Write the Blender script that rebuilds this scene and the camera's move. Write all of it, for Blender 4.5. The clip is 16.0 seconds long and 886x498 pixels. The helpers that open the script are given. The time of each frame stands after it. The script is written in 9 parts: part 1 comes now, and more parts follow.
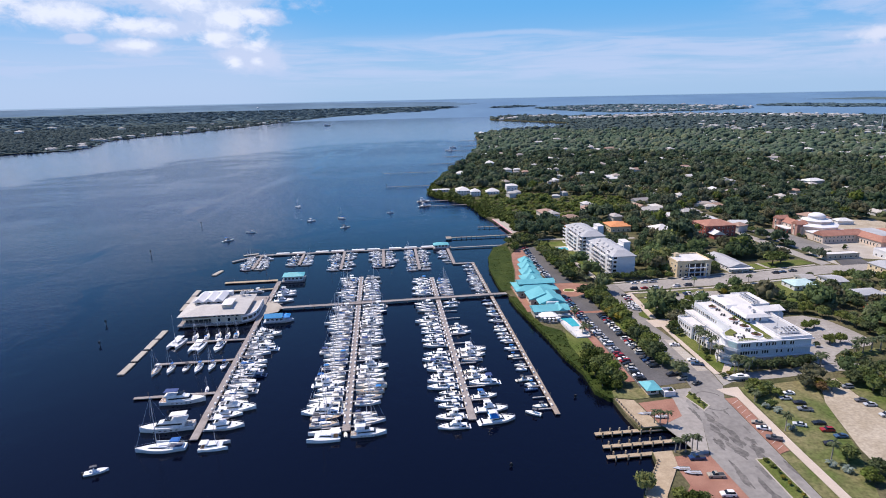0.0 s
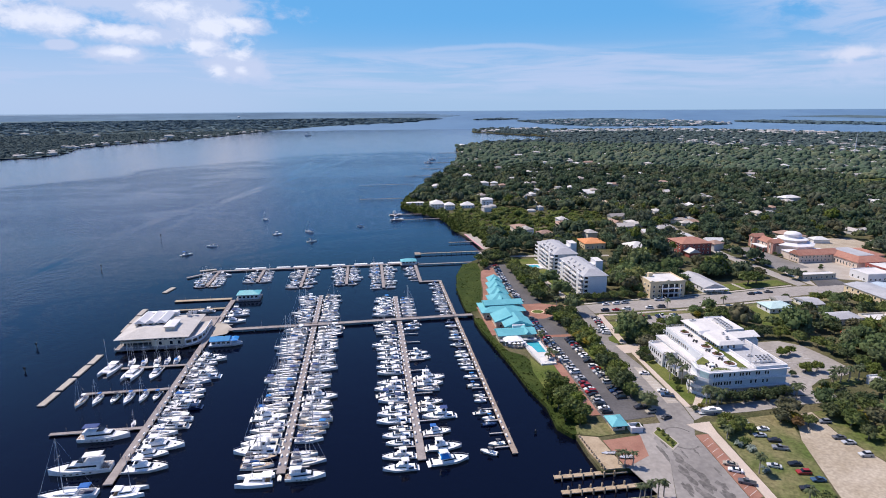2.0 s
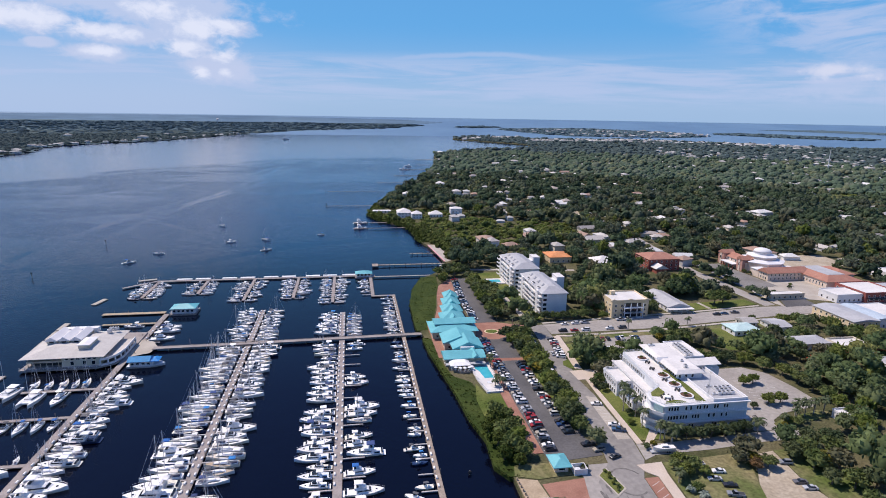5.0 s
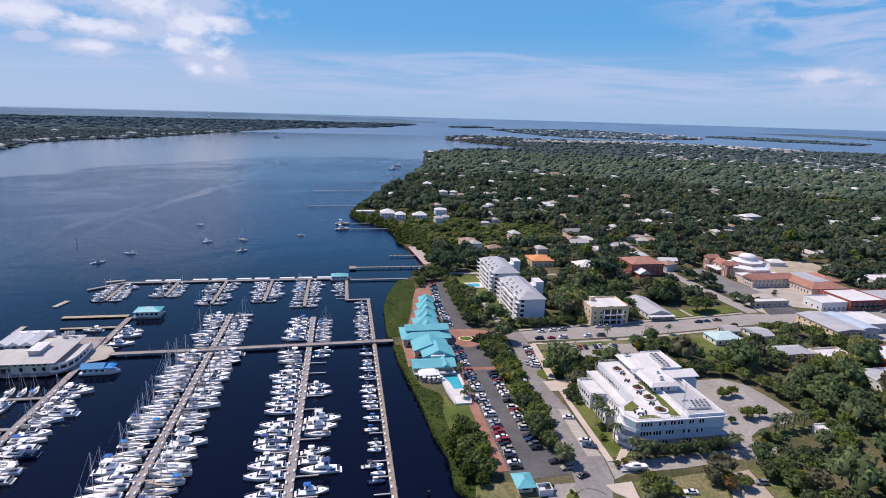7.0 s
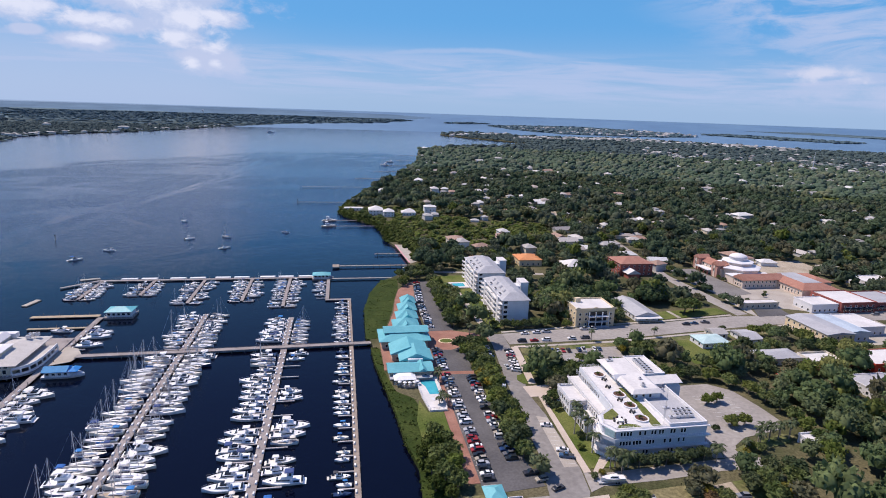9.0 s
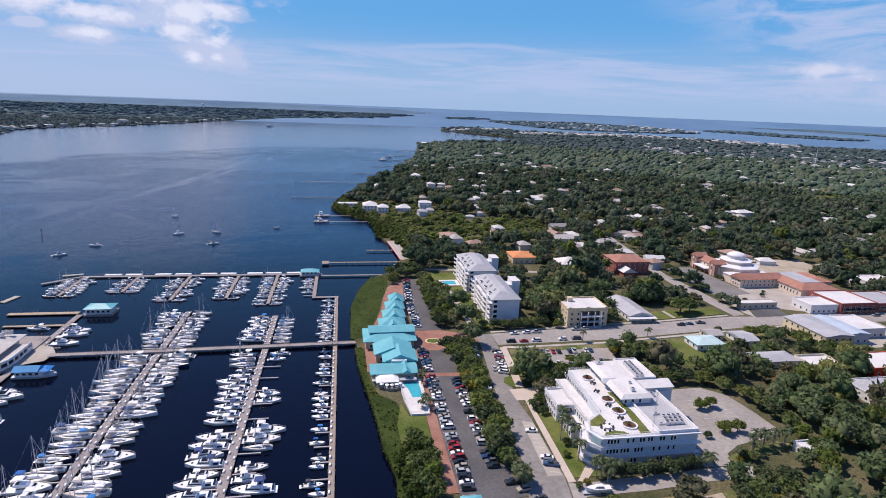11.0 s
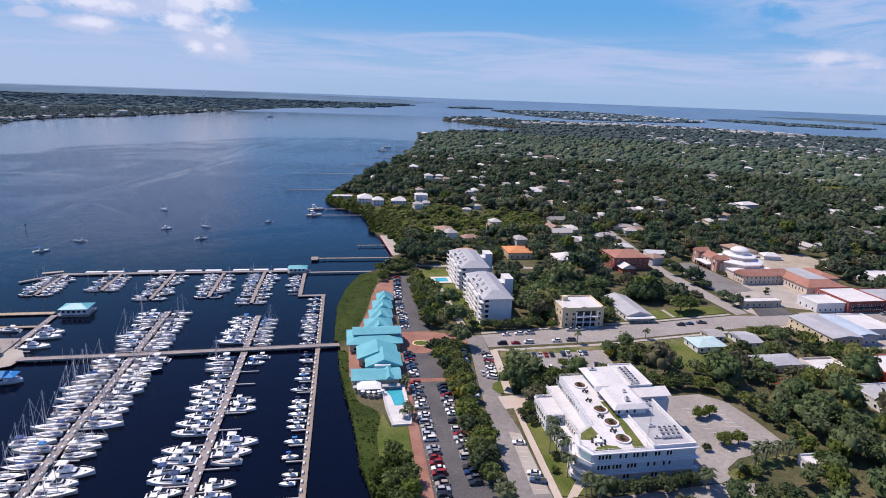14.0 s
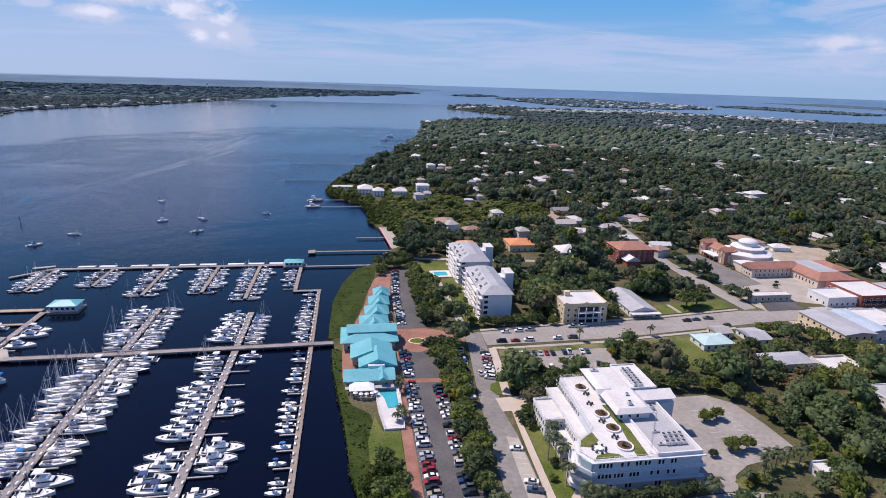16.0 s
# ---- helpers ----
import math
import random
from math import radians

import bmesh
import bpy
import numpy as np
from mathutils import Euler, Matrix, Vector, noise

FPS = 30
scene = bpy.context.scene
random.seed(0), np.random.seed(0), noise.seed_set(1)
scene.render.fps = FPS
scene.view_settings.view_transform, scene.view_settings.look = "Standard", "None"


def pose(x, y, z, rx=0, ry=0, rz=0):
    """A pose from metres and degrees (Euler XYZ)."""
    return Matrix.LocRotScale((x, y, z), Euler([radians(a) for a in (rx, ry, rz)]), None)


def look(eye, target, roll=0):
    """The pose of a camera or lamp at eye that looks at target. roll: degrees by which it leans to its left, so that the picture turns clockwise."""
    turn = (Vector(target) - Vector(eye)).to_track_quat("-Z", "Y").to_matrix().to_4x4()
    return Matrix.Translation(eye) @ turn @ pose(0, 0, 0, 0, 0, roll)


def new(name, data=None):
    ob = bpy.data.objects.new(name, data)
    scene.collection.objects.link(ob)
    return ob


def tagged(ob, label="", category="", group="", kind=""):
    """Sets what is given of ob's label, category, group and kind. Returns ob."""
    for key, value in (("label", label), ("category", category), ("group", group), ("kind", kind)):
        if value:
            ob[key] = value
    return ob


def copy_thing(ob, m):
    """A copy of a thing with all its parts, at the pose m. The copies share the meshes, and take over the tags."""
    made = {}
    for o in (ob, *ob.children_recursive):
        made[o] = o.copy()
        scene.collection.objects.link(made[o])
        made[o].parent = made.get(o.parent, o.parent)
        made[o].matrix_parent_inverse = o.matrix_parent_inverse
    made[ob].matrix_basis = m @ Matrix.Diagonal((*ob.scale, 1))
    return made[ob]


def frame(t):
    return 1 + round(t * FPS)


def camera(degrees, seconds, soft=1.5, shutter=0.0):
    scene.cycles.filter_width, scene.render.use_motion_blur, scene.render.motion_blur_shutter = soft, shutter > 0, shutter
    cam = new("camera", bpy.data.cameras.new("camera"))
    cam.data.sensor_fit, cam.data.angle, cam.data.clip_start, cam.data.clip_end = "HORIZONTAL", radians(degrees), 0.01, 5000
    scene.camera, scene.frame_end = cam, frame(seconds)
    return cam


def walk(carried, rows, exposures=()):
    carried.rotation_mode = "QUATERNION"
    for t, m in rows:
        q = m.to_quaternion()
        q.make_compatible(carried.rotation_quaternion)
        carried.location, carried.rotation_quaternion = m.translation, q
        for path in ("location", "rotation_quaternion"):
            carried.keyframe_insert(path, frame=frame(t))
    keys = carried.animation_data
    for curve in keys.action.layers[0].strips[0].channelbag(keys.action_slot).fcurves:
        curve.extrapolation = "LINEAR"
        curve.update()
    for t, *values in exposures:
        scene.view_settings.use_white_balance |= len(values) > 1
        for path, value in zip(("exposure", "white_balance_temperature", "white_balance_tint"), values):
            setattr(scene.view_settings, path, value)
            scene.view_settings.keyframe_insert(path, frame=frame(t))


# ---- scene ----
cam = camera(75.617, 16.0, 0.95)
# seconds, eye, yaw to the left, pitch up, roll
PATH = [
    (0, -64.12, -338.03, 124.21, -5.819, -14.997, -1.260),
    (0.5, -60.58, -333.32, 123.97, -6.284, -14.685, -1.051),
    (1, -56.80, -328.73, 123.78, -6.709, -14.398, -0.856),
    (1.5, -52.88, -324.29, 123.51, -7.092, -14.114, -0.663),
    (2, -49.43, -320.58, 123.56, -7.543, -13.900, -0.377),
    (2.5, -45.59, -316.67, 123.59, -7.938, -13.695, -0.193),
    (3, -41.78, -313.13, 123.62, -8.299, -13.528, -0.027),
    (3.5, -38.06, -309.65, 123.40, -8.618, -13.375, 0.247),
    (4, -34.29, -306.51, 123.08, -8.873, -13.273, 0.503),
    (6.5, -17.44, -293.42, 122.50, -9.896, -13.222, 1.439),
    (7, -14.36, -291.24, 122.51, -10.012, -13.240, 1.623),
    (7.5, -11.43, -289.16, 122.81, -10.097, -13.312, 1.740),
    (8, -8.81, -287.34, 123.03, -10.196, -13.373, 1.823),
    (8.5, -6.47, -285.63, 122.99, -10.303, -13.499, 1.911),
    (9, -4.12, -283.49, 122.53, -10.390, -13.613, 1.971),
    (11.5, 6.64, -273.82, 121.66, -10.231, -14.233, 2.319),
    (12, 8.56, -271.64, 121.95, -10.186, -14.408, 2.341),
    (12.5, 10.32, -269.46, 121.89, -10.163, -14.539, 2.275),
    (13, 11.72, -267.25, 122.12, -10.122, -14.715, 2.208),
    (13.5, 13.24, -265.02, 122.15, -10.038, -14.901, 2.154),
    (14, 14.79, -262.97, 122.43, -9.959, -15.086, 2.097),
    (14.5, 16.15, -260.76, 122.25, -9.851, -15.354, 2.028),
    (15, 17.69, -258.30, 122.33, -9.738, -15.751, 1.995),
    (15.5, 19.05, -256.00, 122.56, -9.585, -15.984, 1.911),
    (16, 20.56, -253.39, 122.84, -9.432, -16.248, 1.780),
]


def heading(yaw, pitch):
    y, p = radians(yaw), radians(pitch)
    return Vector((-math.sin(y) * math.cos(p), math.cos(y) * math.cos(p), math.sin(p)))


walk(cam, [(t, look((x, y, z), Vector((x, y, z)) + 100 * heading(yaw, pitch), roll)) for t, x, y, z, yaw, pitch, roll in PATH],
     [(0, 0.27, 6290, 12.2), (4, 0.14, 6290, 13.5), (8, 0.10, 6290, 15.3), (16, 0.11, 6290, 17.3)])

# ---- light ----
SUN_DIR = Vector((-0.70, 0.52, 0.0)).normalized()
SUN_ELEV = radians(56)
sun_vec = SUN_DIR * math.cos(SUN_ELEV) + Vector((0, 0, math.sin(SUN_ELEV)))
sun = new("sun", bpy.data.lights.new("sun", "SUN"))
sun.data.energy, sun.data.angle, sun.data.color = 4.55, radians(0.5), (1.0, 0.885, 0.755)
sun.matrix_world = look((0, 0, 300), Vector((0, 0, 300)) - sun_vec)

world = bpy.data.worlds.new("sky")
scene.world = world
world.use_nodes = True
wt = world.node_tree
wt.nodes.clear()


def wnode(kind, **kw):
    n = wt.nodes.new(kind)
    for key, v in kw.items():
        n.inputs[key].default_value = v
    return n


def wmath(op, a, b=0.0, c=0.0, clamp=False):
    n = wt.nodes.new("ShaderNodeMath")
    n.operation, n.use_clamp = op, clamp
    for i, v in enumerate((a, b, c)):
        if isinstance(v, (int, float)):
            n.inputs[i].default_value = v
        else:
            wt.links.new(v, n.inputs[i])
    return n.outputs[0]


def wramp(v, lo, hi):
    n = wt.nodes.new("ShaderNodeMapRange")
    n.interpolation_type = "SMOOTHSTEP"
    wt.links.new(v, n.inputs[0])
    n.inputs[1].default_value, n.inputs[2].default_value = lo, hi
    return n.outputs[0]


def wmix(fac, a, b):
    n = wt.nodes.new("ShaderNodeMix")
    n.data_type = "RGBA"
    for i, v in ((0, fac), (6, a), (7, b)):
        if isinstance(v, tuple):
            n.inputs[i].default_value = (*v, 1)
        elif isinstance(v, (int, float)):
            n.inputs[i].default_value = v
        else:
            wt.links.new(v, n.inputs[i])
    return n.outputs[2]


def direction(azimuth, elevation):
    a, e = radians(azimuth), radians(elevation)
    return (math.sin(a) * math.cos(e), math.cos(a) * math.cos(e), math.sin(e))


sky = wt.nodes.new("ShaderNodeTexSky")
sky.sky_type, sky.sun_disc = "NISHITA", False
sky.sun_elevation = SUN_ELEV
sky.sun_rotation = math.atan2(SUN_DIR.x, SUN_DIR.y)
sky.altitude, sky.air_density, sky.dust_density, sky.ozone_density = 100, 1.0, 1.2, 1.6
coords = wt.nodes.new("ShaderNodeTexCoord").outputs["Generated"]
split = wt.nodes.new("ShaderNodeSeparateXYZ")
wt.links.new(coords, split.inputs[0])
up = split.outputs[2]


def vnode(op, a, b):
    n = wt.nodes.new("ShaderNodeVectorMath")
    n.operation = op
    for i, v in enumerate((a, b)):
        if isinstance(v, tuple):
            n.inputs[i].default_value = v
        else:
            wt.links.new(v, n.inputs[i])
    return n.outputs["Value"] if op == "LENGTH" else n.outputs["Vector"]


# bearing and height of the view in degrees, as a flat map of the sky
bearing = wmath("MULTIPLY", wmath("ARCTAN2", split.outputs[0], split.outputs[1]), 57.2958)
height = wmath("MULTIPLY", wmath("ARCSINE", up), 57.2958)
flat = wt.nodes.new("ShaderNodeCombineXYZ")
wt.links.new(bearing, flat.inputs[0])
wt.links.new(height, flat.inputs[1])
flat = flat.outputs[0]


def cloud_noise(stretch, detail, seed, rough=0.55, warp=0.0):
    """Noise over the map; stretch: features to a degree, across and up."""
    n = wnode("ShaderNodeTexNoise", Scale=1.0, Detail=detail, Roughness=rough, Distortion=warp)
    wt.links.new(vnode("ADD", vnode("MULTIPLY", flat, (*stretch, 1.0)), (seed, seed * 0.7, seed * 1.9)), n.inputs["Vector"])
    return n.outputs[0]


def puffs(blobs):
    """1 in the middle of each ellipse (bearing, height, half width, half height), 0 at its edge, negative outside."""
    best = None
    for a, e, ra, re in blobs:
        d = vnode("LENGTH", vnode("MULTIPLY", vnode("SUBTRACT", flat, (a, e, 0.0)), (1 / ra, 1 / re, 0.0)), (0.0, 0.0, 0.0))
        f = wmath("SUBTRACT", 1.0, d)
        best = f if best is None else wmath("MAXIMUM", best, f)
    return best


def window_of(v, a, b, c, d):
    """Rises from a to b and falls from c to d."""
    return wmath("MULTIPLY", wramp(v, a, b), wmath("SUBTRACT", 1.0, wramp(v, c, d)))


# clear sky, paler toward the horizon
clear = wmix(wramp(height, 7.0, 30.0), wmix(wramp(height, 0.0, 8.5), (4.1, 6.1, 8.7), (1.25, 4.5, 8.7)), (0.80, 1.90, 5.5))
blue = wmix(0.88, sky.outputs[0], clear)
# a veil of thin cloud in long flat bands, low over the water and higher in the east
bands = wramp(cloud_noise((0.075, 0.85), 7, 3.1, 0.6, 0.6), 0.36, 0.62)
low_veil = wmath("MULTIPLY", bands, window_of(height, 0.3, 2.2, 4.2, 6.0))
thread = wmath("SUBTRACT", height, wmath("SUBTRACT", 5.55, wmath("MULTIPLY", wmath("POWER", wmath("ABSOLUTE", wmath("SUBTRACT", bearing, 13.0)), 2.0), 0.0065)))
thread = wmath("ADD", thread, wmath("MULTIPLY", wmath("SUBTRACT", cloud_noise((0.25, 0.4), 4, 2.2), 0.5), 0.7))
thread = wmath("MULTIPLY", wmath("SUBTRACT", 1.0, wramp(wmath("ABSOLUTE", thread), 0.05, 0.42)), window_of(bearing, -2.0, 6.0, 17.0, 27.0))
east = wmath("MULTIPLY", wramp(cloud_noise((0.16, 0.55), 8, 5.2, 0.62, 0.5), 0.36, 0.60), wramp(wmath("ADD", bearing, wmath("MULTIPLY", height, 1.4)), 38.0, 53.0))
east = wmath("MULTIPLY", east, window_of(height, 2.5, 5.5, 13.0, 24.0))
west = wmath("MULTIPLY", wmath("SUBTRACT", 1.0, wramp(bearing, -14.0, -2.0)), window_of(height, -2.0, 0.0, 3.0, 8.0))
thin = wmath("MAXIMUM", wmath("MULTIPLY", low_veil, 0.80), wmath("MAXIMUM", wmath("MULTIPLY", thread, 0.55), wmath("MULTIPLY", east, 0.85)))
thin = wmath("MAXIMUM", thin, wmath("MULTIPLY", west, 0.50))
# heaped cloud: a broad grey-white mass in the west with bright knobs, and a small tower in the east
billow = wmath("SUBTRACT", cloud_noise((0.62, 0.95), 9, 1.3, 0.62, 0.3), 0.5)
soft = wmath("SUBTRACT", cloud_noise((0.22, 0.42), 6, 7.3, 0.55, 0.3), 0.5)
MASS = [(-25.5, 7.0, 3.6, 1.1), (-17.5, 8.6, 8.5, 1.5), (-19.0, 10.6, 7.0, 1.8), (-18.8, 6.2, 4.6, 0.75), (-14.2, 6.9, 3.6, 1.5), (-10.6, 7.3, 2.4, 0.75), (-13.6, 5.4, 2.0, 0.9), (-11.4, 3.8, 2.6, 1.3), (-20.8, 4.5, 2.2, 0.65), (-24.6, 5.1, 1.0, 0.35), (-32.0, 8.0, 5.0, 2.2)]
KNOBS = [(-25.6, 6.9, 3.0, 0.8), (-20.4, 6.3, 2.6, 0.55), (-16.2, 8.3, 2.0, 0.8), (-13.2, 7.0, 2.2, 1.0), (-10.9, 7.4, 1.6, 0.5), (-14.2, 5.4, 1.6, 0.7), (-10.9, 5.3, 0.95, 1.05), (-13.0, 3.25, 0.8, 0.55), (-10.95, 3.35, 0.6, 0.4), (-20.7, 4.7, 1.2, 0.4), (-30.0, 8.0, 3.0, 1.2)]
mass = wramp(wmath("ADD", puffs(MASS), wmath("MULTIPLY", wmath("ADD", soft, wmath("MULTIPLY", billow, 0.9)), 1.5)), -0.45, 0.35)
knobs = wramp(wmath("ADD", puffs(KNOBS), wmath("MULTIPLY", billow, 3.0)), -0.45, 0.85)
knobs = wmath("MULTIPLY", knobs, mass)
tower = wramp(wmath("ADD", puffs([(42.4, 3.9, 2.0, 0.55), (42.6, 2.7, 3.0, 1.0), (46.8, 2.4, 2.0, 1.0)]), wmath("MULTIPLY", billow, 2.0)), -0.5, 0.8)
tower_top = wmath("MULTIPLY", tower, wramp(wmath("ADD", height, wmath("MULTIPLY", billow, 2.5)), 3.1, 4.0))

col = wmix(thin, blue, (5.2, 6.35, 8.7))
col = wmix(wmath("MULTIPLY", mass, 0.85), col, (6.1, 6.9, 8.9))
col = wmix(wmath("MULTIPLY", knobs, 0.85), col, (8.8, 9.2, 10.3))
col = wmix(wmath("MULTIPLY", tower, 0.6), col, (6.0, 6.8, 8.9))
col = wmix(wmath("MULTIPLY", tower_top, 0.7), col, (8.0, 8.3, 9.5))
# below the horizon the far sea goes on
below = wmath("SUBTRACT", 1.0, wramp(up, -0.006, -0.0045))
col = wmix(below, col, (3.0, 4.6, 6.2))
bg = wnode("ShaderNodeBackground", Strength=0.083)
wt.links.new(col, bg.inputs[0])
out = wt.nodes.new("ShaderNodeOutputWorld")
wt.links.new(bg.outputs[0], out.inputs[0])

# ---- materials ----


def material(name, c1, c2=None, scale=0.5, rough=0.7, metal=0.0, bump=0.0, bscale=4.0, fine=0.25, fscale=6.0, island=0.0, each=0.0, spec=0.5, through_light=0.0, tones=None, by_tree=None, bdist=0.1):
    """c1 to c2 in patches of about 1/scale metres, fine mottling on top; island / each: lightness change by mesh island / by object; tones: colours picked by object."""
    m = bpy.data.materials.new(name)
    m.use_nodes = True
    nt = m.node_tree
    bs = nt.nodes["Principled BSDF"]
    bs.inputs["Roughness"].default_value, bs.inputs["Metallic"].default_value = rough, metal
    bs.inputs["Specular IOR Level"].default_value = spec
    geo = nt.nodes.new("ShaderNodeNewGeometry")
    L = nt.links.new

    def noise_at(sc, detail=4.0, ro=0.55):
        n = nt.nodes.new("ShaderNodeTexNoise")
        n.inputs["Scale"].default_value, n.inputs["Detail"].default_value, n.inputs["Roughness"].default_value = sc, detail, ro
        L(geo.outputs["Position"], n.inputs["Vector"])
        return n.outputs[0]

    def ranged(v, a, b, lo, hi):
        n = nt.nodes.new("ShaderNodeMapRange")
        L(v, n.inputs[0])
        for i, x in enumerate((a, b, lo, hi)):
            n.inputs[i + 1].default_value = x
        return n.outputs[0]

    def mixed(fac, a, b, how="MIX"):
        n = nt.nodes.new("ShaderNodeMix")
        n.data_type, n.blend_type = "RGBA", how
        for i, v in ((0, fac), (6, a), (7, b)):
            if isinstance(v, tuple):
                n.inputs[i].default_value = (*v, 1)
            elif isinstance(v, (int, float)):
                n.inputs[i].default_value = v
            else:
                L(v, n.inputs[i])
        return n.outputs[2]

    info = nt.nodes.new("ShaderNodeObjectInfo")
    if tones:
        ramp = nt.nodes.new("ShaderNodeValToRGB")
        ramp.color_ramp.interpolation = "CONSTANT"
        els = ramp.color_ramp.elements
        els[0].position, els[0].color = 0, (*tones[0], 1)
        els[1].position, els[1].color = 1 / len(tones), (*tones[1], 1)
        for i in range(2, len(tones)):
            els.new(i / len(tones)).color = (*tones[i], 1)
        L(info.outputs["Random"], ramp.inputs[0])
        colour = ramp.outputs[0]
    elif by_tree:
        ramp = nt.nodes.new("ShaderNodeValToRGB")
        els = ramp.color_ramp.elements
        els[0].position, els[0].color = 0, (*by_tree[0], 1)
        els[1].position, els[1].color = 1, (*by_tree[-1], 1)
        for i in range(1, len(by_tree) - 1):
            els.new(i / (len(by_tree) - 1)).color = (*by_tree[i], 1)
        tone = nt.nodes.new("ShaderNodeAttribute")
        tone.attribute_name = "tree_tone"
        L(tone.outputs["Fac"], ramp.inputs[0])
        colour = ramp.outputs[0]
    else:
        colour = mixed(ranged(noise_at(scale), 0.35, 0.65, 0, 1), c1, c2 or c1)

    def shaded(colour, v, amount):
        f = ranged(v, 0, 1, 1 - amount, 1 + amount)
        n = nt.nodes.new("ShaderNodeVectorMath")
        n.operation = "SCALE"
        L(colour, n.inputs[0])
        L(f, n.inputs["Scale"])
        return n.outputs[0]

    if fine:
        colour = shaded(colour, ranged(noise_at(fscale, 3), 0.3, 0.7, 0, 1), fine)
    if island:
        colour = shaded(colour, geo.outputs["Random Per Island"], island)
    if each:
        colour = shaded(colour, info.outputs["Random"], each)
    L(colour, bs.inputs["Base Color"])
    if bump:
        b = nt.nodes.new("ShaderNodeBump")
        b.inputs["Strength"].default_value, b.inputs["Distance"].default_value = bump, bdist
        L(noise_at(bscale), b.inputs["Height"])
        L(b.outputs[0], bs.inputs["Normal"])
    if through_light:
        tr = nt.nodes.new("ShaderNodeBsdfTranslucent")
        mx = nt.nodes.new("ShaderNodeMixShader")
        mx.inputs[0].default_value = through_light
        L(colour, tr.inputs[0])
        L(bs.outputs[0], mx.inputs[1])
        L(tr.outputs[0], mx.inputs[2])
        L(mx.outputs[0], nt.nodes["Material Output"].inputs[0])
    return m


STREAKS = [(True, -420, 0.44, -0.000205, 7, 420, 1130), (True, -365, 0.26, -0.00002, 8, 380, 1190), (True, -300, 0.12, 0.0, 6, 120, 640), (True, -324, 0.09, 0.0, 9, 100, 420),
           (False, 300, -0.55, -0.00045, 6, -440, -190), (False, 330, -0.14, 0.0, 7, -420, -250), (False, 500, -0.22, 0.0, 8, -480, -300), (False, 560, -0.08, 0.0, 8, -480, -300),
           (False, 936, 0.12, 0.0, 7, -60, 110), (False, 730, -0.1, 0.0, 10, -640, -500), (False, 1040, 0.10, 0.0, 12, -480, -160),
           (False, 1222, -0.136, -0.0017, 30, -520, 160), (False, 1120, 0.05, 0.0, 22, -430, -150), (False, 990, 0.02, 0.0, 16, -700, -420), (True, -420, 0.30, -0.00003, 8, 700, 1150),
           (False, 1203, 0.38, 0.0, 10, -590, -270), (False, 974, -0.384, 0.0, 9, -330, -170), (True, 50, -0.776, 0.0, 5, 220, 410), (True, -330, 0.125, 0.0, 6, 380, 1060), (False, 1150, 0.03, 0.0, 14, -260, 90)]


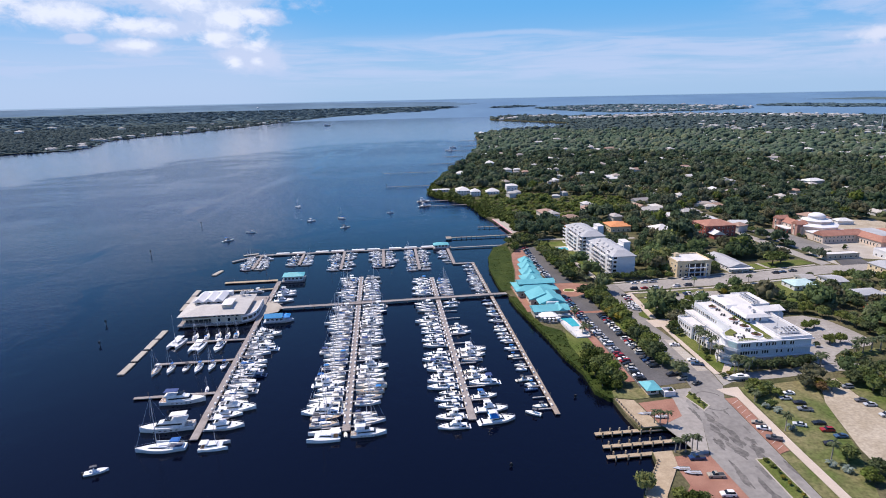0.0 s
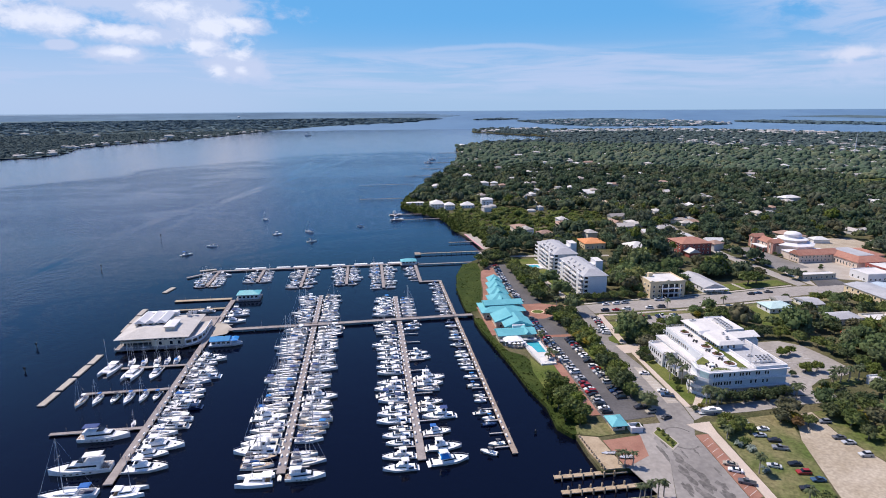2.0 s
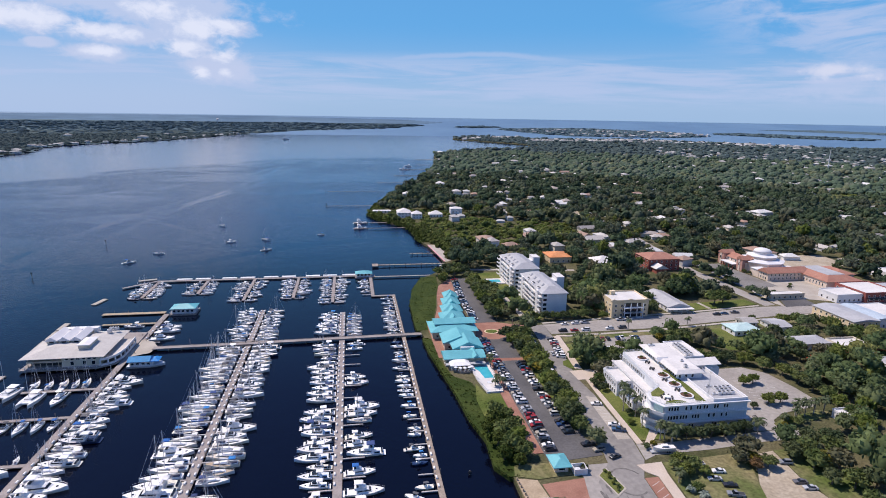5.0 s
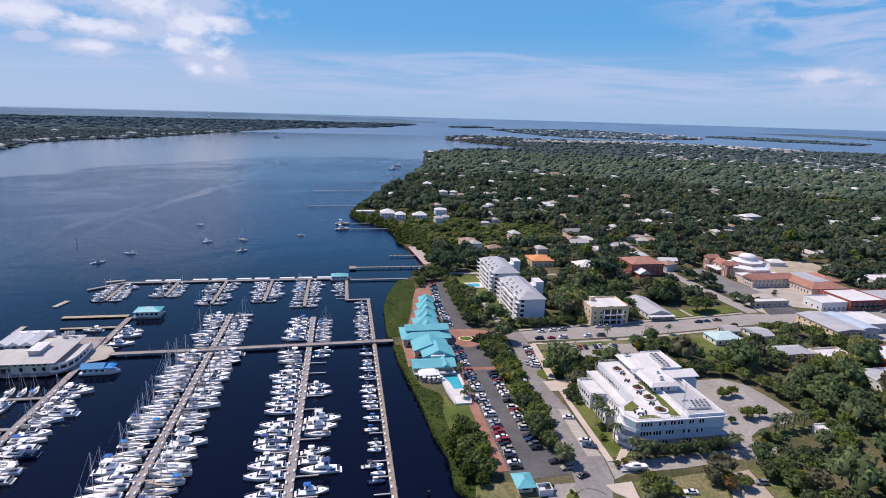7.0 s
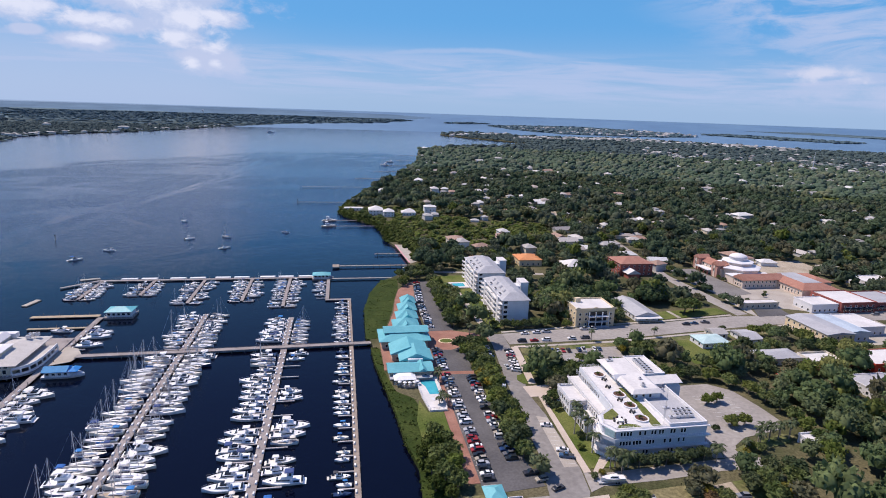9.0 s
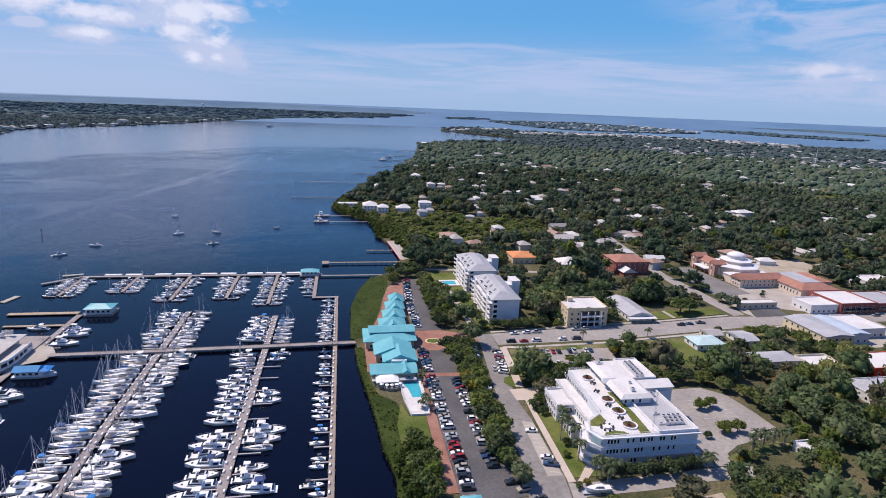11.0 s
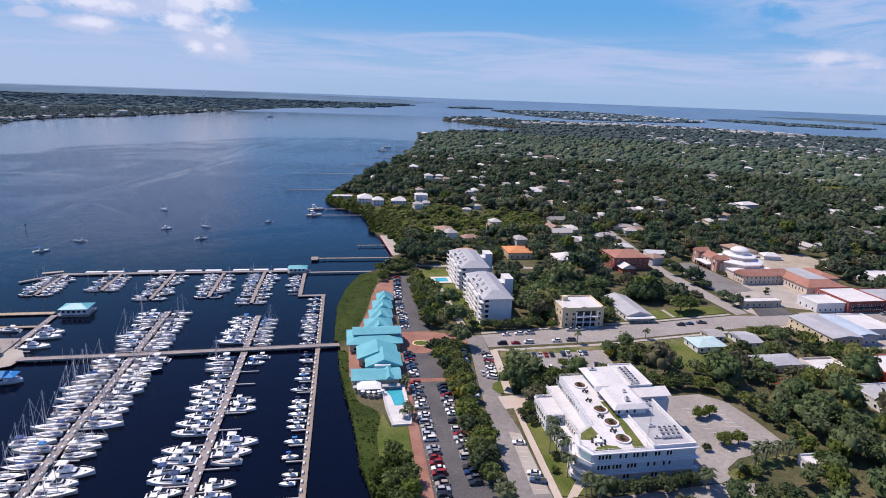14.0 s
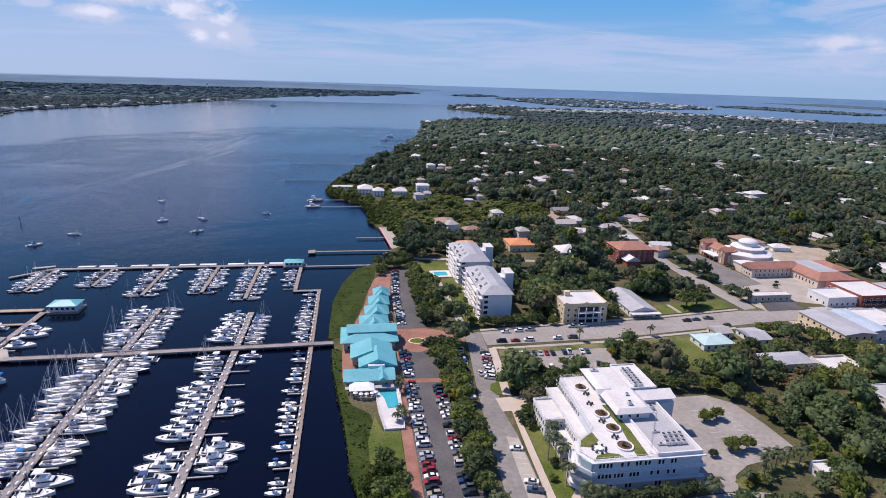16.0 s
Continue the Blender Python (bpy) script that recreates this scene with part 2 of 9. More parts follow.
def water_material(name, deep, river):
    """Dark river water with wind ripples, and long slicks where the ripples die down."""
    m = bpy.data.materials.new(name)
    m.use_nodes = True
    nt = m.node_tree
    bs = nt.nodes["Principled BSDF"]
    bs.inputs["IOR"].default_value = 1.33
    L = nt.links.new
    geo = nt.nodes.new("ShaderNodeNewGeometry")

    def noise_at(sc, stretch, turn, detail=3.0, ro=0.5, warp=0.0):
        mp = nt.nodes.new("ShaderNodeMapping")
        mp.inputs["Scale"].default_value = stretch
        mp.inputs["Rotation"].default_value = (0, 0, radians(turn))
        L(geo.outputs["Position"], mp.inputs[0])
        n = nt.nodes.new("ShaderNodeTexNoise")
        n.inputs["Scale"].default_value, n.inputs["Detail"].default_value = sc, detail
        n.inputs["Roughness"].default_value, n.inputs["Distortion"].default_value = ro, warp
        L(mp.outputs[0], n.inputs["Vector"])
        return n.outputs[0]

    slick = nt.nodes.new("ShaderNodeMapRange")
    slick.interpolation_type = "SMOOTHSTEP"
    L(noise_at(0.0042, (0.34, 1, 1), -24, 6, 0.6, 1.4), slick.inputs[0])
    for i, v in enumerate((0.53, 0.63, 1.0, 0.0)):
        slick.inputs[i + 1].default_value = v
    # thin wandering wakes where the surface lies smooth
    wake = nt.nodes.new("ShaderNodeMath")
    wake.operation = "SUBTRACT"
    L(noise_at(0.0034, (0.45, 1, 1), -32, 2, 0.45, 2.2), wake.inputs[0])
    wake.inputs[1].default_value = 0.5
    size = nt.nodes.new("ShaderNodeMath")
    size.operation = "ABSOLUTE"
    L(wake.outputs[0], size.inputs[0])
    wline = nt.nodes.new("ShaderNodeMapRange")
    wline.interpolation_type = "SMOOTHSTEP"
    L(size.outputs[0], wline.inputs[0])
    wline.inputs[1].default_value, wline.inputs[2].default_value = 0.004, 0.03
    pos = nt.nodes.new("ShaderNodeSeparateXYZ")
    L(geo.outputs["Position"], pos.inputs[0])

    def num(op, a, b=0.0):
        n = nt.nodes.new("ShaderNodeMath")
        n.operation = op
        for i, v in enumerate((a, b)):
            if isinstance(v, (int, float)):
                n.inputs[i].default_value = v
            else:
                L(v, n.inputs[i])
        return n.outputs[0]

    def step(v, lo, hi):
        n = nt.nodes.new("ShaderNodeMapRange")
        n.interpolation_type = "SMOOTHSTEP"
        L(v, n.inputs[0])
        n.inputs[1].default_value, n.inputs[2].default_value = lo, hi
        return n.outputs[0]

    px, py = pos.outputs[0], pos.outputs[1]
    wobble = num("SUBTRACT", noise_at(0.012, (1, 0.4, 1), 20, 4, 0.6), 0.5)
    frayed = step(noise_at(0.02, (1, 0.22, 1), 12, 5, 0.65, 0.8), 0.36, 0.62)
    # Bluer base colour out on the river makes up for missing sky reflection.
    sky_blue_base = nt.nodes.new("ShaderNodeMix")
    sky_blue_base.data_type = "RGBA"
    L(num("MAXIMUM", step(num("ADD", py, num("MULTIPLY", wobble, 120)), 90.0, 420.0), num("MULTIPLY", step(num("SUBTRACT", -160.0, px), 30.0, 200.0), 0.45)), sky_blue_base.inputs[0])
    sky_blue_base.inputs[6].default_value, sky_blue_base.inputs[7].default_value = (*deep, 1), (*river, 1)
    L(sky_blue_base.outputs[2], bs.inputs["Base Color"])
    # narrow smooth streaks: across = a + b u + c u^2, half width, between two places along
    streak = None
    for along_y, a, b, c, w, u0, u1 in STREAKS:
        u, v = (py, px) if along_y else (px, py)
        line = num("ADD", num("ADD", num("MULTIPLY", num("MULTIPLY", u, u), c), num("MULTIPLY", u, b)), a)
        d = num("ABSOLUTE", num("ADD", num("SUBTRACT", v, line), num("MULTIPLY", wobble, 6 * w)))
        m_ = num("MULTIPLY", num("SUBTRACT", 1.0, step(d, w * 0.25, w)), num("MULTIPLY", step(u, u0, u0 + 60), num("SUBTRACT", 1.0, step(u, u1 - 60, u1))))
        streak = m_ if streak is None else num("MAXIMUM", streak, m_)
    streak = num("MULTIPLY", streak, frayed)
    # past a ragged line the wind drops and the river lies smoother
    bend = num("MULTIPLY", num("MULTIPLY", num("ADD", px, 40.0), num("ADD", px, 40.0)), -0.0017)
    edge_noise = num("SUBTRACT", noise_at(0.006, (0.45, 1, 1), -10, 6, 0.6, 1.0), 0.5)
    lee = step(num("SUBTRACT", num("ADD", py, num("MULTIPLY", edge_noise, 520)), num("ADD", bend, 1235.0)), 0.0, 90.0)
    calm = nt.nodes.new("ShaderNodeMath")
    calm.operation = "MINIMUM"
    L(num("MAXIMUM", slick.outputs[0], 0.60), calm.inputs[0])
    L(num("MAXIMUM", wline.outputs[0], 0.55), calm.inputs[1])
    open_water = num("MINIMUM", calm.outputs[0], num("SUBTRACT", 1.0, num("MULTIPLY", lee, 0.75)))
    calm = nt.nodes.new("ShaderNodeMath")
    calm.operation = "MINIMUM"
    L(open_water, calm.inputs[0])
    L(num("SUBTRACT", 1.0, num("MULTIPLY", streak, 1.0)), calm.inputs[1])
    rip = nt.nodes.new("ShaderNodeMath")
    rip.operation = "ADD"
    L(noise_at(0.9, (1, 0.6, 1), 30), rip.inputs[0])
    L(noise_at(0.18, (1, 0.6, 1), 12), rip.inputs[1])
    b = nt.nodes.new("ShaderNodeBump")
    b.inputs["Distance"].default_value = 0.6
    st = nt.nodes.new("ShaderNodeMapRange")
    L(calm.outputs[0], st.inputs[0])
    for i, v in enumerate((0, 1, 0.03, 0.55)):
        st.inputs[i + 1].default_value = v
    sheltered = num("ADD", 0.30, num("MULTIPLY", num("MAXIMUM", step(num("ADD", py, num("MULTIPLY", edge_noise, 160)), 60.0, 420.0), num("MULTIPLY", step(num("SUBTRACT", -150.0, px), 40.0, 160.0), 0.55)), 0.70))
    L(num("MULTIPLY", st.outputs[0], sheltered), b.inputs["Strength"])
    L(rip.outputs[0], b.inputs["Height"])
    L(b.outputs[0], bs.inputs["Normal"])
    ro = nt.nodes.new("ShaderNodeMapRange")
    L(calm.outputs[0], ro.inputs[0])
    for i, v in enumerate((0, 1, 0.04, 0.09)):
        ro.inputs[i + 1].default_value = v
    L(ro.outputs[0], bs.inputs["Roughness"])
    return m


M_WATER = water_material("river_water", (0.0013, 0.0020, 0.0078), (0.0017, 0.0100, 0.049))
# Matte pale blue for the rim, with the sea haze painted in.
M_HAZESEA = material("hazed_far_sea", (0.088, 0.172, 0.280), (0.112, 0.206, 0.315), 0.002, 0.6, fine=0.05, fscale=0.01)
M_GROUND = material("sandy_ground", (0.060, 0.066, 0.028), (0.13, 0.115, 0.066), 0.05, 0.95, bump=0.3, bscale=2, fine=0.35, fscale=1.2, spec=0.12)
M_GRASS = material("lawn_grass", (0.080, 0.110, 0.024), (0.15, 0.16, 0.05), 0.09, 0.95, bump=0.5, bscale=3, fine=0.3, fscale=1.5, spec=0.12)
M_DRYGRASS = material("dry_lot_grass", (0.20, 0.175, 0.09), (0.085, 0.115, 0.032), 0.07, 0.95, bump=0.5, bscale=3, fine=0.35, fscale=0.8, spec=0.12)
M_DIRT = material("bare_sand", (0.44, 0.38, 0.30), (0.34, 0.285, 0.21), 0.08, 0.95, bump=0.3, bscale=2, fine=0.2, fscale=0.9, spec=0.12)
M_ASPHALT = material("asphalt", (0.080, 0.077, 0.079), (0.115, 0.110, 0.110), 0.07, 0.9, bump=0.15, bscale=9, fine=0.18, fscale=1.1)
M_MIDROAD = material("grey_asphalt", (0.165, 0.155, 0.145), (0.215, 0.202, 0.19), 0.08, 0.9, bump=0.15, bscale=9, fine=0.15, fscale=0.8)
M_OLDROAD = material("bleached_asphalt", (0.275, 0.25, 0.226), (0.335, 0.308, 0.28), 0.06, 0.9, bump=0.15, bscale=9, fine=0.14, fscale=0.6)
M_ROADMAIN = material("grey_road_asphalt", (0.205, 0.190, 0.176), (0.262, 0.244, 0.226), 0.06, 0.9, bump=0.15, bscale=9, fine=0.16, fscale=0.5)
M_PATCH = material("tar_patch", (0.105, 0.097, 0.09), (0.165, 0.152, 0.14), 0.3, 0.85, fine=0.3, fscale=0.9)
M_CONC = material("concrete", (0.36, 0.32, 0.27), (0.43, 0.39, 0.335), 0.12, 0.85, bump=0.1, bscale=5, fine=0.12, fscale=2)
M_WALK = material("pink_concrete_walk", (0.48, 0.40, 0.33), (0.54, 0.455, 0.38), 0.15, 0.85, fine=0.1, fscale=2)
M_BRICK = material("brick_paving", (0.25, 0.115, 0.08), (0.33, 0.17, 0.12), 0.16, 0.9, bump=0.1, bscale=8, fine=0.2, fscale=2.5)
M_LINE = material("white_road_paint", (0.7, 0.7, 0.68), (0.55, 0.55, 0.53), 1.5, 0.8, fine=0.2, fscale=6)
M_DOCK = material("weathered_dock_concrete", (0.235, 0.205, 0.195), (0.31, 0.275, 0.26), 0.15, 0.85, bump=0.1, bscale=4, fine=0.15, fscale=1.5)
M_WOOD = material("sun_bleached_timber", (0.34, 0.26, 0.17), (0.42, 0.33, 0.225), 0.3, 0.85, bump=0.1, bscale=6, fine=0.2, fscale=2.5)
M_TIMBER = material("grey_brown_timber", (0.25, 0.20, 0.16), (0.33, 0.27, 0.22), 0.5, 0.85, fine=0.2, fscale=3)
M_PILE = material("pile_timber", (0.14, 0.12, 0.10), (0.22, 0.19, 0.16), 0.8, 0.9, fine=0.25, fscale=3)
M_GEL = material("white_gelcoat", (0.88, 0.86, 0.83), (0.82, 0.80, 0.77), 0.6, 0.28, fine=0.06, fscale=3, each=0.12)
M_GELTINT = material("tinted_gelcoat", (0.7, 0.7, 0.7), rough=0.3, fine=0.04, tones=[(0.8, 0.8, 0.79), (0.78, 0.77, 0.73), (0.76, 0.72, 0.62), (0.8, 0.8, 0.8), (0.70, 0.74, 0.78), (0.8, 0.79, 0.77), (0.80, 0.80, 0.80), (0.02, 0.04, 0.10), (0.68, 0.66, 0.60)])
M_DECKC = material("nonskid_deck", (0.66, 0.62, 0.54), rough=0.7, fine=0.12, fscale=4, tones=[(0.76, 0.73, 0.69), (0.70, 0.66, 0.58), (0.80, 0.78, 0.75), (0.58, 0.52, 0.44), (0.78, 0.76, 0.73), (0.74, 0.69, 0.60), (0.42, 0.32, 0.22), (0.80, 0.78, 0.76), (0.66, 0.66, 0.66)])
M_TEAK = material("teak", (0.30, 0.17, 0.08), (0.38, 0.23, 0.12), 0.9, 0.7, fine=0.2, fscale=5)
M_GLASS = material("dark_tinted_glass", (0.012, 0.016, 0.022), (0.02, 0.026, 0.034), 0.5, 0.06, fine=0.0)
M_CANVAS = material("boat_canvas", (0.03, 0.08, 0.3), rough=0.85, fine=0.12, fscale=3, tones=[(0.03, 0.20, 0.50), (0.04, 0.07, 0.20), (0.06, 0.06, 0.07), (0.02, 0.12, 0.38), (0.78, 0.77, 0.76), (0.03, 0.05, 0.13), (0.70, 0.65, 0.57), (0.80, 0.79, 0.79), (0.76, 0.76, 0.77), (0.10, 0.10, 0.11), (0.72, 0.70, 0.67), (0.80, 0.80, 0.80)])
M_BLUETARP = material("bright_blue_canvas", (0.02, 0.22, 0.58), (0.03, 0.28, 0.66), 0.5, 0.7, fine=0.1, fscale=2)
M_ALU = material("spar_aluminium", (0.68, 0.68, 0.69), (0.6, 0.6, 0.61), 0.6, 0.4, 0.4, fine=0.05)
# Dark blue that paints the shadow inside the sailing boats' cockpits.
M_COCKPITSHADE = material("cockpit_shade", (0.04, 0.05, 0.10), (0.08, 0.08, 0.12), 0.9, 0.8, fine=0.15)
M_DARKTRIM = material("dark_trim_and_shade", (0.03, 0.03, 0.035), (0.05, 0.05, 0.05), 1.0, 0.6, fine=0.1)
M_CAR = material("car_paint", (0.5, 0.5, 0.5), rough=0.25, fine=0.03, tones=[(0.72, 0.72, 0.72), (0.03, 0.03, 0.035), (0.42, 0.43, 0.45), (0.70, 0.70, 0.69), (0.12, 0.12, 0.13), (0.045, 0.045, 0.05), (0.02, 0.05, 0.14), (0.74, 0.74, 0.74), (0.50, 0.51, 0.52), (0.02, 0.025, 0.03), (0.36, 0.32, 0.26), (0.22, 0.23, 0.25), (0.74, 0.73, 0.72), (0.30, 0.03, 0.03), (0.05, 0.10, 0.18)])
M_TYRE = material("tyre_rubber", (0.02, 0.02, 0.02), (0.03, 0.03, 0.03), 2.0, 0.9, fine=0.1)
M_TEAL = material("teal_metal_roof", (0.11, 0.38, 0.425), (0.15, 0.45, 0.49), 0.12, 0.5, fine=0.08, fscale=1.2)
M_BLUEROOF = material("blue_metal_roof", (0.015, 0.19, 0.42), (0.025, 0.23, 0.47), 0.2, 0.6, fine=0.1, fscale=1.0, spec=0.2)
M_WHITEROOF = material("white_membrane_roof", (0.68, 0.655, 0.63), (0.58, 0.56, 0.54), 0.10, 0.75, fine=0.07, fscale=0.9)
M_GREYROOF = material("light_grey_roof", (0.36, 0.36, 0.375), (0.43, 0.43, 0.44), 0.12, 0.7, fine=0.1, fscale=1.2)
M_REST = material("cream_boards", (0.62, 0.54, 0.41), (0.66, 0.59, 0.47), 0.3, 0.85, fine=0.08, fscale=2)
M_RESTROOF = material("pale_grey_metal_roof", (0.44, 0.415, 0.39), (0.52, 0.495, 0.465), 0.2, 0.8, fine=0.1, fscale=2)
M_STUCCO = material("white_stucco", (0.72, 0.71, 0.71), (0.65, 0.64, 0.65), 0.15, 0.8, fine=0.05, fscale=1.5)
M_GREYSTUCCO = material("pale_grey_stucco", (0.62, 0.64, 0.67), (0.57, 0.59, 0.62), 0.2, 0.8, fine=0.06, fscale=1.5)
M_CREAM = material("cream_stucco", (0.66, 0.52, 0.32), (0.70, 0.58, 0.40), 0.2, 0.85, fine=0.08, fscale=1.5)
M_TAN = material("tan_siding", (0.50, 0.43, 0.33), (0.55, 0.48, 0.38), 0.3, 0.85, fine=0.1, fscale=2)
M_PINKST = material("peach_stucco", (0.62, 0.50, 0.41), (0.67, 0.56, 0.47), 0.2, 0.85, fine=0.08, fscale=1.5)
M_REDROOF = material("terracotta_roof", (0.33, 0.15, 0.105), (0.39, 0.195, 0.14), 0.2, 0.85, fine=0.15, fscale=1.5)
M_ORANGE = material("orange_tile_roof", (0.58, 0.22, 0.08), (0.64, 0.28, 0.12), 0.3, 0.85, fine=0.15, fscale=1.5)
M_REDWALL = material("dark_red_brick_wall", (0.26, 0.07, 0.055), (0.32, 0.10, 0.08), 0.4, 0.9, fine=0.15, fscale=3)
M_PINKBRICK = material("pink_brick_wall", (0.40, 0.21, 0.165), (0.46, 0.27, 0.22), 0.4, 0.9, fine=0.15, fscale=3)
M_RED = material("bright_red_paint", (0.55, 0.04, 0.02), (0.6, 0.07, 0.04), 0.5, 0.5, fine=0.1)
M_HROOF = material("house_roof", (0.4, 0.4, 0.4), rough=0.85, fine=0.14, fscale=1.0, tones=[(0.38, 0.36, 0.34), (0.50, 0.48, 0.46), (0.28, 0.26, 0.25), (0.62, 0.61, 0.59), (0.33, 0.29, 0.26), (0.44, 0.41, 0.38), (0.56, 0.56, 0.55), (0.33, 0.22, 0.17)])
M_HWALL = material("house_wall", (0.5, 0.5, 0.5), rough=0.85, fine=0.08, tones=[(0.70, 0.68, 0.62), (0.62, 0.56, 0.46), (0.72, 0.72, 0.71), (0.52, 0.52, 0.52), (0.66, 0.60, 0.50)])
M_POOL = material("pool_water", (0.05, 0.36, 0.44), (0.07, 0.44, 0.51), 0.3, 0.06, fine=0.06)
M_BARK = material("bark", (0.13, 0.10, 0.08), (0.19, 0.15, 0.12), 1.0, 0.95, fine=0.2)
M_LEAF = material("oak_leaves", (0.076, 0.112, 0.034), (0.170, 0.198, 0.072), 0.09, 0.75, fine=0.25, fscale=0.5, island=0.35, through_light=0.36, spec=0.12)
M_LEAFB = material("bright_leaves", (0.105, 0.145, 0.030), (0.175, 0.195, 0.058), 0.08, 0.75, fine=0.25, fscale=0.6, island=0.35, through_light=0.36, spec=0.12)
M_LEAFD = material("dark_leaves", (0.044, 0.070, 0.033), (0.118, 0.140, 0.064), 0.07, 0.75, fine=0.25, fscale=0.5, island=0.3, through_light=0.36, spec=0.12)
M_YLEAF = material("yellowing_leaves", (0.26, 0.21, 0.03), (0.16, 0.16, 0.04), 0.3, 0.75, fine=0.25, fscale=0.8, island=0.35, through_light=0.36, spec=0.12)
M_OLEAF = material("rust_leaves", (0.17, 0.105, 0.05), (0.14, 0.10, 0.05), 0.3, 0.8, fine=0.2, island=0.3, through_light=0.3, spec=0.12)
M_MANG = material("mangrove_leaves", (0.044, 0.066, 0.013), (0.075, 0.094, 0.022), 0.10, 0.75, fine=0.3, fscale=0.8, island=0.35, through_light=0.3, spec=0.12)
M_MARSH = material("marsh_plants", (0.028, 0.046, 0.009), (0.050, 0.068, 0.015), 0.12, 0.9, bump=0.8, bscale=1.6, fine=0.4, fscale=1.3, spec=0.12)
M_PALM = material("palm_fronds", (0.06, 0.09, 0.03), (0.10, 0.12, 0.05), 0.3, 0.6, fine=0.2, island=0.3, through_light=0.3)
M_SILVER = material("silver_palm_fronds", (0.13, 0.17, 0.14), (0.19, 0.23, 0.19), 0.4, 0.6, fine=0.15, island=0.25, through_light=0.1)
# Distance haze painted in: blue-grey lift over the far bank's green.
M_HAZEBANK = material("hazed_bank_canopy", (0.050, 0.074, 0.074), (0.076, 0.104, 0.098), 0.010, 0.9, fine=0.35, fscale=0.10, island=0.2, spec=0.12)
M_GREYLEAF = material("grey_olive_leaves", (0.11, 0.115, 0.065), (0.16, 0.15, 0.09), 0.2, 0.8, fine=0.25, fscale=0.8, island=0.35, through_light=0.36, spec=0.12)
M_MINT = material("pale_mint_metal_roof", (0.42, 0.58, 0.56), (0.52, 0.66, 0.64), 0.3, 0.5, fine=0.1, fscale=1.5)
# Far woods and horizon land have the air's haze in their base colours.
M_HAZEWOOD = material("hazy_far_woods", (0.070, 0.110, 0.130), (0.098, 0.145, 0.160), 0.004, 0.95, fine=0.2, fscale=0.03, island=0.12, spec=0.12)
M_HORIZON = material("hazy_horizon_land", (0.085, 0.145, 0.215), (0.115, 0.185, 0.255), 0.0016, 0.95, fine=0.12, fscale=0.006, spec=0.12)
# Canopy tones lifted and cooled, standing in for thin haze over the woods.
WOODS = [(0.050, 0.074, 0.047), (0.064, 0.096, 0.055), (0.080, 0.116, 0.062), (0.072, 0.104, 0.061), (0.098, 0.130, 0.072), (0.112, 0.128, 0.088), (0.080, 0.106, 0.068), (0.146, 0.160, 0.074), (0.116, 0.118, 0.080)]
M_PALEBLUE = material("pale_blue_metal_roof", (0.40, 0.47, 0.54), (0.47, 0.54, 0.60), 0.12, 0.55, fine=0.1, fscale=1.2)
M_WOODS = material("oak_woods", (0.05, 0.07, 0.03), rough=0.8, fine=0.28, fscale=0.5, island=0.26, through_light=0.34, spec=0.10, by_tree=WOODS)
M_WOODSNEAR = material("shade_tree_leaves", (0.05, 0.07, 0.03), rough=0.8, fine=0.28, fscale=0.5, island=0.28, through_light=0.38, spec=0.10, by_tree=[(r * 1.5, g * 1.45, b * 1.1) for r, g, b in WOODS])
# The same tones pulled toward blue-grey, more haze put into the colour.
M_WOODSHAZED = material("hazed_far_oak_woods", (0.05, 0.07, 0.03), rough=0.85, fine=0.32, fscale=0.22, spec=0.10, by_tree=[(r * 0.85 + 0.012, g * 0.85 + 0.017, b * 0.8 + 0.022) for r, g, b in WOODS], bump=0.8, bscale=0.3, bdist=1.6)
M_PINKKERB = material("pink_painted_concrete", (0.62, 0.30, 0.32), (0.68, 0.38, 0.40), 0.4, 0.8, fine=0.1, fscale=2)
M_FINGER = material("pale_finger_deck", (0.36, 0.33, 0.32), (0.44, 0.41, 0.40), 0.4, 0.85, fine=0.15, fscale=2)
M_FLOWER = material("red_brown_planting", (0.16, 0.07, 0.045), (0.10, 0.06, 0.04), 1.0, 0.9, fine=0.3, fscale=3)

# ---- mesh helpers ----


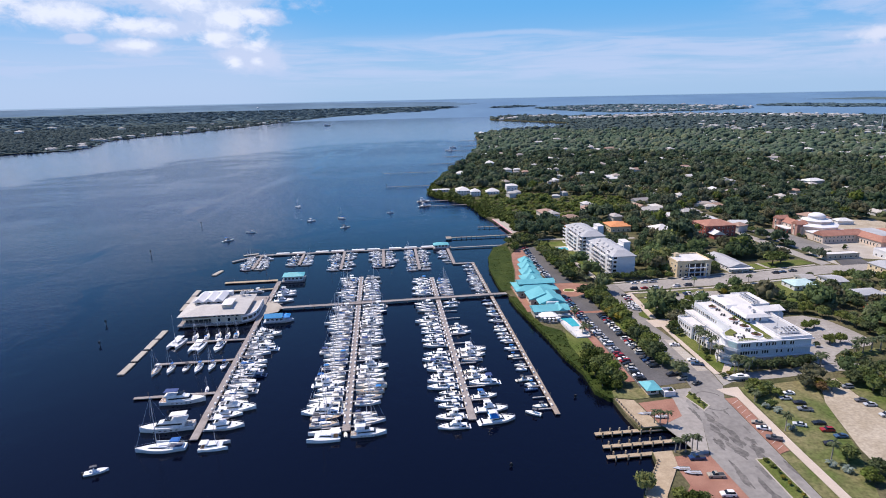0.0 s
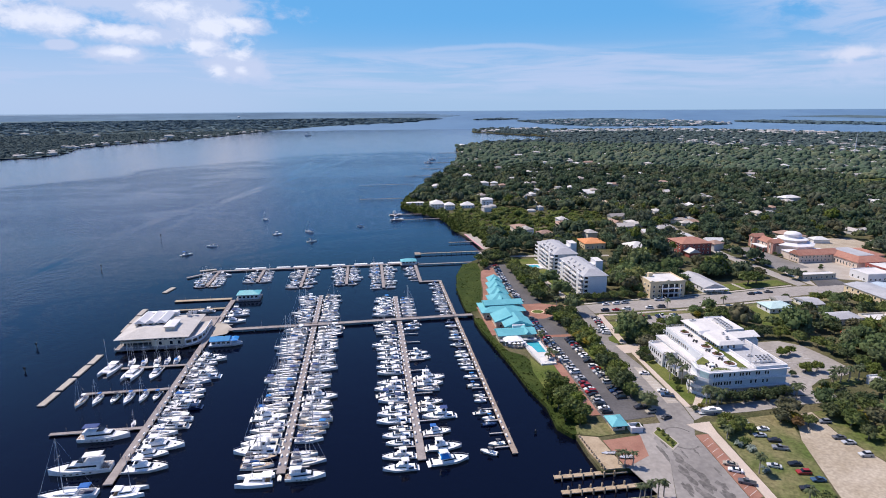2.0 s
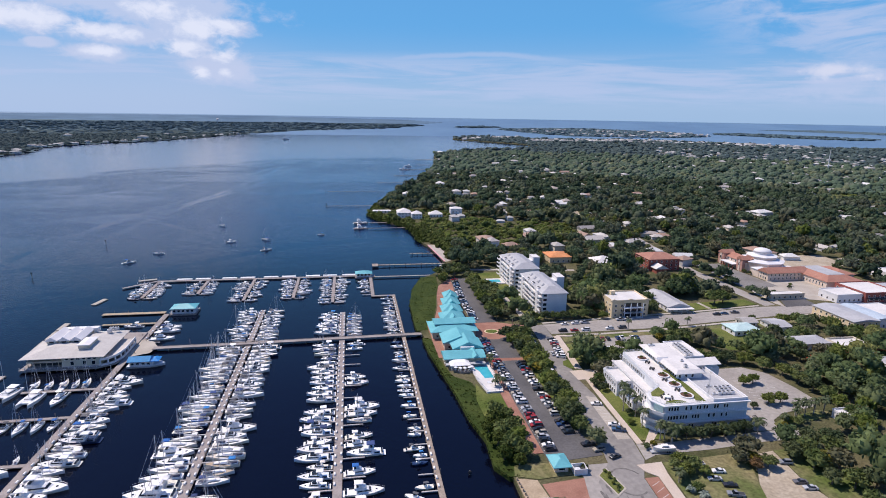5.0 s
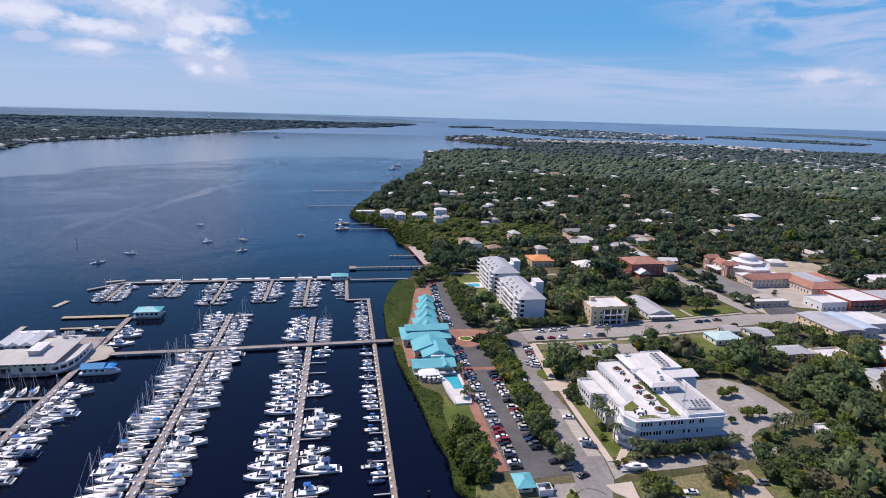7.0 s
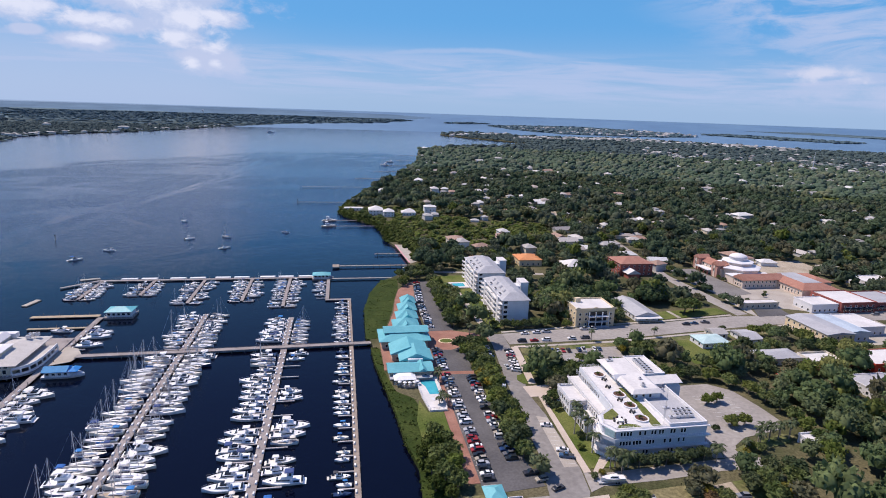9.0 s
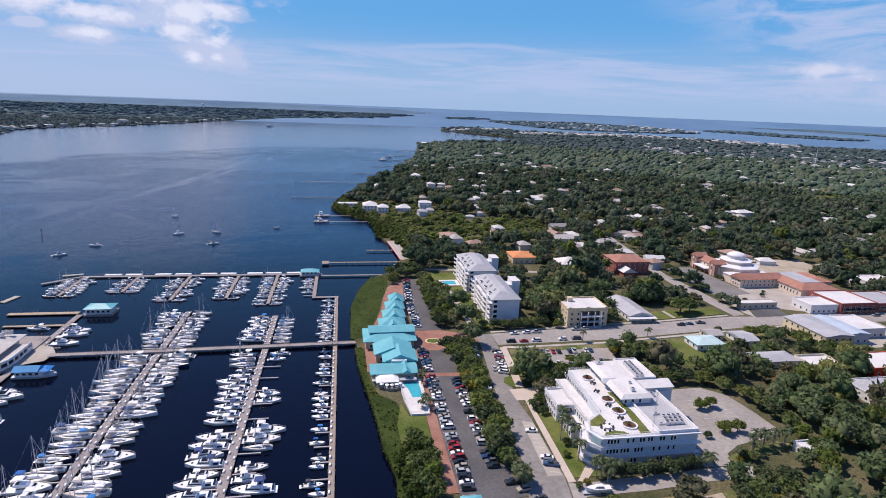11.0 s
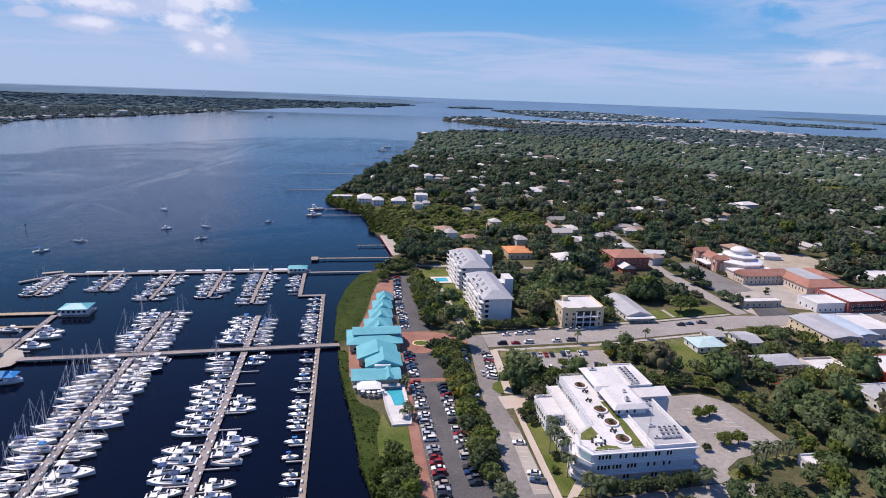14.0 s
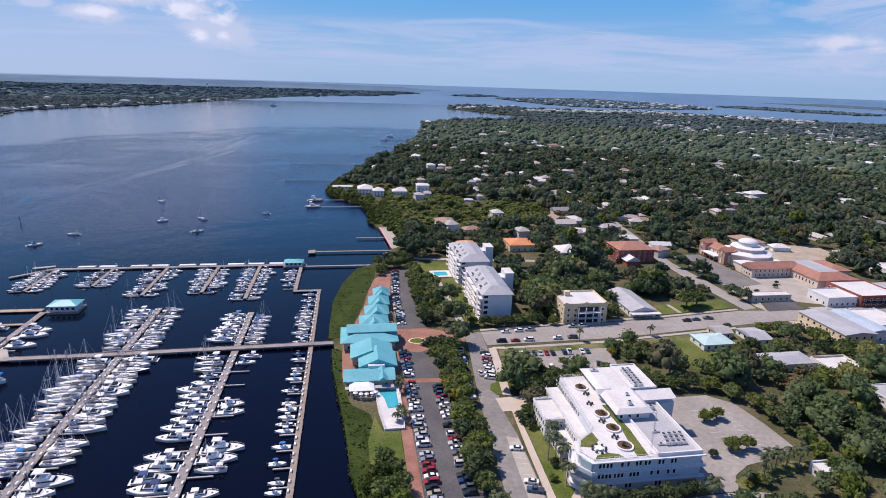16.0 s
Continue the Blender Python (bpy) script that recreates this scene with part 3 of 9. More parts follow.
class Shape:
    """Collects faces of one mesh."""

    def __init__(self):
        self.v, self.f = [], []

    def add(self, verts, faces):
        n = len(self.v)
        self.v += [tuple(p) for p in verts]
        self.f += [tuple(i + n for i in f) for f in faces]
        return self

    def box(self, x0, x1, y0, y1, z0, z1):
        return self.add([(x, y, z) for z in (z0, z1) for x, y in ((x0, y0), (x1, y0), (x1, y1), (x0, y1))],
                        [(3, 2, 1, 0), (4, 5, 6, 7), (0, 1, 5, 4), (1, 2, 6, 5), (2, 3, 7, 6), (3, 0, 4, 7)])

    def cbox(self, x, y, z, w, d, h, c=0.0):
        """Box centred in plan at x, y standing on z, with chamfered top edges."""
        if not c:
            return self.box(x - w / 2, x + w / 2, y - d / 2, y + d / 2, z, z + h)
        r = lambda k, zz: [(x + a * (w / 2 - k), y + b * (d / 2 - k), zz) for a, b in ((-1, -1), (1, -1), (1, 1), (-1, 1))]
        return self.loft([r(0, z), r(0, z + h - c), r(c, z + h)])

    def prism(self, poly, z0, z1):
        n = len(poly)
        return self.add([(x, y, z0) for x, y in poly] + [(x, y, z1) for x, y in poly],
                        [tuple(range(n - 1, -1, -1)), tuple(range(n, 2 * n))] + [(i, (i + 1) % n, n + (i + 1) % n, n + i) for i in range(n)])

    def loft(self, rings, close=True):
        n = len(rings[0])
        f = [(k * n + i, k * n + (i + 1) % n, (k + 1) * n + (i + 1) % n, (k + 1) * n + i) for k in range(len(rings) - 1) for i in range(n)]
        if close:
            f += [tuple(range(n - 1, -1, -1)), tuple(range((len(rings) - 1) * n, len(rings) * n))]
        return self.add([p for r in rings for p in r], f)

    def tube(self, a, b, ra, rb=None, n=6):
        a, b = Vector(a), Vector(b)
        rb = ra if rb is None else rb
        w = (b - a).normalized()
        u = w.orthogonal().normalized()
        v = w.cross(u)
        ring = lambda c, r: [c + r * (math.cos(t) * u + math.sin(t) * v) for t in (2 * math.pi * i / n for i in range(n))]
        return self.loft([ring(a, ra), ring(b, rb)])

    def disc(self, x, y, z0, z1, r, n=16, r2=None):
        ring = lambda rr, z: [(x + rr * math.cos(2 * math.pi * i / n), y + rr * math.sin(2 * math.pi * i / n), z) for i in range(n)]
        return self.loft([ring(r, z0), ring(r if r2 is None else r2, z1)])

    def gable(self, x0, x1, y0, y1, z0, z1, axis="x", t=0.25):
        """Gabled roof, its ridge along the axis, with eaves of thickness t."""
        if axis == "x":
            ym = (y0 + y1) / 2
            e = [[(x, y0, z0 - t), (x, y0, z0), (x, ym, z1), (x, y1, z0), (x, y1, z0 - t)] for x in (x0, x1)]
        else:
            xm = (x0 + x1) / 2
            e = [[(x0, y, z0 - t), (x0, y, z0), (xm, y, z1), (x1, y, z0), (x1, y, z0 - t)] for y in (y0, y1)]
        return self.loft(e)

    def hip(self, x0, x1, y0, y1, z0, z1, t=0.25, top=None):
        w, d = x1 - x0, y1 - y0
        k = min(w, d) / 2 - 0.02 if top is None else top
        base = lambda z: [(x0, y0, z), (x1, y0, z), (x1, y1, z), (x0, y1, z)]
        return self.loft([base(z0 - t), base(z0), [(x0 + k, y0 + k, z1), (x1 - k, y0 + k, z1), (x1 - k, y1 - k, z1), (x0 + k, y1 - k, z1)]])

    def moved(self, m):
        self.v = [tuple(m @ Vector(p)) for p in self.v]
        return self

    def mesh(self, name):
        me = bpy.data.meshes.new(name)
        me.from_pydata(self.v, [], self.f)
        me.update()
        return me


def part(name, shape, mat, parent, label="", smooth=False):
    me = shape.mesh(name) if isinstance(shape, Shape) else shape
    if mat is not None:
        me.materials.append(mat)
    if smooth:
        me.polygons.foreach_set("use_smooth", [True] * len(me.polygons))
    ob = new(name, me)
    ob.parent = parent
    if label:
        ob["label"] = label
    return ob


def thing(name, label, category, group="", m=None):
    ob = tagged(new(name), label, category, group)
    ob.empty_display_size = 0.2
    if m is not None:
        ob.matrix_basis = m
    return ob


def solid(name, shape, mat, label, category, group="", kind=""):
    ob = part(name, shape, mat, None)
    return tagged(ob, label, category, group, kind)


def structure(name, shape, mat, label="", category=""):
    return tagged(part(name, shape, mat, None), label, category, kind="structure")


def mesh_np(name, verts, faces):
    """Fast mesh from arrays; faces all with the same number of corners."""
    me = bpy.data.meshes.new(name)
    k = faces.shape[1]
    me.vertices.add(len(verts))
    me.vertices.foreach_set("co", verts.astype(np.float32).ravel())
    me.loops.add(faces.size)
    me.loops.foreach_set("vertex_index", faces.astype(np.int32).ravel())
    me.polygons.add(len(faces))
    me.polygons.foreach_set("loop_start", np.arange(0, faces.size, k, dtype=np.int32))
    me.update(calc_edges=True)
    return me


def scatter(name, protos, places, sizes, turns, mat, smooth=False):
    """Many copies of small shapes (arrays of triangles) joined into one mesh, each with a tone of its own. sizes: n x 3."""
    vs, fs, tones, n = [], [], [], 0
    rs = np.random.default_rng(len(places))
    pick = rs.integers(0, len(protos), len(places))
    grove = 0.5 + 0.5 * np.sin(places[:, 0] * 0.021 + 1.3 * np.sin(places[:, 1] * 0.013)) * np.sin(places[:, 1] * 0.017 + 0.8)
    tone = np.clip(rs.uniform(0, 1, len(places)) ** 1.25 * 0.75 + 0.25 * grove, 0, 1)
    for k, (pv, pf) in enumerate(protos):
        sel = np.nonzero(pick == k)[0]
        if not len(sel):
            continue
        c, s = np.cos(turns[sel]), np.sin(turns[sel])
        p = pv[None] * sizes[sel][:, None, :]
        q = np.stack([p[..., 0] * c[:, None] - p[..., 1] * s[:, None], p[..., 0] * s[:, None] + p[..., 1] * c[:, None], p[..., 2]], -1) + places[sel][:, None, :]
        vs.append(q.reshape(-1, 3))
        fs.append((pf[None] + (np.arange(len(sel)) * len(pv))[:, None, None] + n).reshape(-1, 3))
        tones.append(np.repeat(tone[sel], len(pv)))
        n += q.shape[0] * q.shape[1]
    me = mesh_np(name, np.concatenate(vs), np.concatenate(fs))
    me.attributes.new("tree_tone", "FLOAT", "POINT").data.foreach_set("value", np.concatenate(tones).astype(np.float32))
    if smooth:
        me.polygons.foreach_set("use_smooth", np.ones(len(me.polygons), bool))
    me.materials.append(mat)
    return new(name, me)


def inside(poly, x, y):
    """Which of the points x, y (arrays) lie in the polygon."""
    p = np.array(poly)
    r = np.zeros(len(x), bool)
    j = len(p) - 1
    for i in range(len(p)):
        cr = ((p[i, 1] > y) != (p[j, 1] > y)) & (x < (p[j, 0] - p[i, 0]) * (y - p[i, 1]) / (p[j, 1] - p[i, 1] + 1e-12) + p[i, 0])
        r ^= cr
        j = i
    return r


_ico_v = np.array([(0, 0, 1), (0.894, 0, 0.447), (0.276, 0.851, 0.447), (-0.724, 0.526, 0.447), (-0.724, -0.526, 0.447), (0.276, -0.851, 0.447),
                   (0.724, 0.526, -0.447), (-0.276, 0.851, -0.447), (-0.894, 0, -0.447), (-0.276, -0.851, -0.447), (0.724, -0.526, -0.447), (0, 0, -1)])


def lump(rng, rough=0.25, open_below=True):
    """A knobbly clump, 15 or 20 triangles."""
    top = [(0, i, i % 5 + 1) for i in range(1, 6)]
    f = []
    for i in range(5):
        a, b = 1 + i, 1 + (i + 1) % 5
        c, d = 6 + i, 6 + (i + 1) % 5
        f += [(0, a, b), (a, c, b), (b, c, d)]
        if not open_below:
            f.append((11, d, c))
    v = _ico_v * (1 + rng.uniform(-rough, rough, (12, 1)))
    return v, np.array(f)


def leaf_tufts(rng, n, leaf, spread, core=0.0, low=-0.2):
    """A crown of unit radius: n tufts of small leaf blades over lobes, plus knobbly inner clumps that close it."""
    lobes = rng.normal(0, 1, (spread, 3))
    lobes /= np.linalg.norm(lobes, axis=1)[:, None]
    lobes[:, 2] = np.abs(lobes[:, 2]) * 0.8 + low
    lobes *= rng.uniform(0.35, 0.62, (spread, 1))
    rad = rng.uniform(0.30, 0.48, spread)
    vs, fs, k = [], [], 0
    for i in range(spread if core else 0):
        v, f = lump(rng, 0.3)
        vs.append(v * rad[i] * core + lobes[i])
        fs.append(f + k)
        k += len(v)
    which = rng.integers(0, spread, n)
    d = rng.normal(0, 1, (n, 3))
    d /= np.linalg.norm(d, axis=1)[:, None]
    d[:, 2] = np.where(d[:, 2] < -0.3, -d[:, 2], d[:, 2])
    c = lobes[which] + d * (rad[which] * rng.uniform(0.85, 1.15, n))[:, None]
    for i in range(n):
        a = rng.normal(0, 1, 3)
        a /= np.linalg.norm(a)
        b = np.cross(a, d[i] + rng.normal(0, 0.6, 3))
        b /= np.linalg.norm(b) + 1e-9
        s = leaf * rng.uniform(0.6, 1.3)
        vs.append(np.array([c[i] - a * s, c[i] + b * s * 0.6, c[i] + a * s + d[i] * s * 0.3, c[i] - b * s * 0.6]))
        fs.append(np.array([(0, 1, 2), (0, 2, 3)]) + k)
        k += 4
    return np.concatenate(vs), np.concatenate(fs)

# ---- water, land and roads ----
CX, CY, EYE_Z, FLAT, RIM = 0.0, -290.0, 123.5, 3400.0, 4850.0


def far(x, y):
    """Past 3.4 km the sea and land close in behind the place as a rising rim, which ends at the horizon."""
    dx, dy = x - CX, y - CY
    D = math.hypot(dx, dy)
    if D <= FLAT:
        return x, y, 0.0
    e = EYE_Z / D + D / 1.274e7
    r = FLAT + (RIM - FLAT) * (0.0363 - e) / 0.0306
    return CX + dx / D * r, CY + dy / D * r, EYE_Z - e * r


N = 96
water = Shape()
water.add([(CX + 3410 * math.sin(2 * math.pi * i / N), CY + 3410 * math.cos(2 * math.pi * i / N), 0) for i in range(N)], [tuple(range(N - 1, -1, -1))])
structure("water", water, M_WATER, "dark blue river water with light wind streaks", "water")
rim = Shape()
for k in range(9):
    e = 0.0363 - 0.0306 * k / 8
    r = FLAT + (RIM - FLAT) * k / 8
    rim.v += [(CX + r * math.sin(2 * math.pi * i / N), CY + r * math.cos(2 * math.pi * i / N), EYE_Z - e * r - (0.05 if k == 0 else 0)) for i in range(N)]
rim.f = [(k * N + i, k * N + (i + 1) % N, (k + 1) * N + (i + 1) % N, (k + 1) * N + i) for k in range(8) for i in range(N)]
structure("backdrop_sea", rim, M_HAZESEA, "hazy blue sea toward the horizon", "sea")

SHORE = [(10, -900), (5, -260), (8, -205), (13, -191), (24, -177), (25, -171.5), (40, -171.5), (40, -157), (27, -157), (26, -146), (26, -134), (22, -127),
         (23, -110), (20, -95), (18, -70), (15, -45), (13, -25), (11.5, -2), (9, 16), (10, 54), (15, 85), (24, 112), (32, 120), (44, 135), (50, 158),
         (48, 190), (44, 222), (39, 238), (38, 282), (31, 320), (14, 344), (2, 365), (-6, 398), (6, 474), (43, 600), (86, 737), (117, 866), (166, 1055),
         (208, 1290), (227, 1454), (290, 1560), (355, 1660), (516, 1764), (651, 1836)]
COAST = [(733, 2110), (600, 2380), (500, 2660), (540, 2860), (640, 2960), (800, 3080), (900, 2960), (940, 2780), (1060, 2700), (1294, 2690), (1540, 2740), (1718, 2520), (1913, 2330), (2004, 2070),
         (2282, 1850), (2500, 1450), (2800, 700), (2900, -200), (2900, -900)]
LAND = SHORE + COAST
ground = Shape()
ground.prism(LAND, -2.0, 1.9)
structure("ground", ground, M_GROUND, "sandy ground with patchy grass under the trees", "ground")

FAR_LAND = [(-1052, 1274), (-954, 1354), (-915, 1440), (-1000, 1742), (-960, 1980), (-850, 2160), (-720, 2620), (-600, 3150), (-400, 3800), (-50, 4450), (187, 4720), (820, 6500),
            (500, 7600), (-3800, 7200), (-6500, 5500), (-4500, 1500), (-1500, 1000)]
HORIZON_LAND = [(900, 7400), (1500, 9500), (1300, 14000), (-3500, 24000), (-16000, 19000), (-16000, 8000), (-5800, 5600), (-3800, 7000), (480, 7400)]
ISLANDS = [[(1330, 5000), (1300, 4000), (1412, 3330), (1717, 3230), (2075, 3220), (2495, 3484), (2790, 4223), (2600, 5000), (2500, 5600), (1700, 5300)],
           [(2944, 4086), (2994, 3350), (3292, 3000), (3649, 3250), (3560, 3600), (3560, 4000), (3350, 4400)],
           [(4969, 6285), (5009, 4390), (5400, 4200), (6066, 5379), (6300, 6700)],
           [(1000, 5600), (1250, 5500), (1600, 5900), (1300, 6200)]]


def rim_patch(name, poly, mat, lift, label):
    """A sheet over the polygon that follows the rise of the rim."""
    xs, ys = [p[0] for p in poly], [p[1] for p in poly]
    az = [math.atan2(x - CX, y - CY) for x, y in poly]
    ds = [math.hypot(x - CX, y - CY) for x, y in poly]
    A = np.linspace(min(az), max(az), 110)
    D = np.geomspace(min(ds), max(ds), 42)
    am, dm = np.meshgrid((A[1:] + A[:-1]) / 2, (D[1:] + D[:-1]) / 2, indexing="ij")
    ok = inside(poly, (CX + dm * np.sin(am)).ravel(), (CY + dm * np.cos(am)).ravel()).reshape(am.shape)
    s = Shape()
    s.v = [(p[0], p[1], p[2] + lift) for a in A for d in D for p in [far(CX + d * math.sin(a), CY + d * math.cos(a))]]
    s.f = [(i * len(D) + j, i * len(D) + j + 1, (i + 1) * len(D) + j + 1, (i + 1) * len(D) + j) for i in range(len(A) - 1) for j in range(len(D) - 1) if ok[i, j]]
    return structure(name, s, mat, label, "land")


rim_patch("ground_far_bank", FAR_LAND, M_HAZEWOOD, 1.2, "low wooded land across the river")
rim_patch("ground_bank", [(-1052, 1274), (-954, 1354), (-915, 1440), (-1000, 1742), (-960, 1980), (-850, 2160), (-720, 2620), (-600, 3150), (-420, 3740), (-900, 3700), (-2600, 3300), (-4400, 1600), (-1500, 1000)], M_HAZEBANK, 1.6, "dark wooded low bank across the river")
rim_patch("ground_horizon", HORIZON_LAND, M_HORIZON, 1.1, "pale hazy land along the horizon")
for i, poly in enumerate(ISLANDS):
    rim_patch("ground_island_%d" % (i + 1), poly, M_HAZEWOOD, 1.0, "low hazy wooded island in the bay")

# roads and paved ground, each a slab a few centimetres proud of the ground
RZ, WZ = 2.0, 2.12


SLABS = []


def slab(name, poly, mat, top, label, category="pavement", base=1.7):
    SLABS.append(poly)
    s = Shape()
    s.prism(poly, base, top)
    return structure(name, s, mat, label, category)


def band(pts, w):
    """Outline of a strip of width w along the points."""
    a, b = [], []
    for i, p in enumerate(pts):
        q, r = Vector(pts[max(i - 1, 0)]), Vector(pts[min(i + 1, len(pts) - 1)])
        d = (r - q).normalized()
        nrm = Vector((-d.y, d.x)) * w / 2
        a.append(tuple(Vector(p) - nrm))
        b.append(tuple(Vector(p) + nrm))
    return a + b[::-1]


slab("road_main", [(40, -260), (62, -260), (64.5, -215), (67.6, -179), (70.6, -141), (76, -131), (78, -118), (78.4, -82), (77, -64), (79.8, -45), (83.6, -12), (84.2, 6), (75, 5), (75, -8), (71, -45), (68, -80), (66, -113), (63, -125),
                   (62, -131), (54, -141), (52, -157), (44, -176), (40, -215)], M_ROADMAIN, RZ, "sun-bleached grey asphalt road", "road")
slab("road_parking_bay", [(72.4, -117), (77.6, -117), (78.2, -84), (74, -82)], M_CONC, RZ + 0.006, "pale concrete parking bay beside the road", "parking")
slab("road_cross_street", [(84.2, -9), (150, -7), (224, 2), (250, 5), (340, 6), (420, 7), (900, 15), (900, 27), (420, 19), (340, 17), (285, 18.5), (240, 21), (187, 14.5), (131, 10.5), (84.2, 6)], M_OLDROAD, RZ - 0.02, "pale asphalt street lined with parked cars", "road")
slab("road_back_street", [(244, 22), (253, 24), (252, 70), (250, 110), (270, 260), (262, 262), (242, 112), (241, 70)], M_OLDROAD, RZ - 0.04, "pale asphalt side street", "road")
slab("road_service", [(76.5, -131), (82, -128.5), (105, -128), (128, -126), (142, -126), (150, -127), (150, -121), (142, -119), (128, -119.5), (100, -121), (80, -122), (78.3, -119)], M_OLDROAD, RZ - 0.015, "pale asphalt access road", "road")
slab("car_park_main", [(41, -128), (62.5, -126), (60, -112), (57.5, -60), (58, -9), (41, -9)], M_ASPHALT, RZ, "dark asphalt car park with painted stalls", "parking")
slab("car_park_north", [(42.6, 13.6), (58, 13.6), (57, 60), (57, 108), (46, 110), (42.6, 62)], M_ASPHALT, RZ, "dark asphalt car park with painted stalls", "parking")
slab("car_park_small", [(92, -12.5), (142, -10.5), (139, -36), (98, -39), (91.5, -39)], M_OLDROAD, RZ - 0.01, "grey asphalt car park", "parking")
slab("car_park_rear", [(130, -118.5), (128.7, -100), (137, -85), (137, -70), (146, -64), (164, -63.5), (172, -71), (174.4, -86), (175, -99.5), (168.7, -104), (151, -107.4), (143.5, -112), (140, -119)], M_OLDROAD, RZ - 0.01, "pale grey asphalt car park", "parking")
slab("brick_roundabout", [(41, -12), (52, -13), (60, -8), (74.8, -3), (74.8, 6), (66, 9), (57, 13.4), (41, 13.4)], M_BRICK, RZ + 0.01, "red brick paving round a planted circle")
slab("brick_crossing", band([(41.2, -39), (58, -40)], 3.2), M_BRICK, RZ + 0.012, "red brick paving strip across the car park")
slab("brick_promenade", [(37, -122), (41, -122), (41, 15), (42.4, 62), (45.8, 108), (42, 104), (34, 90), (30, 70), (27, 47), (20, 16), (15.5, 12), (15.5, -34), (37, -34)], M_BRICK, WZ, "red brick waterfront promenade")
slab("brick_plaza", [(34.5, -139.5), (50, -138), (47, -151), (36, -156.5)], M_BRICK, RZ + 0.02, "red brick paved plaza")
slab("brick_stalls", [(70.8, -141), (75.8, -141), (72.6, -177), (67.9, -178.6)], M_BRICK, RZ + 0.01, "red brick parking stalls beside the road")
slab("brick_lower_stalls", [(29.5, -175), (43.8, -175), (43.8, -245), (20, -245), (20, -200), (29, -190)], M_BRICK, RZ + 0.01, "red brick parking stalls")
slab("concrete_ramp_yard", [(37, -157), (52, -157), (44.2, -174.9), (37, -174.9), (40, -171.5)], M_OLDROAD, RZ + 0.008, "pale concrete yard behind the boat ramp")
slab("concrete_apron", [(34.5, -139.5), (36, -156.5), (37, -157), (52, -157), (54, -141), (62, -131), (50, -131), (50, -138)], M_OLDROAD, RZ - 0.012, "grey paved apron")
slab("sidewalk_main", [(71.5, -133.6), (81.5, -133), (80, -140), (76.2, -180), (73.5, -215), (70, -215), (72.8, -178), (76, -141), (73, -138)], M_WALK, WZ, "wide pale pink concrete sidewalk")
slab("sidewalk_north", [(86, -13), (92, -14), (92, -11.5), (87, -11.5), (86, -11.5)], M_WALK, WZ + 0.003, "pale pink concrete sidewalk corner")
slab("sidewalk_stalls", [(84, -12.6), (87.6, -12.4), (86.4, -28), (83.4, -55), (80, -54.5), (82.8, -28)], M_WALK, WZ, "pale pink concrete sidewalk")
slab("sidewalk_building", [(78.2, -121), (80.8, -121), (82, -85), (82.4, -66), (80.6, -66), (79.6, -85)], M_WALK, WZ, "pale pink concrete sidewalk")
slab("planting_island_rear", [(141.5, -114.5), (146, -112.5), (152, -111), (168, -107), (172, -109), (166, -113), (153, -116), (146, -119.5), (141.5, -118)], M_DRYGRASS, WZ + 0.02, "planted bed with palms at the car park", "lawn")
slab("entrance_path", [(81.2, -121.2), (84.2, -121.4), (91.5, -113.5), (89.4, -110.5), (87.6, -113)], M_WALK, WZ + 0.01, "pale pink paved path to the office entrance")
slab("driveway_brick", [(76.4, -56.6), (87, -56), (93, -59.6), (87, -66), (77, -66.4)], M_WALK, RZ + 0.014, "pale paved driveway")
slab("sidewalk_street", [(92, -12), (142, -10), (222, -0.5), (222, -2.5), (142, -12.2), (92, -14)], M_CONC, WZ, "pale concrete sidewalk along the street")
slab("sidewalk_far", [(84.5, 7), (131, 11.5), (187, 15.5), (240, 22), (240, 24), (187, 17.5), (131, 13.5), (84.5, 9)], M_CONC, WZ, "pale concrete sidewalk along the street")
slab("lane_condo", [(72, 90), (75.5, 90), (79, 9), (75, 9)], M_CONC, RZ + 0.002, "pale concrete lane beside a lawn")
slab("lane_beach", band([(44, 148), (68, 132), (110, 128), (150, 122)], 4.5), M_CONC, RZ + 0.004, "pale concrete lane behind the trees")
slab("sidewalk_shops", [(286, 18.7), (340, 17.2), (412, 19.2), (412, 30), (345, 21.5), (286, 22.5)], M_CONC, RZ + 0.03, "pale concrete sidewalk before the shops")
slab("path_lawn", [(201, 33.1), (203.4, 33.4), (204.2, 21.2), (201.8, 20.9)], M_CONC, WZ + 0.03, "pale concrete path across a lawn")
slab("yard_warehouse", [(258, -29), (258, 4.6), (314, 5.6), (330, 5.6), (330, -22), (296, -30)], M_CONC, RZ - 0.03, "pale concrete yard round the warehouses", "pavement")
slab("lawn_school", [(436, 129), (478, 140), (476, 119), (450, 96), (428, 106)], M_GRASS, WZ, "sunlit open lawn behind the church", "lawn")
slab("path_school", [(404, 135), (446, 139), (513, 152), (504, 144), (439, 132), (393, 123)], M_CONC, WZ + 0.02, "pale concrete drive past a lawn")
slab("lawn_promenade", [(26, -118), (36.8, -118), (36.8, -74.5), (30.5, -74.5), (28, -64), (25, -80)], M_GRASS, WZ, "green lawn beside the promenade", "lawn")
slab("lawn_condo", [(76, 88), (86, 90), (92, 20), (80, 12)], M_GRASS, WZ, "green lawn in front of the apartment blocks", "lawn")
slab("lawn_pool_condo", [(60, 96), (88, 96), (88, 122), (60, 122)], M_GRASS, WZ - 0.02, "green lawn round a pool", "lawn")
slab("lawn_building", [(81, -119), (91, -119), (89, -100), (88.5, -84), (87, -72), (82.6, -71), (82.2, -85)], M_GRASS, WZ, "green lawn beside the white building", "lawn")
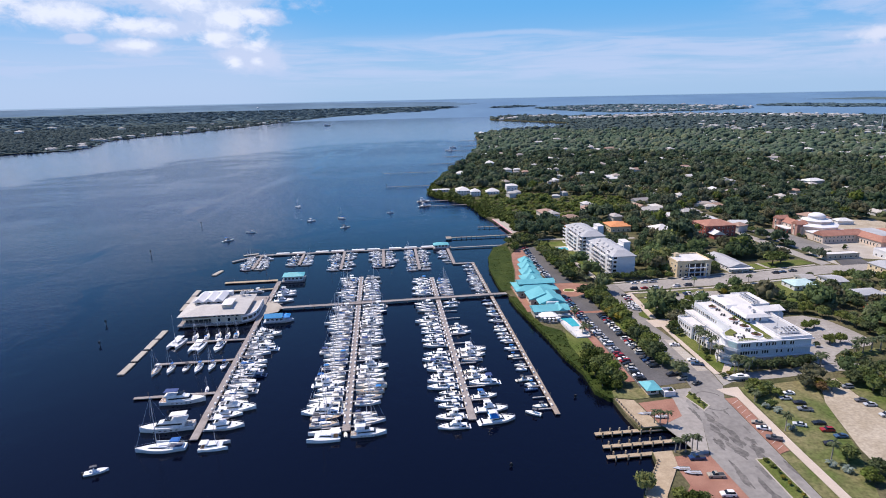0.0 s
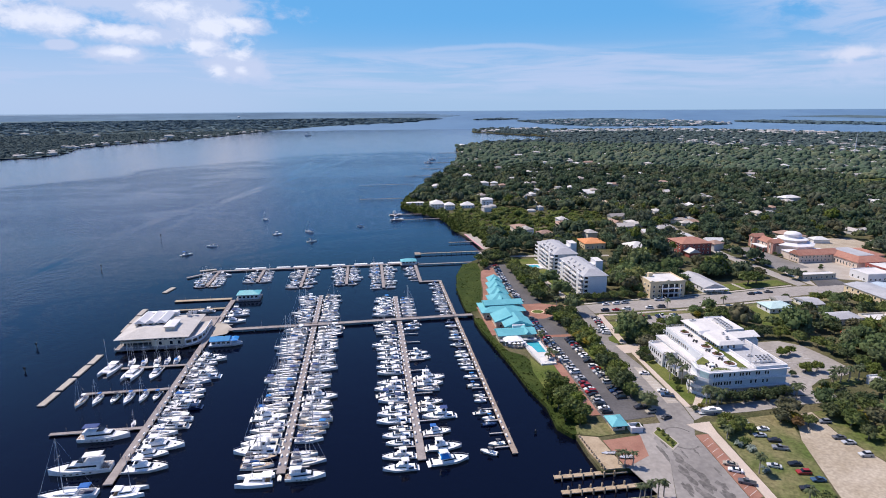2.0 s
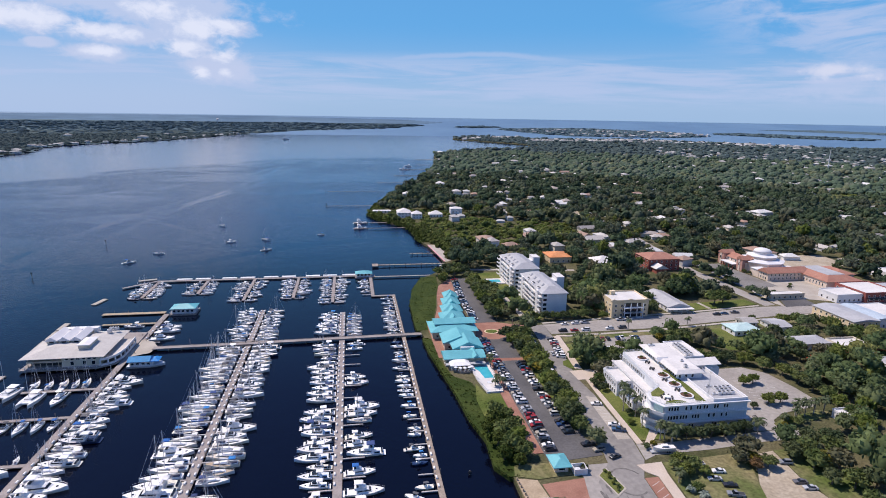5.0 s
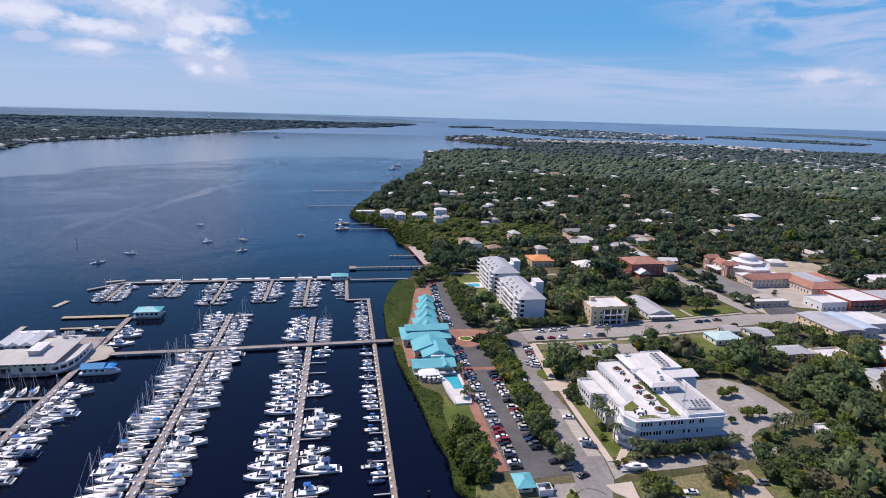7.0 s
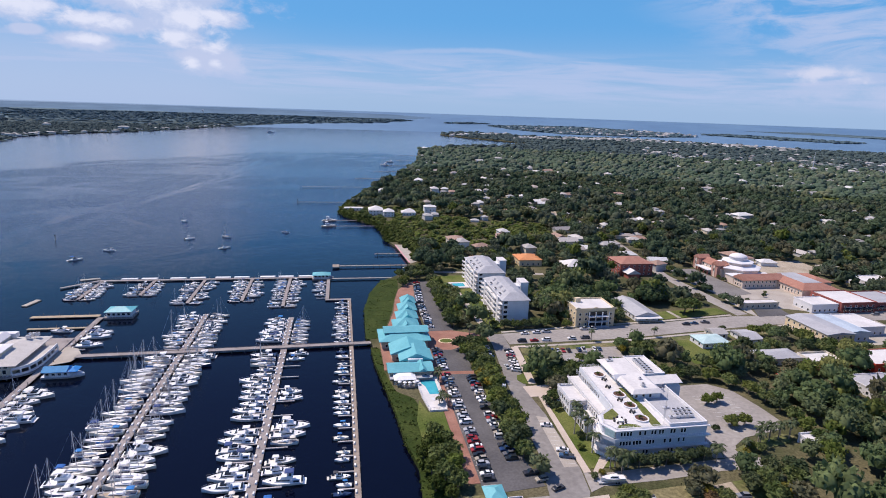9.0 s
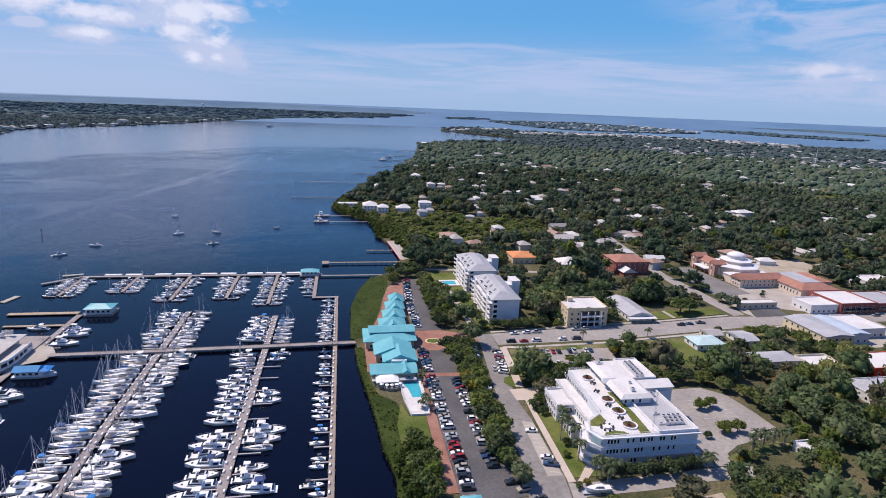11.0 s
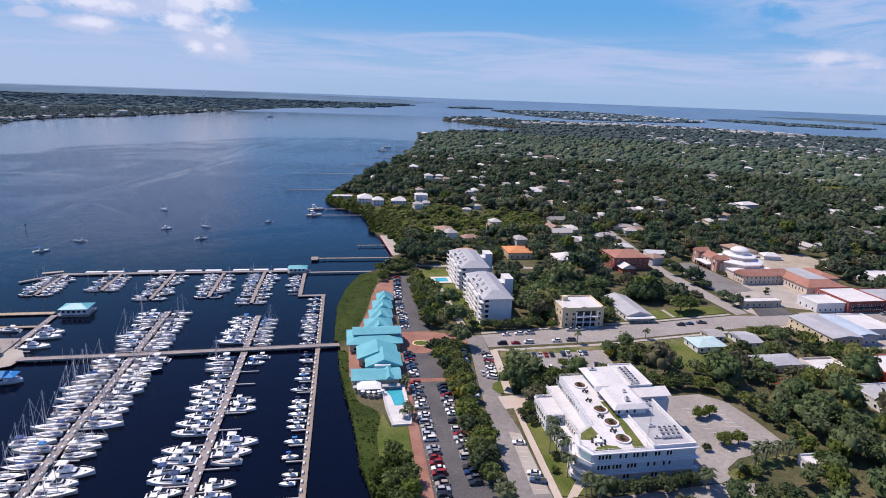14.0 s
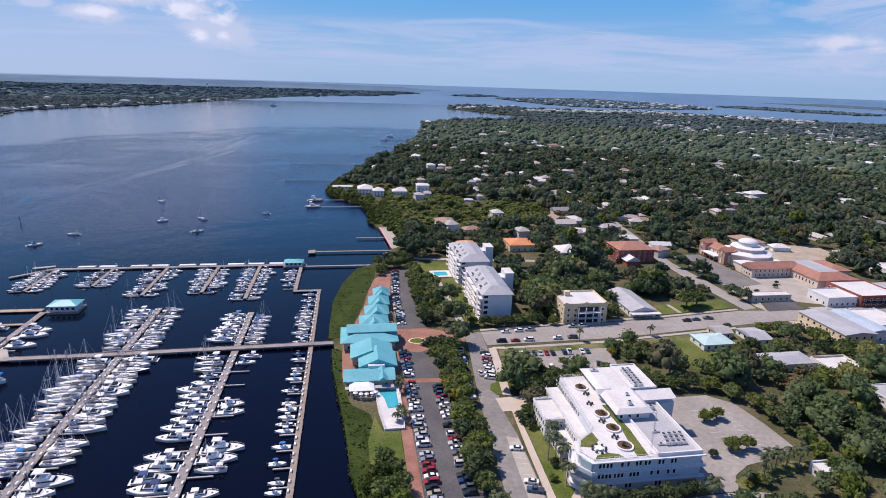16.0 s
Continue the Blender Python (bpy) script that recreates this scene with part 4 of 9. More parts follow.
slab("lawn_median", [(57.6, -108), (64, -108), (68, -60), (73, -12), (60, -11), (58.5, -60)], M_GRASS, WZ - 0.03, "planted median between car park and road", "lawn")
slab("lawn_lot", [(81.6, -133.5), (116, -131.5), (108, -150), (96, -180), (82, -205), (74.5, -205), (76.4, -180)], M_DRYGRASS, WZ - 0.05, "patchy grass lot with parked cars", "lawn")
slab("lawn_stall_end", [(67.8, -179), (72.6, -178), (69.9, -215), (64.7, -215)], M_DRYGRASS, WZ, "grass verge", "lawn")
slab("lawn_street", [(88.4, -14.6), (141, -12.4), (143, -17), (98, -19.6), (87.6, -21.6)], M_DRYGRASS, WZ - 0.04, "grass verge", "lawn")
slab("lawn_car_park", [(87.2, -24), (92.5, -24), (89, -45), (84.8, -45)], M_GRASS, WZ - 0.04, "grass strip", "lawn")
slab("lawn_field", [(189, 19), (240, 25.5), (239, 37), (190, 32)], M_GRASS, WZ, "open grass field", "lawn")
slab("lawn_kiosk", [(34, -136.8), (50, -135.5), (50, -131), (40.8, -128), (28, -128), (26.5, -134)], M_DRYGRASS, WZ - 0.01, "patchy lawn beside a kiosk", "lawn")
slab("lawn_far", [(760, 480), (850, 500), (850, 560), (750, 545)], M_GRASS, WZ, "open playing field among the trees", "lawn")
slab("dirt_lot", [(117, -133.5), (127, -132), (124.5, -150), (128, -172), (141, -215), (90, -215), (97, -180), (108, -150), (112.5, -143)], M_DIRT, RZ, "bare sandy lane and lot", "ground")
slab("lawn_lane", [(127.5, -132), (143, -130.5), (147, -150), (140, -166), (128.5, -171), (125, -150)], M_DRYGRASS, RZ - 0.02, "patchy grass under trees beside a sandy lane", "lawn")
slab("lawn_cottage", [(172, -42), (184, -46), (199, -27), (200, -11), (176, -13)], M_GRASS, RZ - 0.03, "sunlit grass beside a cottage", "lawn")
slab("lawn_street_south", [(142, -12.6), (222, -3), (262, 1), (262, -6), (205, -14), (143, -19)], M_DRYGRASS, RZ - 0.04, "grass strip along the street", "lawn")
slab("chapel_yard", [(254.5, 26), (256.5, 19), (262, 33), (284, 32), (298, 26), (318, 38), (350, 48), (350, 58), (318, 60), (318, 76), (286.5, 76), (286.5, 63), (258, 57)], M_CONC, RZ + 0.01, "pale concrete church yard", "pavement")
slab("chapel_car_park", [(258, 57.2), (286.3, 63.2), (286.3, 76), (283.5, 130), (260, 130), (259, 92)], M_MIDROAD, RZ + 0.012, "asphalt car park beside the church", "parking")
slab("store_car_park", [(256.8, 18.5), (281, 19.8), (282.5, 32), (264, 33)], M_ASPHALT, RZ + 0.022, "dark asphalt car park", "parking")
slab("dirt_clearing", [(330, 100), (395, 112), (400, 150), (350, 150)], M_DIRT, RZ + 0.01, "bare sandy clearing", "ground")
slab("dirt_street", band([(222, 470), (262, 400), (240, 330)], 9), M_DIRT, RZ, "pale sandy street between houses", "road")
slab("seawall_walk", [(50.5, 158), (58, 165), (53, 222), (44.5, 224)], M_CONC, WZ, "pale concrete seawall walk", "pavement")
slab("seawall_kerb", band([(50.2, 160), (44.2, 223)], 0.9), M_PINKKERB, WZ + 0.25, "pink painted kerb along the seawall", "kerb")
slab("kerb_island", [(55.2, -137.5), (57.4, -149), (61.8, -145.6), (60, -133.6)], M_CONC, WZ, "concrete kerb of a road island", "kerb")
slab("planting_island", [(55.8, -137.6), (57.7, -148), (61.2, -145.2), (59.5, -134.4)], M_GRASS, WZ + 0.06, "planted road island", "lawn")
slab("kerb_island_lower", [(57.6, -180), (63.0, -180), (61.5, -225), (55, -225)], M_CONC, WZ, "concrete kerb of a road island", "kerb")
slab("planting_island_lower", [(58.1, -180.6), (62.5, -180.6), (61, -224), (55.5, -224)], M_GRASS, WZ + 0.06, "planted road island with shrubs", "lawn")
slab("kerb_roundabout", [(51 + 4.2 * math.cos(a * math.pi / 10), -1.2 + 3.4 * math.sin(a * math.pi / 10)) for a in range(20)], M_CREAM, WZ, "kerb of a planted circle", "kerb")
slab("planting_roundabout", [(51 + 3.4 * math.cos(a * math.pi / 10), -1.2 + 2.6 * math.sin(a * math.pi / 10)) for a in range(20)], M_GRASS, WZ + 0.08, "planted circle in brick paving", "lawn")
slab("car_park_island", [(77.2, -45.5), (80.8, -44), (80, -54.4), (77.6, -54), (75.8, -50)], M_GRASS, WZ + 0.02, "grass island at the end of parking stalls", "lawn")

# tar stains and skid marks in the road
blots = [(57, -156, 3.4, 10), (54.5, -163, 3.2, 9), (58.5, -168, 4.0, 10), (55, -175, 3.6, 9), (61.5, -176, 3.6, 8), (53, -150, 2.0, 7), (63, -170, 3.0, 4), (51, -170, 2.2, 8), (65, -151, 0.8, 5), (60, -152, 0.7, 6), (66, -163, 1.2, 4), (57, -187, 3.0, 9), (48, -188, 2.4, 12), (52, -198, 3.2, 12), (56, -144.8, 1.2, 4), (66.5, -186, 1.6, 6)]
rb = random.Random(5)
for i, (x, y, w, d) in enumerate(blots):
    ph = [rb.uniform(0, 6.28) for _ in range(4)]
    wob = lambda a: 1 + 0.28 * math.sin(2 * a + ph[0]) + 0.22 * math.sin(3 * a + ph[1]) + 0.16 * math.sin(5 * a + ph[2]) + 0.1 * math.sin(9 * a + ph[3])
    pts = [(x + w / 2 * math.cos(a) * wob(a), y + d / 2 * math.sin(a) * wob(a)) for a in (2 * math.pi * k / 36 for k in range(36))]
    slab("road_stain_%d" % (i + 1), pts, M_PATCH, RZ + 0.006, "dark tar stain on the road", "stain", RZ - 0.1)
ring = Shape()
for k in range(26):
    a0, a1 = [math.pi * (0.15 + 1.55 * (k + u) / 26) for u in (0, 1)]
    p = [(64.5 + r * math.cos(a), -142 + 1.25 * r * math.sin(a), RZ + 0.005) for a, r in ((a0, 5.6), (a0, 6.2), (a1, 6.2), (a1, 5.6))]
    ring.add(p, [(0, 1, 2, 3)])
structure("road_skid_ring", ring, M_PATCH, "dark circular tyre mark on the road", "stain")

# the low green shelf that the mangroves grow on
MANG = [(25, -134), (21, -127), (22, -110), (19, -95), (17, -70), (14, -45), (11.5, -25), (10.5, -6), (15, -8), (15.4, -36), (19, -55), (26, -62), (29, -76), (30, -95), (33, -125), (28, -134)]
MANG2 = [(9, 5), (8.5, 16), (9.5, 54), (14.5, 85), (24, 114), (36, 116), (34, 92), (29.5, 70), (26, 47), (19.5, 18), (15, 6)]
for nm, poly in (("ground_marsh_south", MANG), ("ground_marsh_north", MANG2)):
    marsh = Shape()
    marsh.prism(poly, -0.6, 2.02)
    structure(nm, marsh, M_MARSH, "low olive green marsh plants along the bank", "ground")

# ---- docks ----


def dock(name, x0, x1, y0, y1, label, posts, top=0.85, mat=None, thick=0.45, post_top=2.3, group="marina docks"):
    """A walkway with its piles; posts: places along it."""
    ob = thing(name, label, "dock", group)
    s = Shape()
    s.loft([[(x0, y0, top - thick), (x1, y0, top - thick), (x1, y1, top - thick), (x0, y1, top - thick)],
            [(x0, y0, top - 0.05), (x1, y0, top - 0.05), (x1, y1, top - 0.05), (x0, y1, top - 0.05)],
            [(x0 + 0.05, y0 + 0.05, top), (x1 - 0.05, y0 + 0.05, top), (x1 - 0.05, y1 - 0.05, top), (x0 + 0.05, y1 - 0.05, top)]])
    part("deck", s, mat or M_DOCK, ob)
    edge = Shape()
    if y1 - y0 > x1 - x0:
        for x in (x0 - 0.08, x1):
            edge.box(x, x + 0.08, y0, y1, top - 0.3, top - 0.02)
    else:
        for y in (y0 - 0.08, y1):
            edge.box(x0, x1, y, y + 0.08, top - 0.3, top - 0.02)
    part("rubbing_strip", edge, M_TIMBER, ob)
    me = None
    for x, y in posts:
        if me is None:
            me = Shape().tube((0, 0, -1.5), (0, 0, post_top), 0.17, 0.15, 7).mesh("post")
            me.materials.append(M_PILE)
        p = new("post", me)
        p.parent, p.location = ob, (x, y, 0)
    return ob


def along(a, b, step):
    n = max(1, round(abs(b - a) / step))
    return [a + (b - a) * (i + 0.5) / n for i in range(n)]


PIERS = {"a": (-140.2, -139, 54), "b": (-83.0, -141, 55), "c": (-33.6, -140, 45), "d": (0.6, -141, 75)}
for key, (x, y0, y1) in PIERS.items():
    w = 1.5 if key != "d" else 1.0
    dock("floating_dock", x - w, x + w, y0, y1, "long pale concrete floating dock lined with boats" if key != "d" else "long weathered timber floating dock with small boats",
         [(x + sgn * (w + 0.25), y) for y in along(y0 + 4, y1 - 2, 22) for sgn in (-1, 1)], mat=M_DOCK if key != "d" else M_TIMBER)

# the high walkway from the shore across all piers
cross = thing("marina_walkway", "pale concrete walkway on piles crossing the marina", "walkway")
s = Shape()
s.prism(band([(-131, -1.6), (-85, -0.9), (17, 2.0)], 3.6), 1.05, 1.45)
part("deck", s, M_DOCK, cross)
s = Shape()
for off in (-1.75, 1.75):
    s.prism(band([(-128, -1.55 + off), (-85, -0.9 + off), (16, 2.0 + off)], 0.12), 1.45, 1.62)
part("kerb_rail", s, M_TIMBER, cross)
pm = Shape().tube((0, 0, -1.5), (0, 0, 1.1), 0.22, 0.22, 7).mesh("pile")
pm.materials.append(M_PILE)
for x in along(-126, 14, 6.5):
    for off in (-1.6, 1.6):
        p = new("pile", pm)
        p.parent, p.location = cross, (x, -0.9 + (x + 85) * 0.0285 + off, 0)
for i, x in enumerate(along(-124, 10, 24)):
    lp = thing("walkway_lamp", "slim lamp post on the marina walkway", "lamp post", "walkway lamps", pose(x, 0.75 + (x + 85) * 0.0285, 0))
    part("pole", Shape().tube((0, 0, 1.4), (0, 0, 5.2), 0.06, 0.045, 6), M_ALU, lp)
    part("lamp_head", Shape().cbox(0, 0, 5.2, 0.5, 0.25, 0.14, 0.04), M_DARKTRIM, lp)

s = Shape()
s.prism([(-141.8, -12), (-131, -7), (-129.5, 1.2), (-134, 9), (-141.8, 12)], 0.75, 1.05)
solid("dock_plaza", s, M_CONC, "pale concrete platform where the walkways meet", "dock")

dock("fixed_dock", -168, -10, 125.8, 128.6, "long concrete breakwater dock closing the marina basin", [(x, 129.2) for x in along(-166, -12, 16)], top=1.0)
dock("fixed_dock", -12, 38, 121.6, 123.6, "narrow concrete walkway from the breakwater to the shore", [(x, y) for x in along(-10, 36, 8) for y in (121.5, 123.7)], top=1.2, post_top=1.3)
s = Shape()
s.prism(band([(-168, 127.5), (-186, 112)], 2.4), 0.5, 1.0)
solid("angled_dock", s, M_DOCK, "short angled end of the breakwater dock", "dock")
NORTH = [(-166, 88), (-132, 94), (-99, 76), (-67, 78), (-40.5, 66)]
for x, y0 in NORTH:
    dock("floating_dock", x - 1.0, x + 1.0, y0, 125.8, "short pale concrete dock between moored boats", [(x + 1.2, y) for y in along(y0, 124, 14)])
dock("floating_dock", -14.6, -12.4, 78, 125.8, "pale concrete dock with boats on one side", [(-12.1, y) for y in along(79, 124, 12)])
dock("floating_dock", -14.6, 1.9, 75.1, 77.6, "short concrete dock link", [])
SIDE = [(-172, -45), (-179, -70), (-176, -103)]
for x0, y in SIDE:
    dock("floating_dock", x0, -141.8, y - 0.9, y + 0.9, "narrow pale concrete side dock", [(x, y + 1.1) for x in along(x0 + 2, -144, 7)])
dock("floating_dock", -178, -141.8, 55.5, 59, "narrow timber side dock", [(x, 59.3) for x in along(-176, -144, 8)], mat=M_WOOD)
dock("floating_dock", -171, -141.8, 37.5, 39.5, "narrow timber side dock", [(x, 39.7) for x in along(-170, -144, 8)], mat=M_WOOD)

# floating breakwater sections
for x, y, w, d, tilt in [(-191.5, -72, 3.2, 12, -4), (-191, -58, 3.2, 12, -3), (-190.4, -44, 3.2, 12, -2), (-189.8, -31, 3.2, 11, -1), (-191, 12, 3.2, 12, 3), (-191.5, 26, 3.2, 12, 2), (-192, 39, 3.2, 11, 0),
                         (-190, 84, 3.4, 12, -14), (-176, 133, 3.0, 12, -72)]:
    fl = thing("breakwater_float", "weathered flat breakwater float on the water", "float", "breakwater floats", pose(x, y, 0, 0, 0, tilt))
    part("pontoon", Shape().cbox(0, 0, -0.4, w, d, 1.0, 0.08), M_CONC, fl)
    part("rubbing_strip", Shape().box(-w / 2 - 0.1, w / 2 + 0.1, -d / 2 - 0.1, d / 2 + 0.1, 0.2, 0.42), M_TIMBER, fl)
for x in (-150, -137, -118, -105, -88, -75, -57, -44, -30):
    fl = thing("breakwater_float", "white flat breakwater float beside the dock", "float", "breakwater floats", pose(x, 131.2, 0))
    part("pontoon", Shape().cbox(0, 0, -0.4, 10.5, 3.0, 1.5, 0.1), M_GEL, fl)
    part("rubbing_strip", Shape().box(-5.35, 5.35, -1.6, 1.6, 0.2, 0.42), M_TIMBER, fl)

# fishing piers and the piers of the houses farther along the shore
for x0, x1, y, w, lab in [(-8, 50, 156, 2.2, "long weathered wooden fishing pier"), (24, 47, 193, 1.6, "short weathered wooden pier"), (-24, 24, 345, 1.8, "wooden pier of a waterfront house"), (-25, 32, 313, 1.6, "wooden pier of a waterfront house"),
                          (-60, 4, 470, 1.6, "wooden pier of a waterfront house"), (-63, 28, 620, 1.6, "long weathered wooden shore pier"), (20, 78, 735, 1.6, "long weathered wooden shore pier"), (60, 115, 860, 1.8, "long weathered wooden shore pier"), (95, 150, 990, 1.8, "long weathered wooden shore pier"), (129, 185, 1110, 2, "long weathered wooden shore pier"), (150, 210, 1280, 2, "long weathered wooden shore pier")]:
    dock("fishing_pier", x0, x1, y - w / 2, y + w / 2, lab, [(x, y + sgn * w / 2) for x in along(x0, x1, 4.5) for sgn in (-1, 1)], top=1.5, mat=M_TIMBER, thick=0.25, post_top=2.3, group="shore piers")
s = Shape()
s.box(-11, -6, 152, 160, 1.3, 1.6)
solid("pier_head", s, M_TIMBER, "wooden platform at the end of the fishing pier", "platform")

# boat ramp docks and boardwalks
square_pile = Shape().cbox(0, 0, -1.5, 0.5, 0.5, 3.7, 0.08).mesh("post")
square_pile.materials.append(M_WOOD)
for x0, x1, y in [(10, 36, -156.6), (10, 37, -164.6), (9, 26, -170.8)]:
    rd = dock("ramp_dock", x0, x1, y - 0.9, y + 0.9, "pale timber boat ramp dock with square piles", [], top=1.0, mat=M_WOOD, group="boat ramp docks")
    for x in along(x0 + 0.6, x1 - 3, 4.0):
        for side in (-1.15, 1.15):
            pl = new("post", square_pile)
            pl.parent, pl.location = rd, (x, y + side, 0)
slab("boat_ramp", [(40, -157.8), (44, -157.8), (44, -169.8), (40, -169.8)], M_CONC, 1.95, "sloping concrete boat ramp", "ramp", -1.0)
slab("boardwalk_upper", [(26.4, -135.5), (33.5, -137.5), (35.5, -156.8), (28.5, -156.8), (26.6, -146)], M_WOOD, 2.3, "wide pale timber boardwalk along the seawall", "boardwalk", 1.2)
slab("boardwalk_lower", [(25.2, -172), (32, -172), (30, -180), (20, -193), (12, -205), (8.5, -204), (13.5, -191.5), (24.3, -177)], M_WOOD, 2.3, "wide pale timber boardwalk along the seawall", "boardwalk", 1.2)

sw = thing("seawall_piles", "row of pale square timber piles along the lower boardwalk", "piles")
for k in range(11):
    u = k / 10
    for (xa, ya), (xb_, yb) in (((24.6, -177), (13.2, -192)), ((26.6, -136.5), (28, -156))):
        pl = new("post", square_pile)
        pl.parent, pl.location = sw, (xa + (xb_ - xa) * u, ya + (yb - ya) * u, 1.0)

# ---- boats ----


def hull_rings(L, B, free, stern=0.85, fine=0.42, n=9, flare=1.0, rise=0.35):
    """Sections of a hull from the transom (y = 0) to the bow (y = L)."""
    rings = []
    for i in range(n):
        t = i / (n - 1)
        y = L * t
        b = B / 2 * (stern + (1 - stern) * min(1, t / 0.4)) * (1 - max(0, (t - 1 + fine) / fine) ** 1.9)
        b = max(b, 0.03)
        top = free * (1 + rise * t * t)
        low = -0.3 + 0.28 * max(0, (t - 0.7) / 0.3) ** 2
        k = 0.82 - 0.25 * max(0, (t - 0.6) / 0.4)
        rings.append([(-b * flare, y, top), (-b * 0.97, y, top * 0.72), (-b * k, y, 0.02), (0, y + 0.02, low), (b * k, y, 0.02), (b * 0.97, y, top * 0.72), (b * flare, y, top)])
    return rings


def hull(L, B, free, **kw):
    return Shape().loft(hull_rings(L, B, free, **kw))


def deck_from(L, B, free, y0, y1, lift=0.02, inset=0.12, **kw):
    """The deck between two stations of the same hull."""
    r = hull_rings(L, B, free, **kw)
    s = Shape()
    pts = [(max(0.02, q[6][0] - inset), q[6][1], q[6][2] + lift) for q in r if y0 * L <= q[6][1] <= y1 * L + 0.01]
    s.v = [(-x, y, z) for x, y, z in pts] + pts
    k = len(pts)
    s.f = [(i, k + i, k + i + 1, i + 1) for i in range(k - 1)]
    return s


def rail(pts, r=0.03, close=False):
    """One bent tube through the points."""
    P = [Vector(p) for p in pts]
    rings = []
    for i, p in enumerate(P):
        w = (P[min(i + 1, len(P) - 1)] - P[max(i - 1, 0)]).normalized()
        u = w.cross(Vector((0.31, 0.23, 0.92))).normalized()
        v = w.cross(u)
        rings.append([p + r * (math.cos(t) * u + math.sin(t) * v) for t in (0.8, 2.37, 3.94, 5.5)])
    return Shape().loft(rings)


def bows(ob, name, xw, ys, z0, z1, r=0.035):
    """Bent tube hoops across the boat that carry a top."""
    for y in ys:
        part(name, rail([(-xw, y, z0), (-xw, y, z1), (xw, y, z1), (xw, y, z0)], r), M_ALU, ob)


def parapet(x0, x1, y0, y1, z0, z1, t=0.3):
    s = Shape()
    o = [(x0, y0), (x1, y0), (x1, y1), (x0, y1)]
    i = [(x0 + t, y0 + t), (x1 - t, y0 + t), (x1 - t, y1 - t), (x0 + t, y1 - t)]
    s.loft([[(x, y, z0) for x, y in o], [(x, y, z1) for x, y in o], [(x, y, z1) for x, y in i], [(x, y, z0) for x, y in i]], False)
    return s


def house_block(w0, w1, y0, y1, z0, z1, rake=0.5, back=0.1, taper=0.85):
    """A cabin: raked windscreen forward, sides leaning in."""
    a = [(-w0 / 2, y0, z0), (w0 / 2, y0, z0), (w1 / 2, y1, z0), (-w1 / 2, y1, z0)]
    b = [(-w0 / 2 * taper, y0 + back, z1), (w0 / 2 * taper, y0 + back, z1), (w1 / 2 * taper, y1 - rake, z1), (-w1 / 2 * taper, y1 - rake, z1)]
    c = [(x * 0.95, y0 + back + 0.06 if i < 2 else y1 - rake - 0.1, z1 + 0.07) for i, (x, y, z) in enumerate(b)]
    return Shape().loft([a, b, c])


def window_band(w0, w1, y0, y1, z0, z1, taper0, taper1, rake0, rake1):
    a = [(-w0 / 2 * taper0, y0, z0), (w0 / 2 * taper0, y0, z0), (w1 / 2 * taper0, y1 - rake0, z0), (-w1 / 2 * taper0, y1 - rake0, z0)]
    b = [(-w0 / 2 * taper1, y0, z1), (w0 / 2 * taper1, y0, z1), (w1 / 2 * taper1, y1 - rake1, z1), (-w1 / 2 * taper1, y1 - rake1, z1)]
    return Shape().loft([a, b])


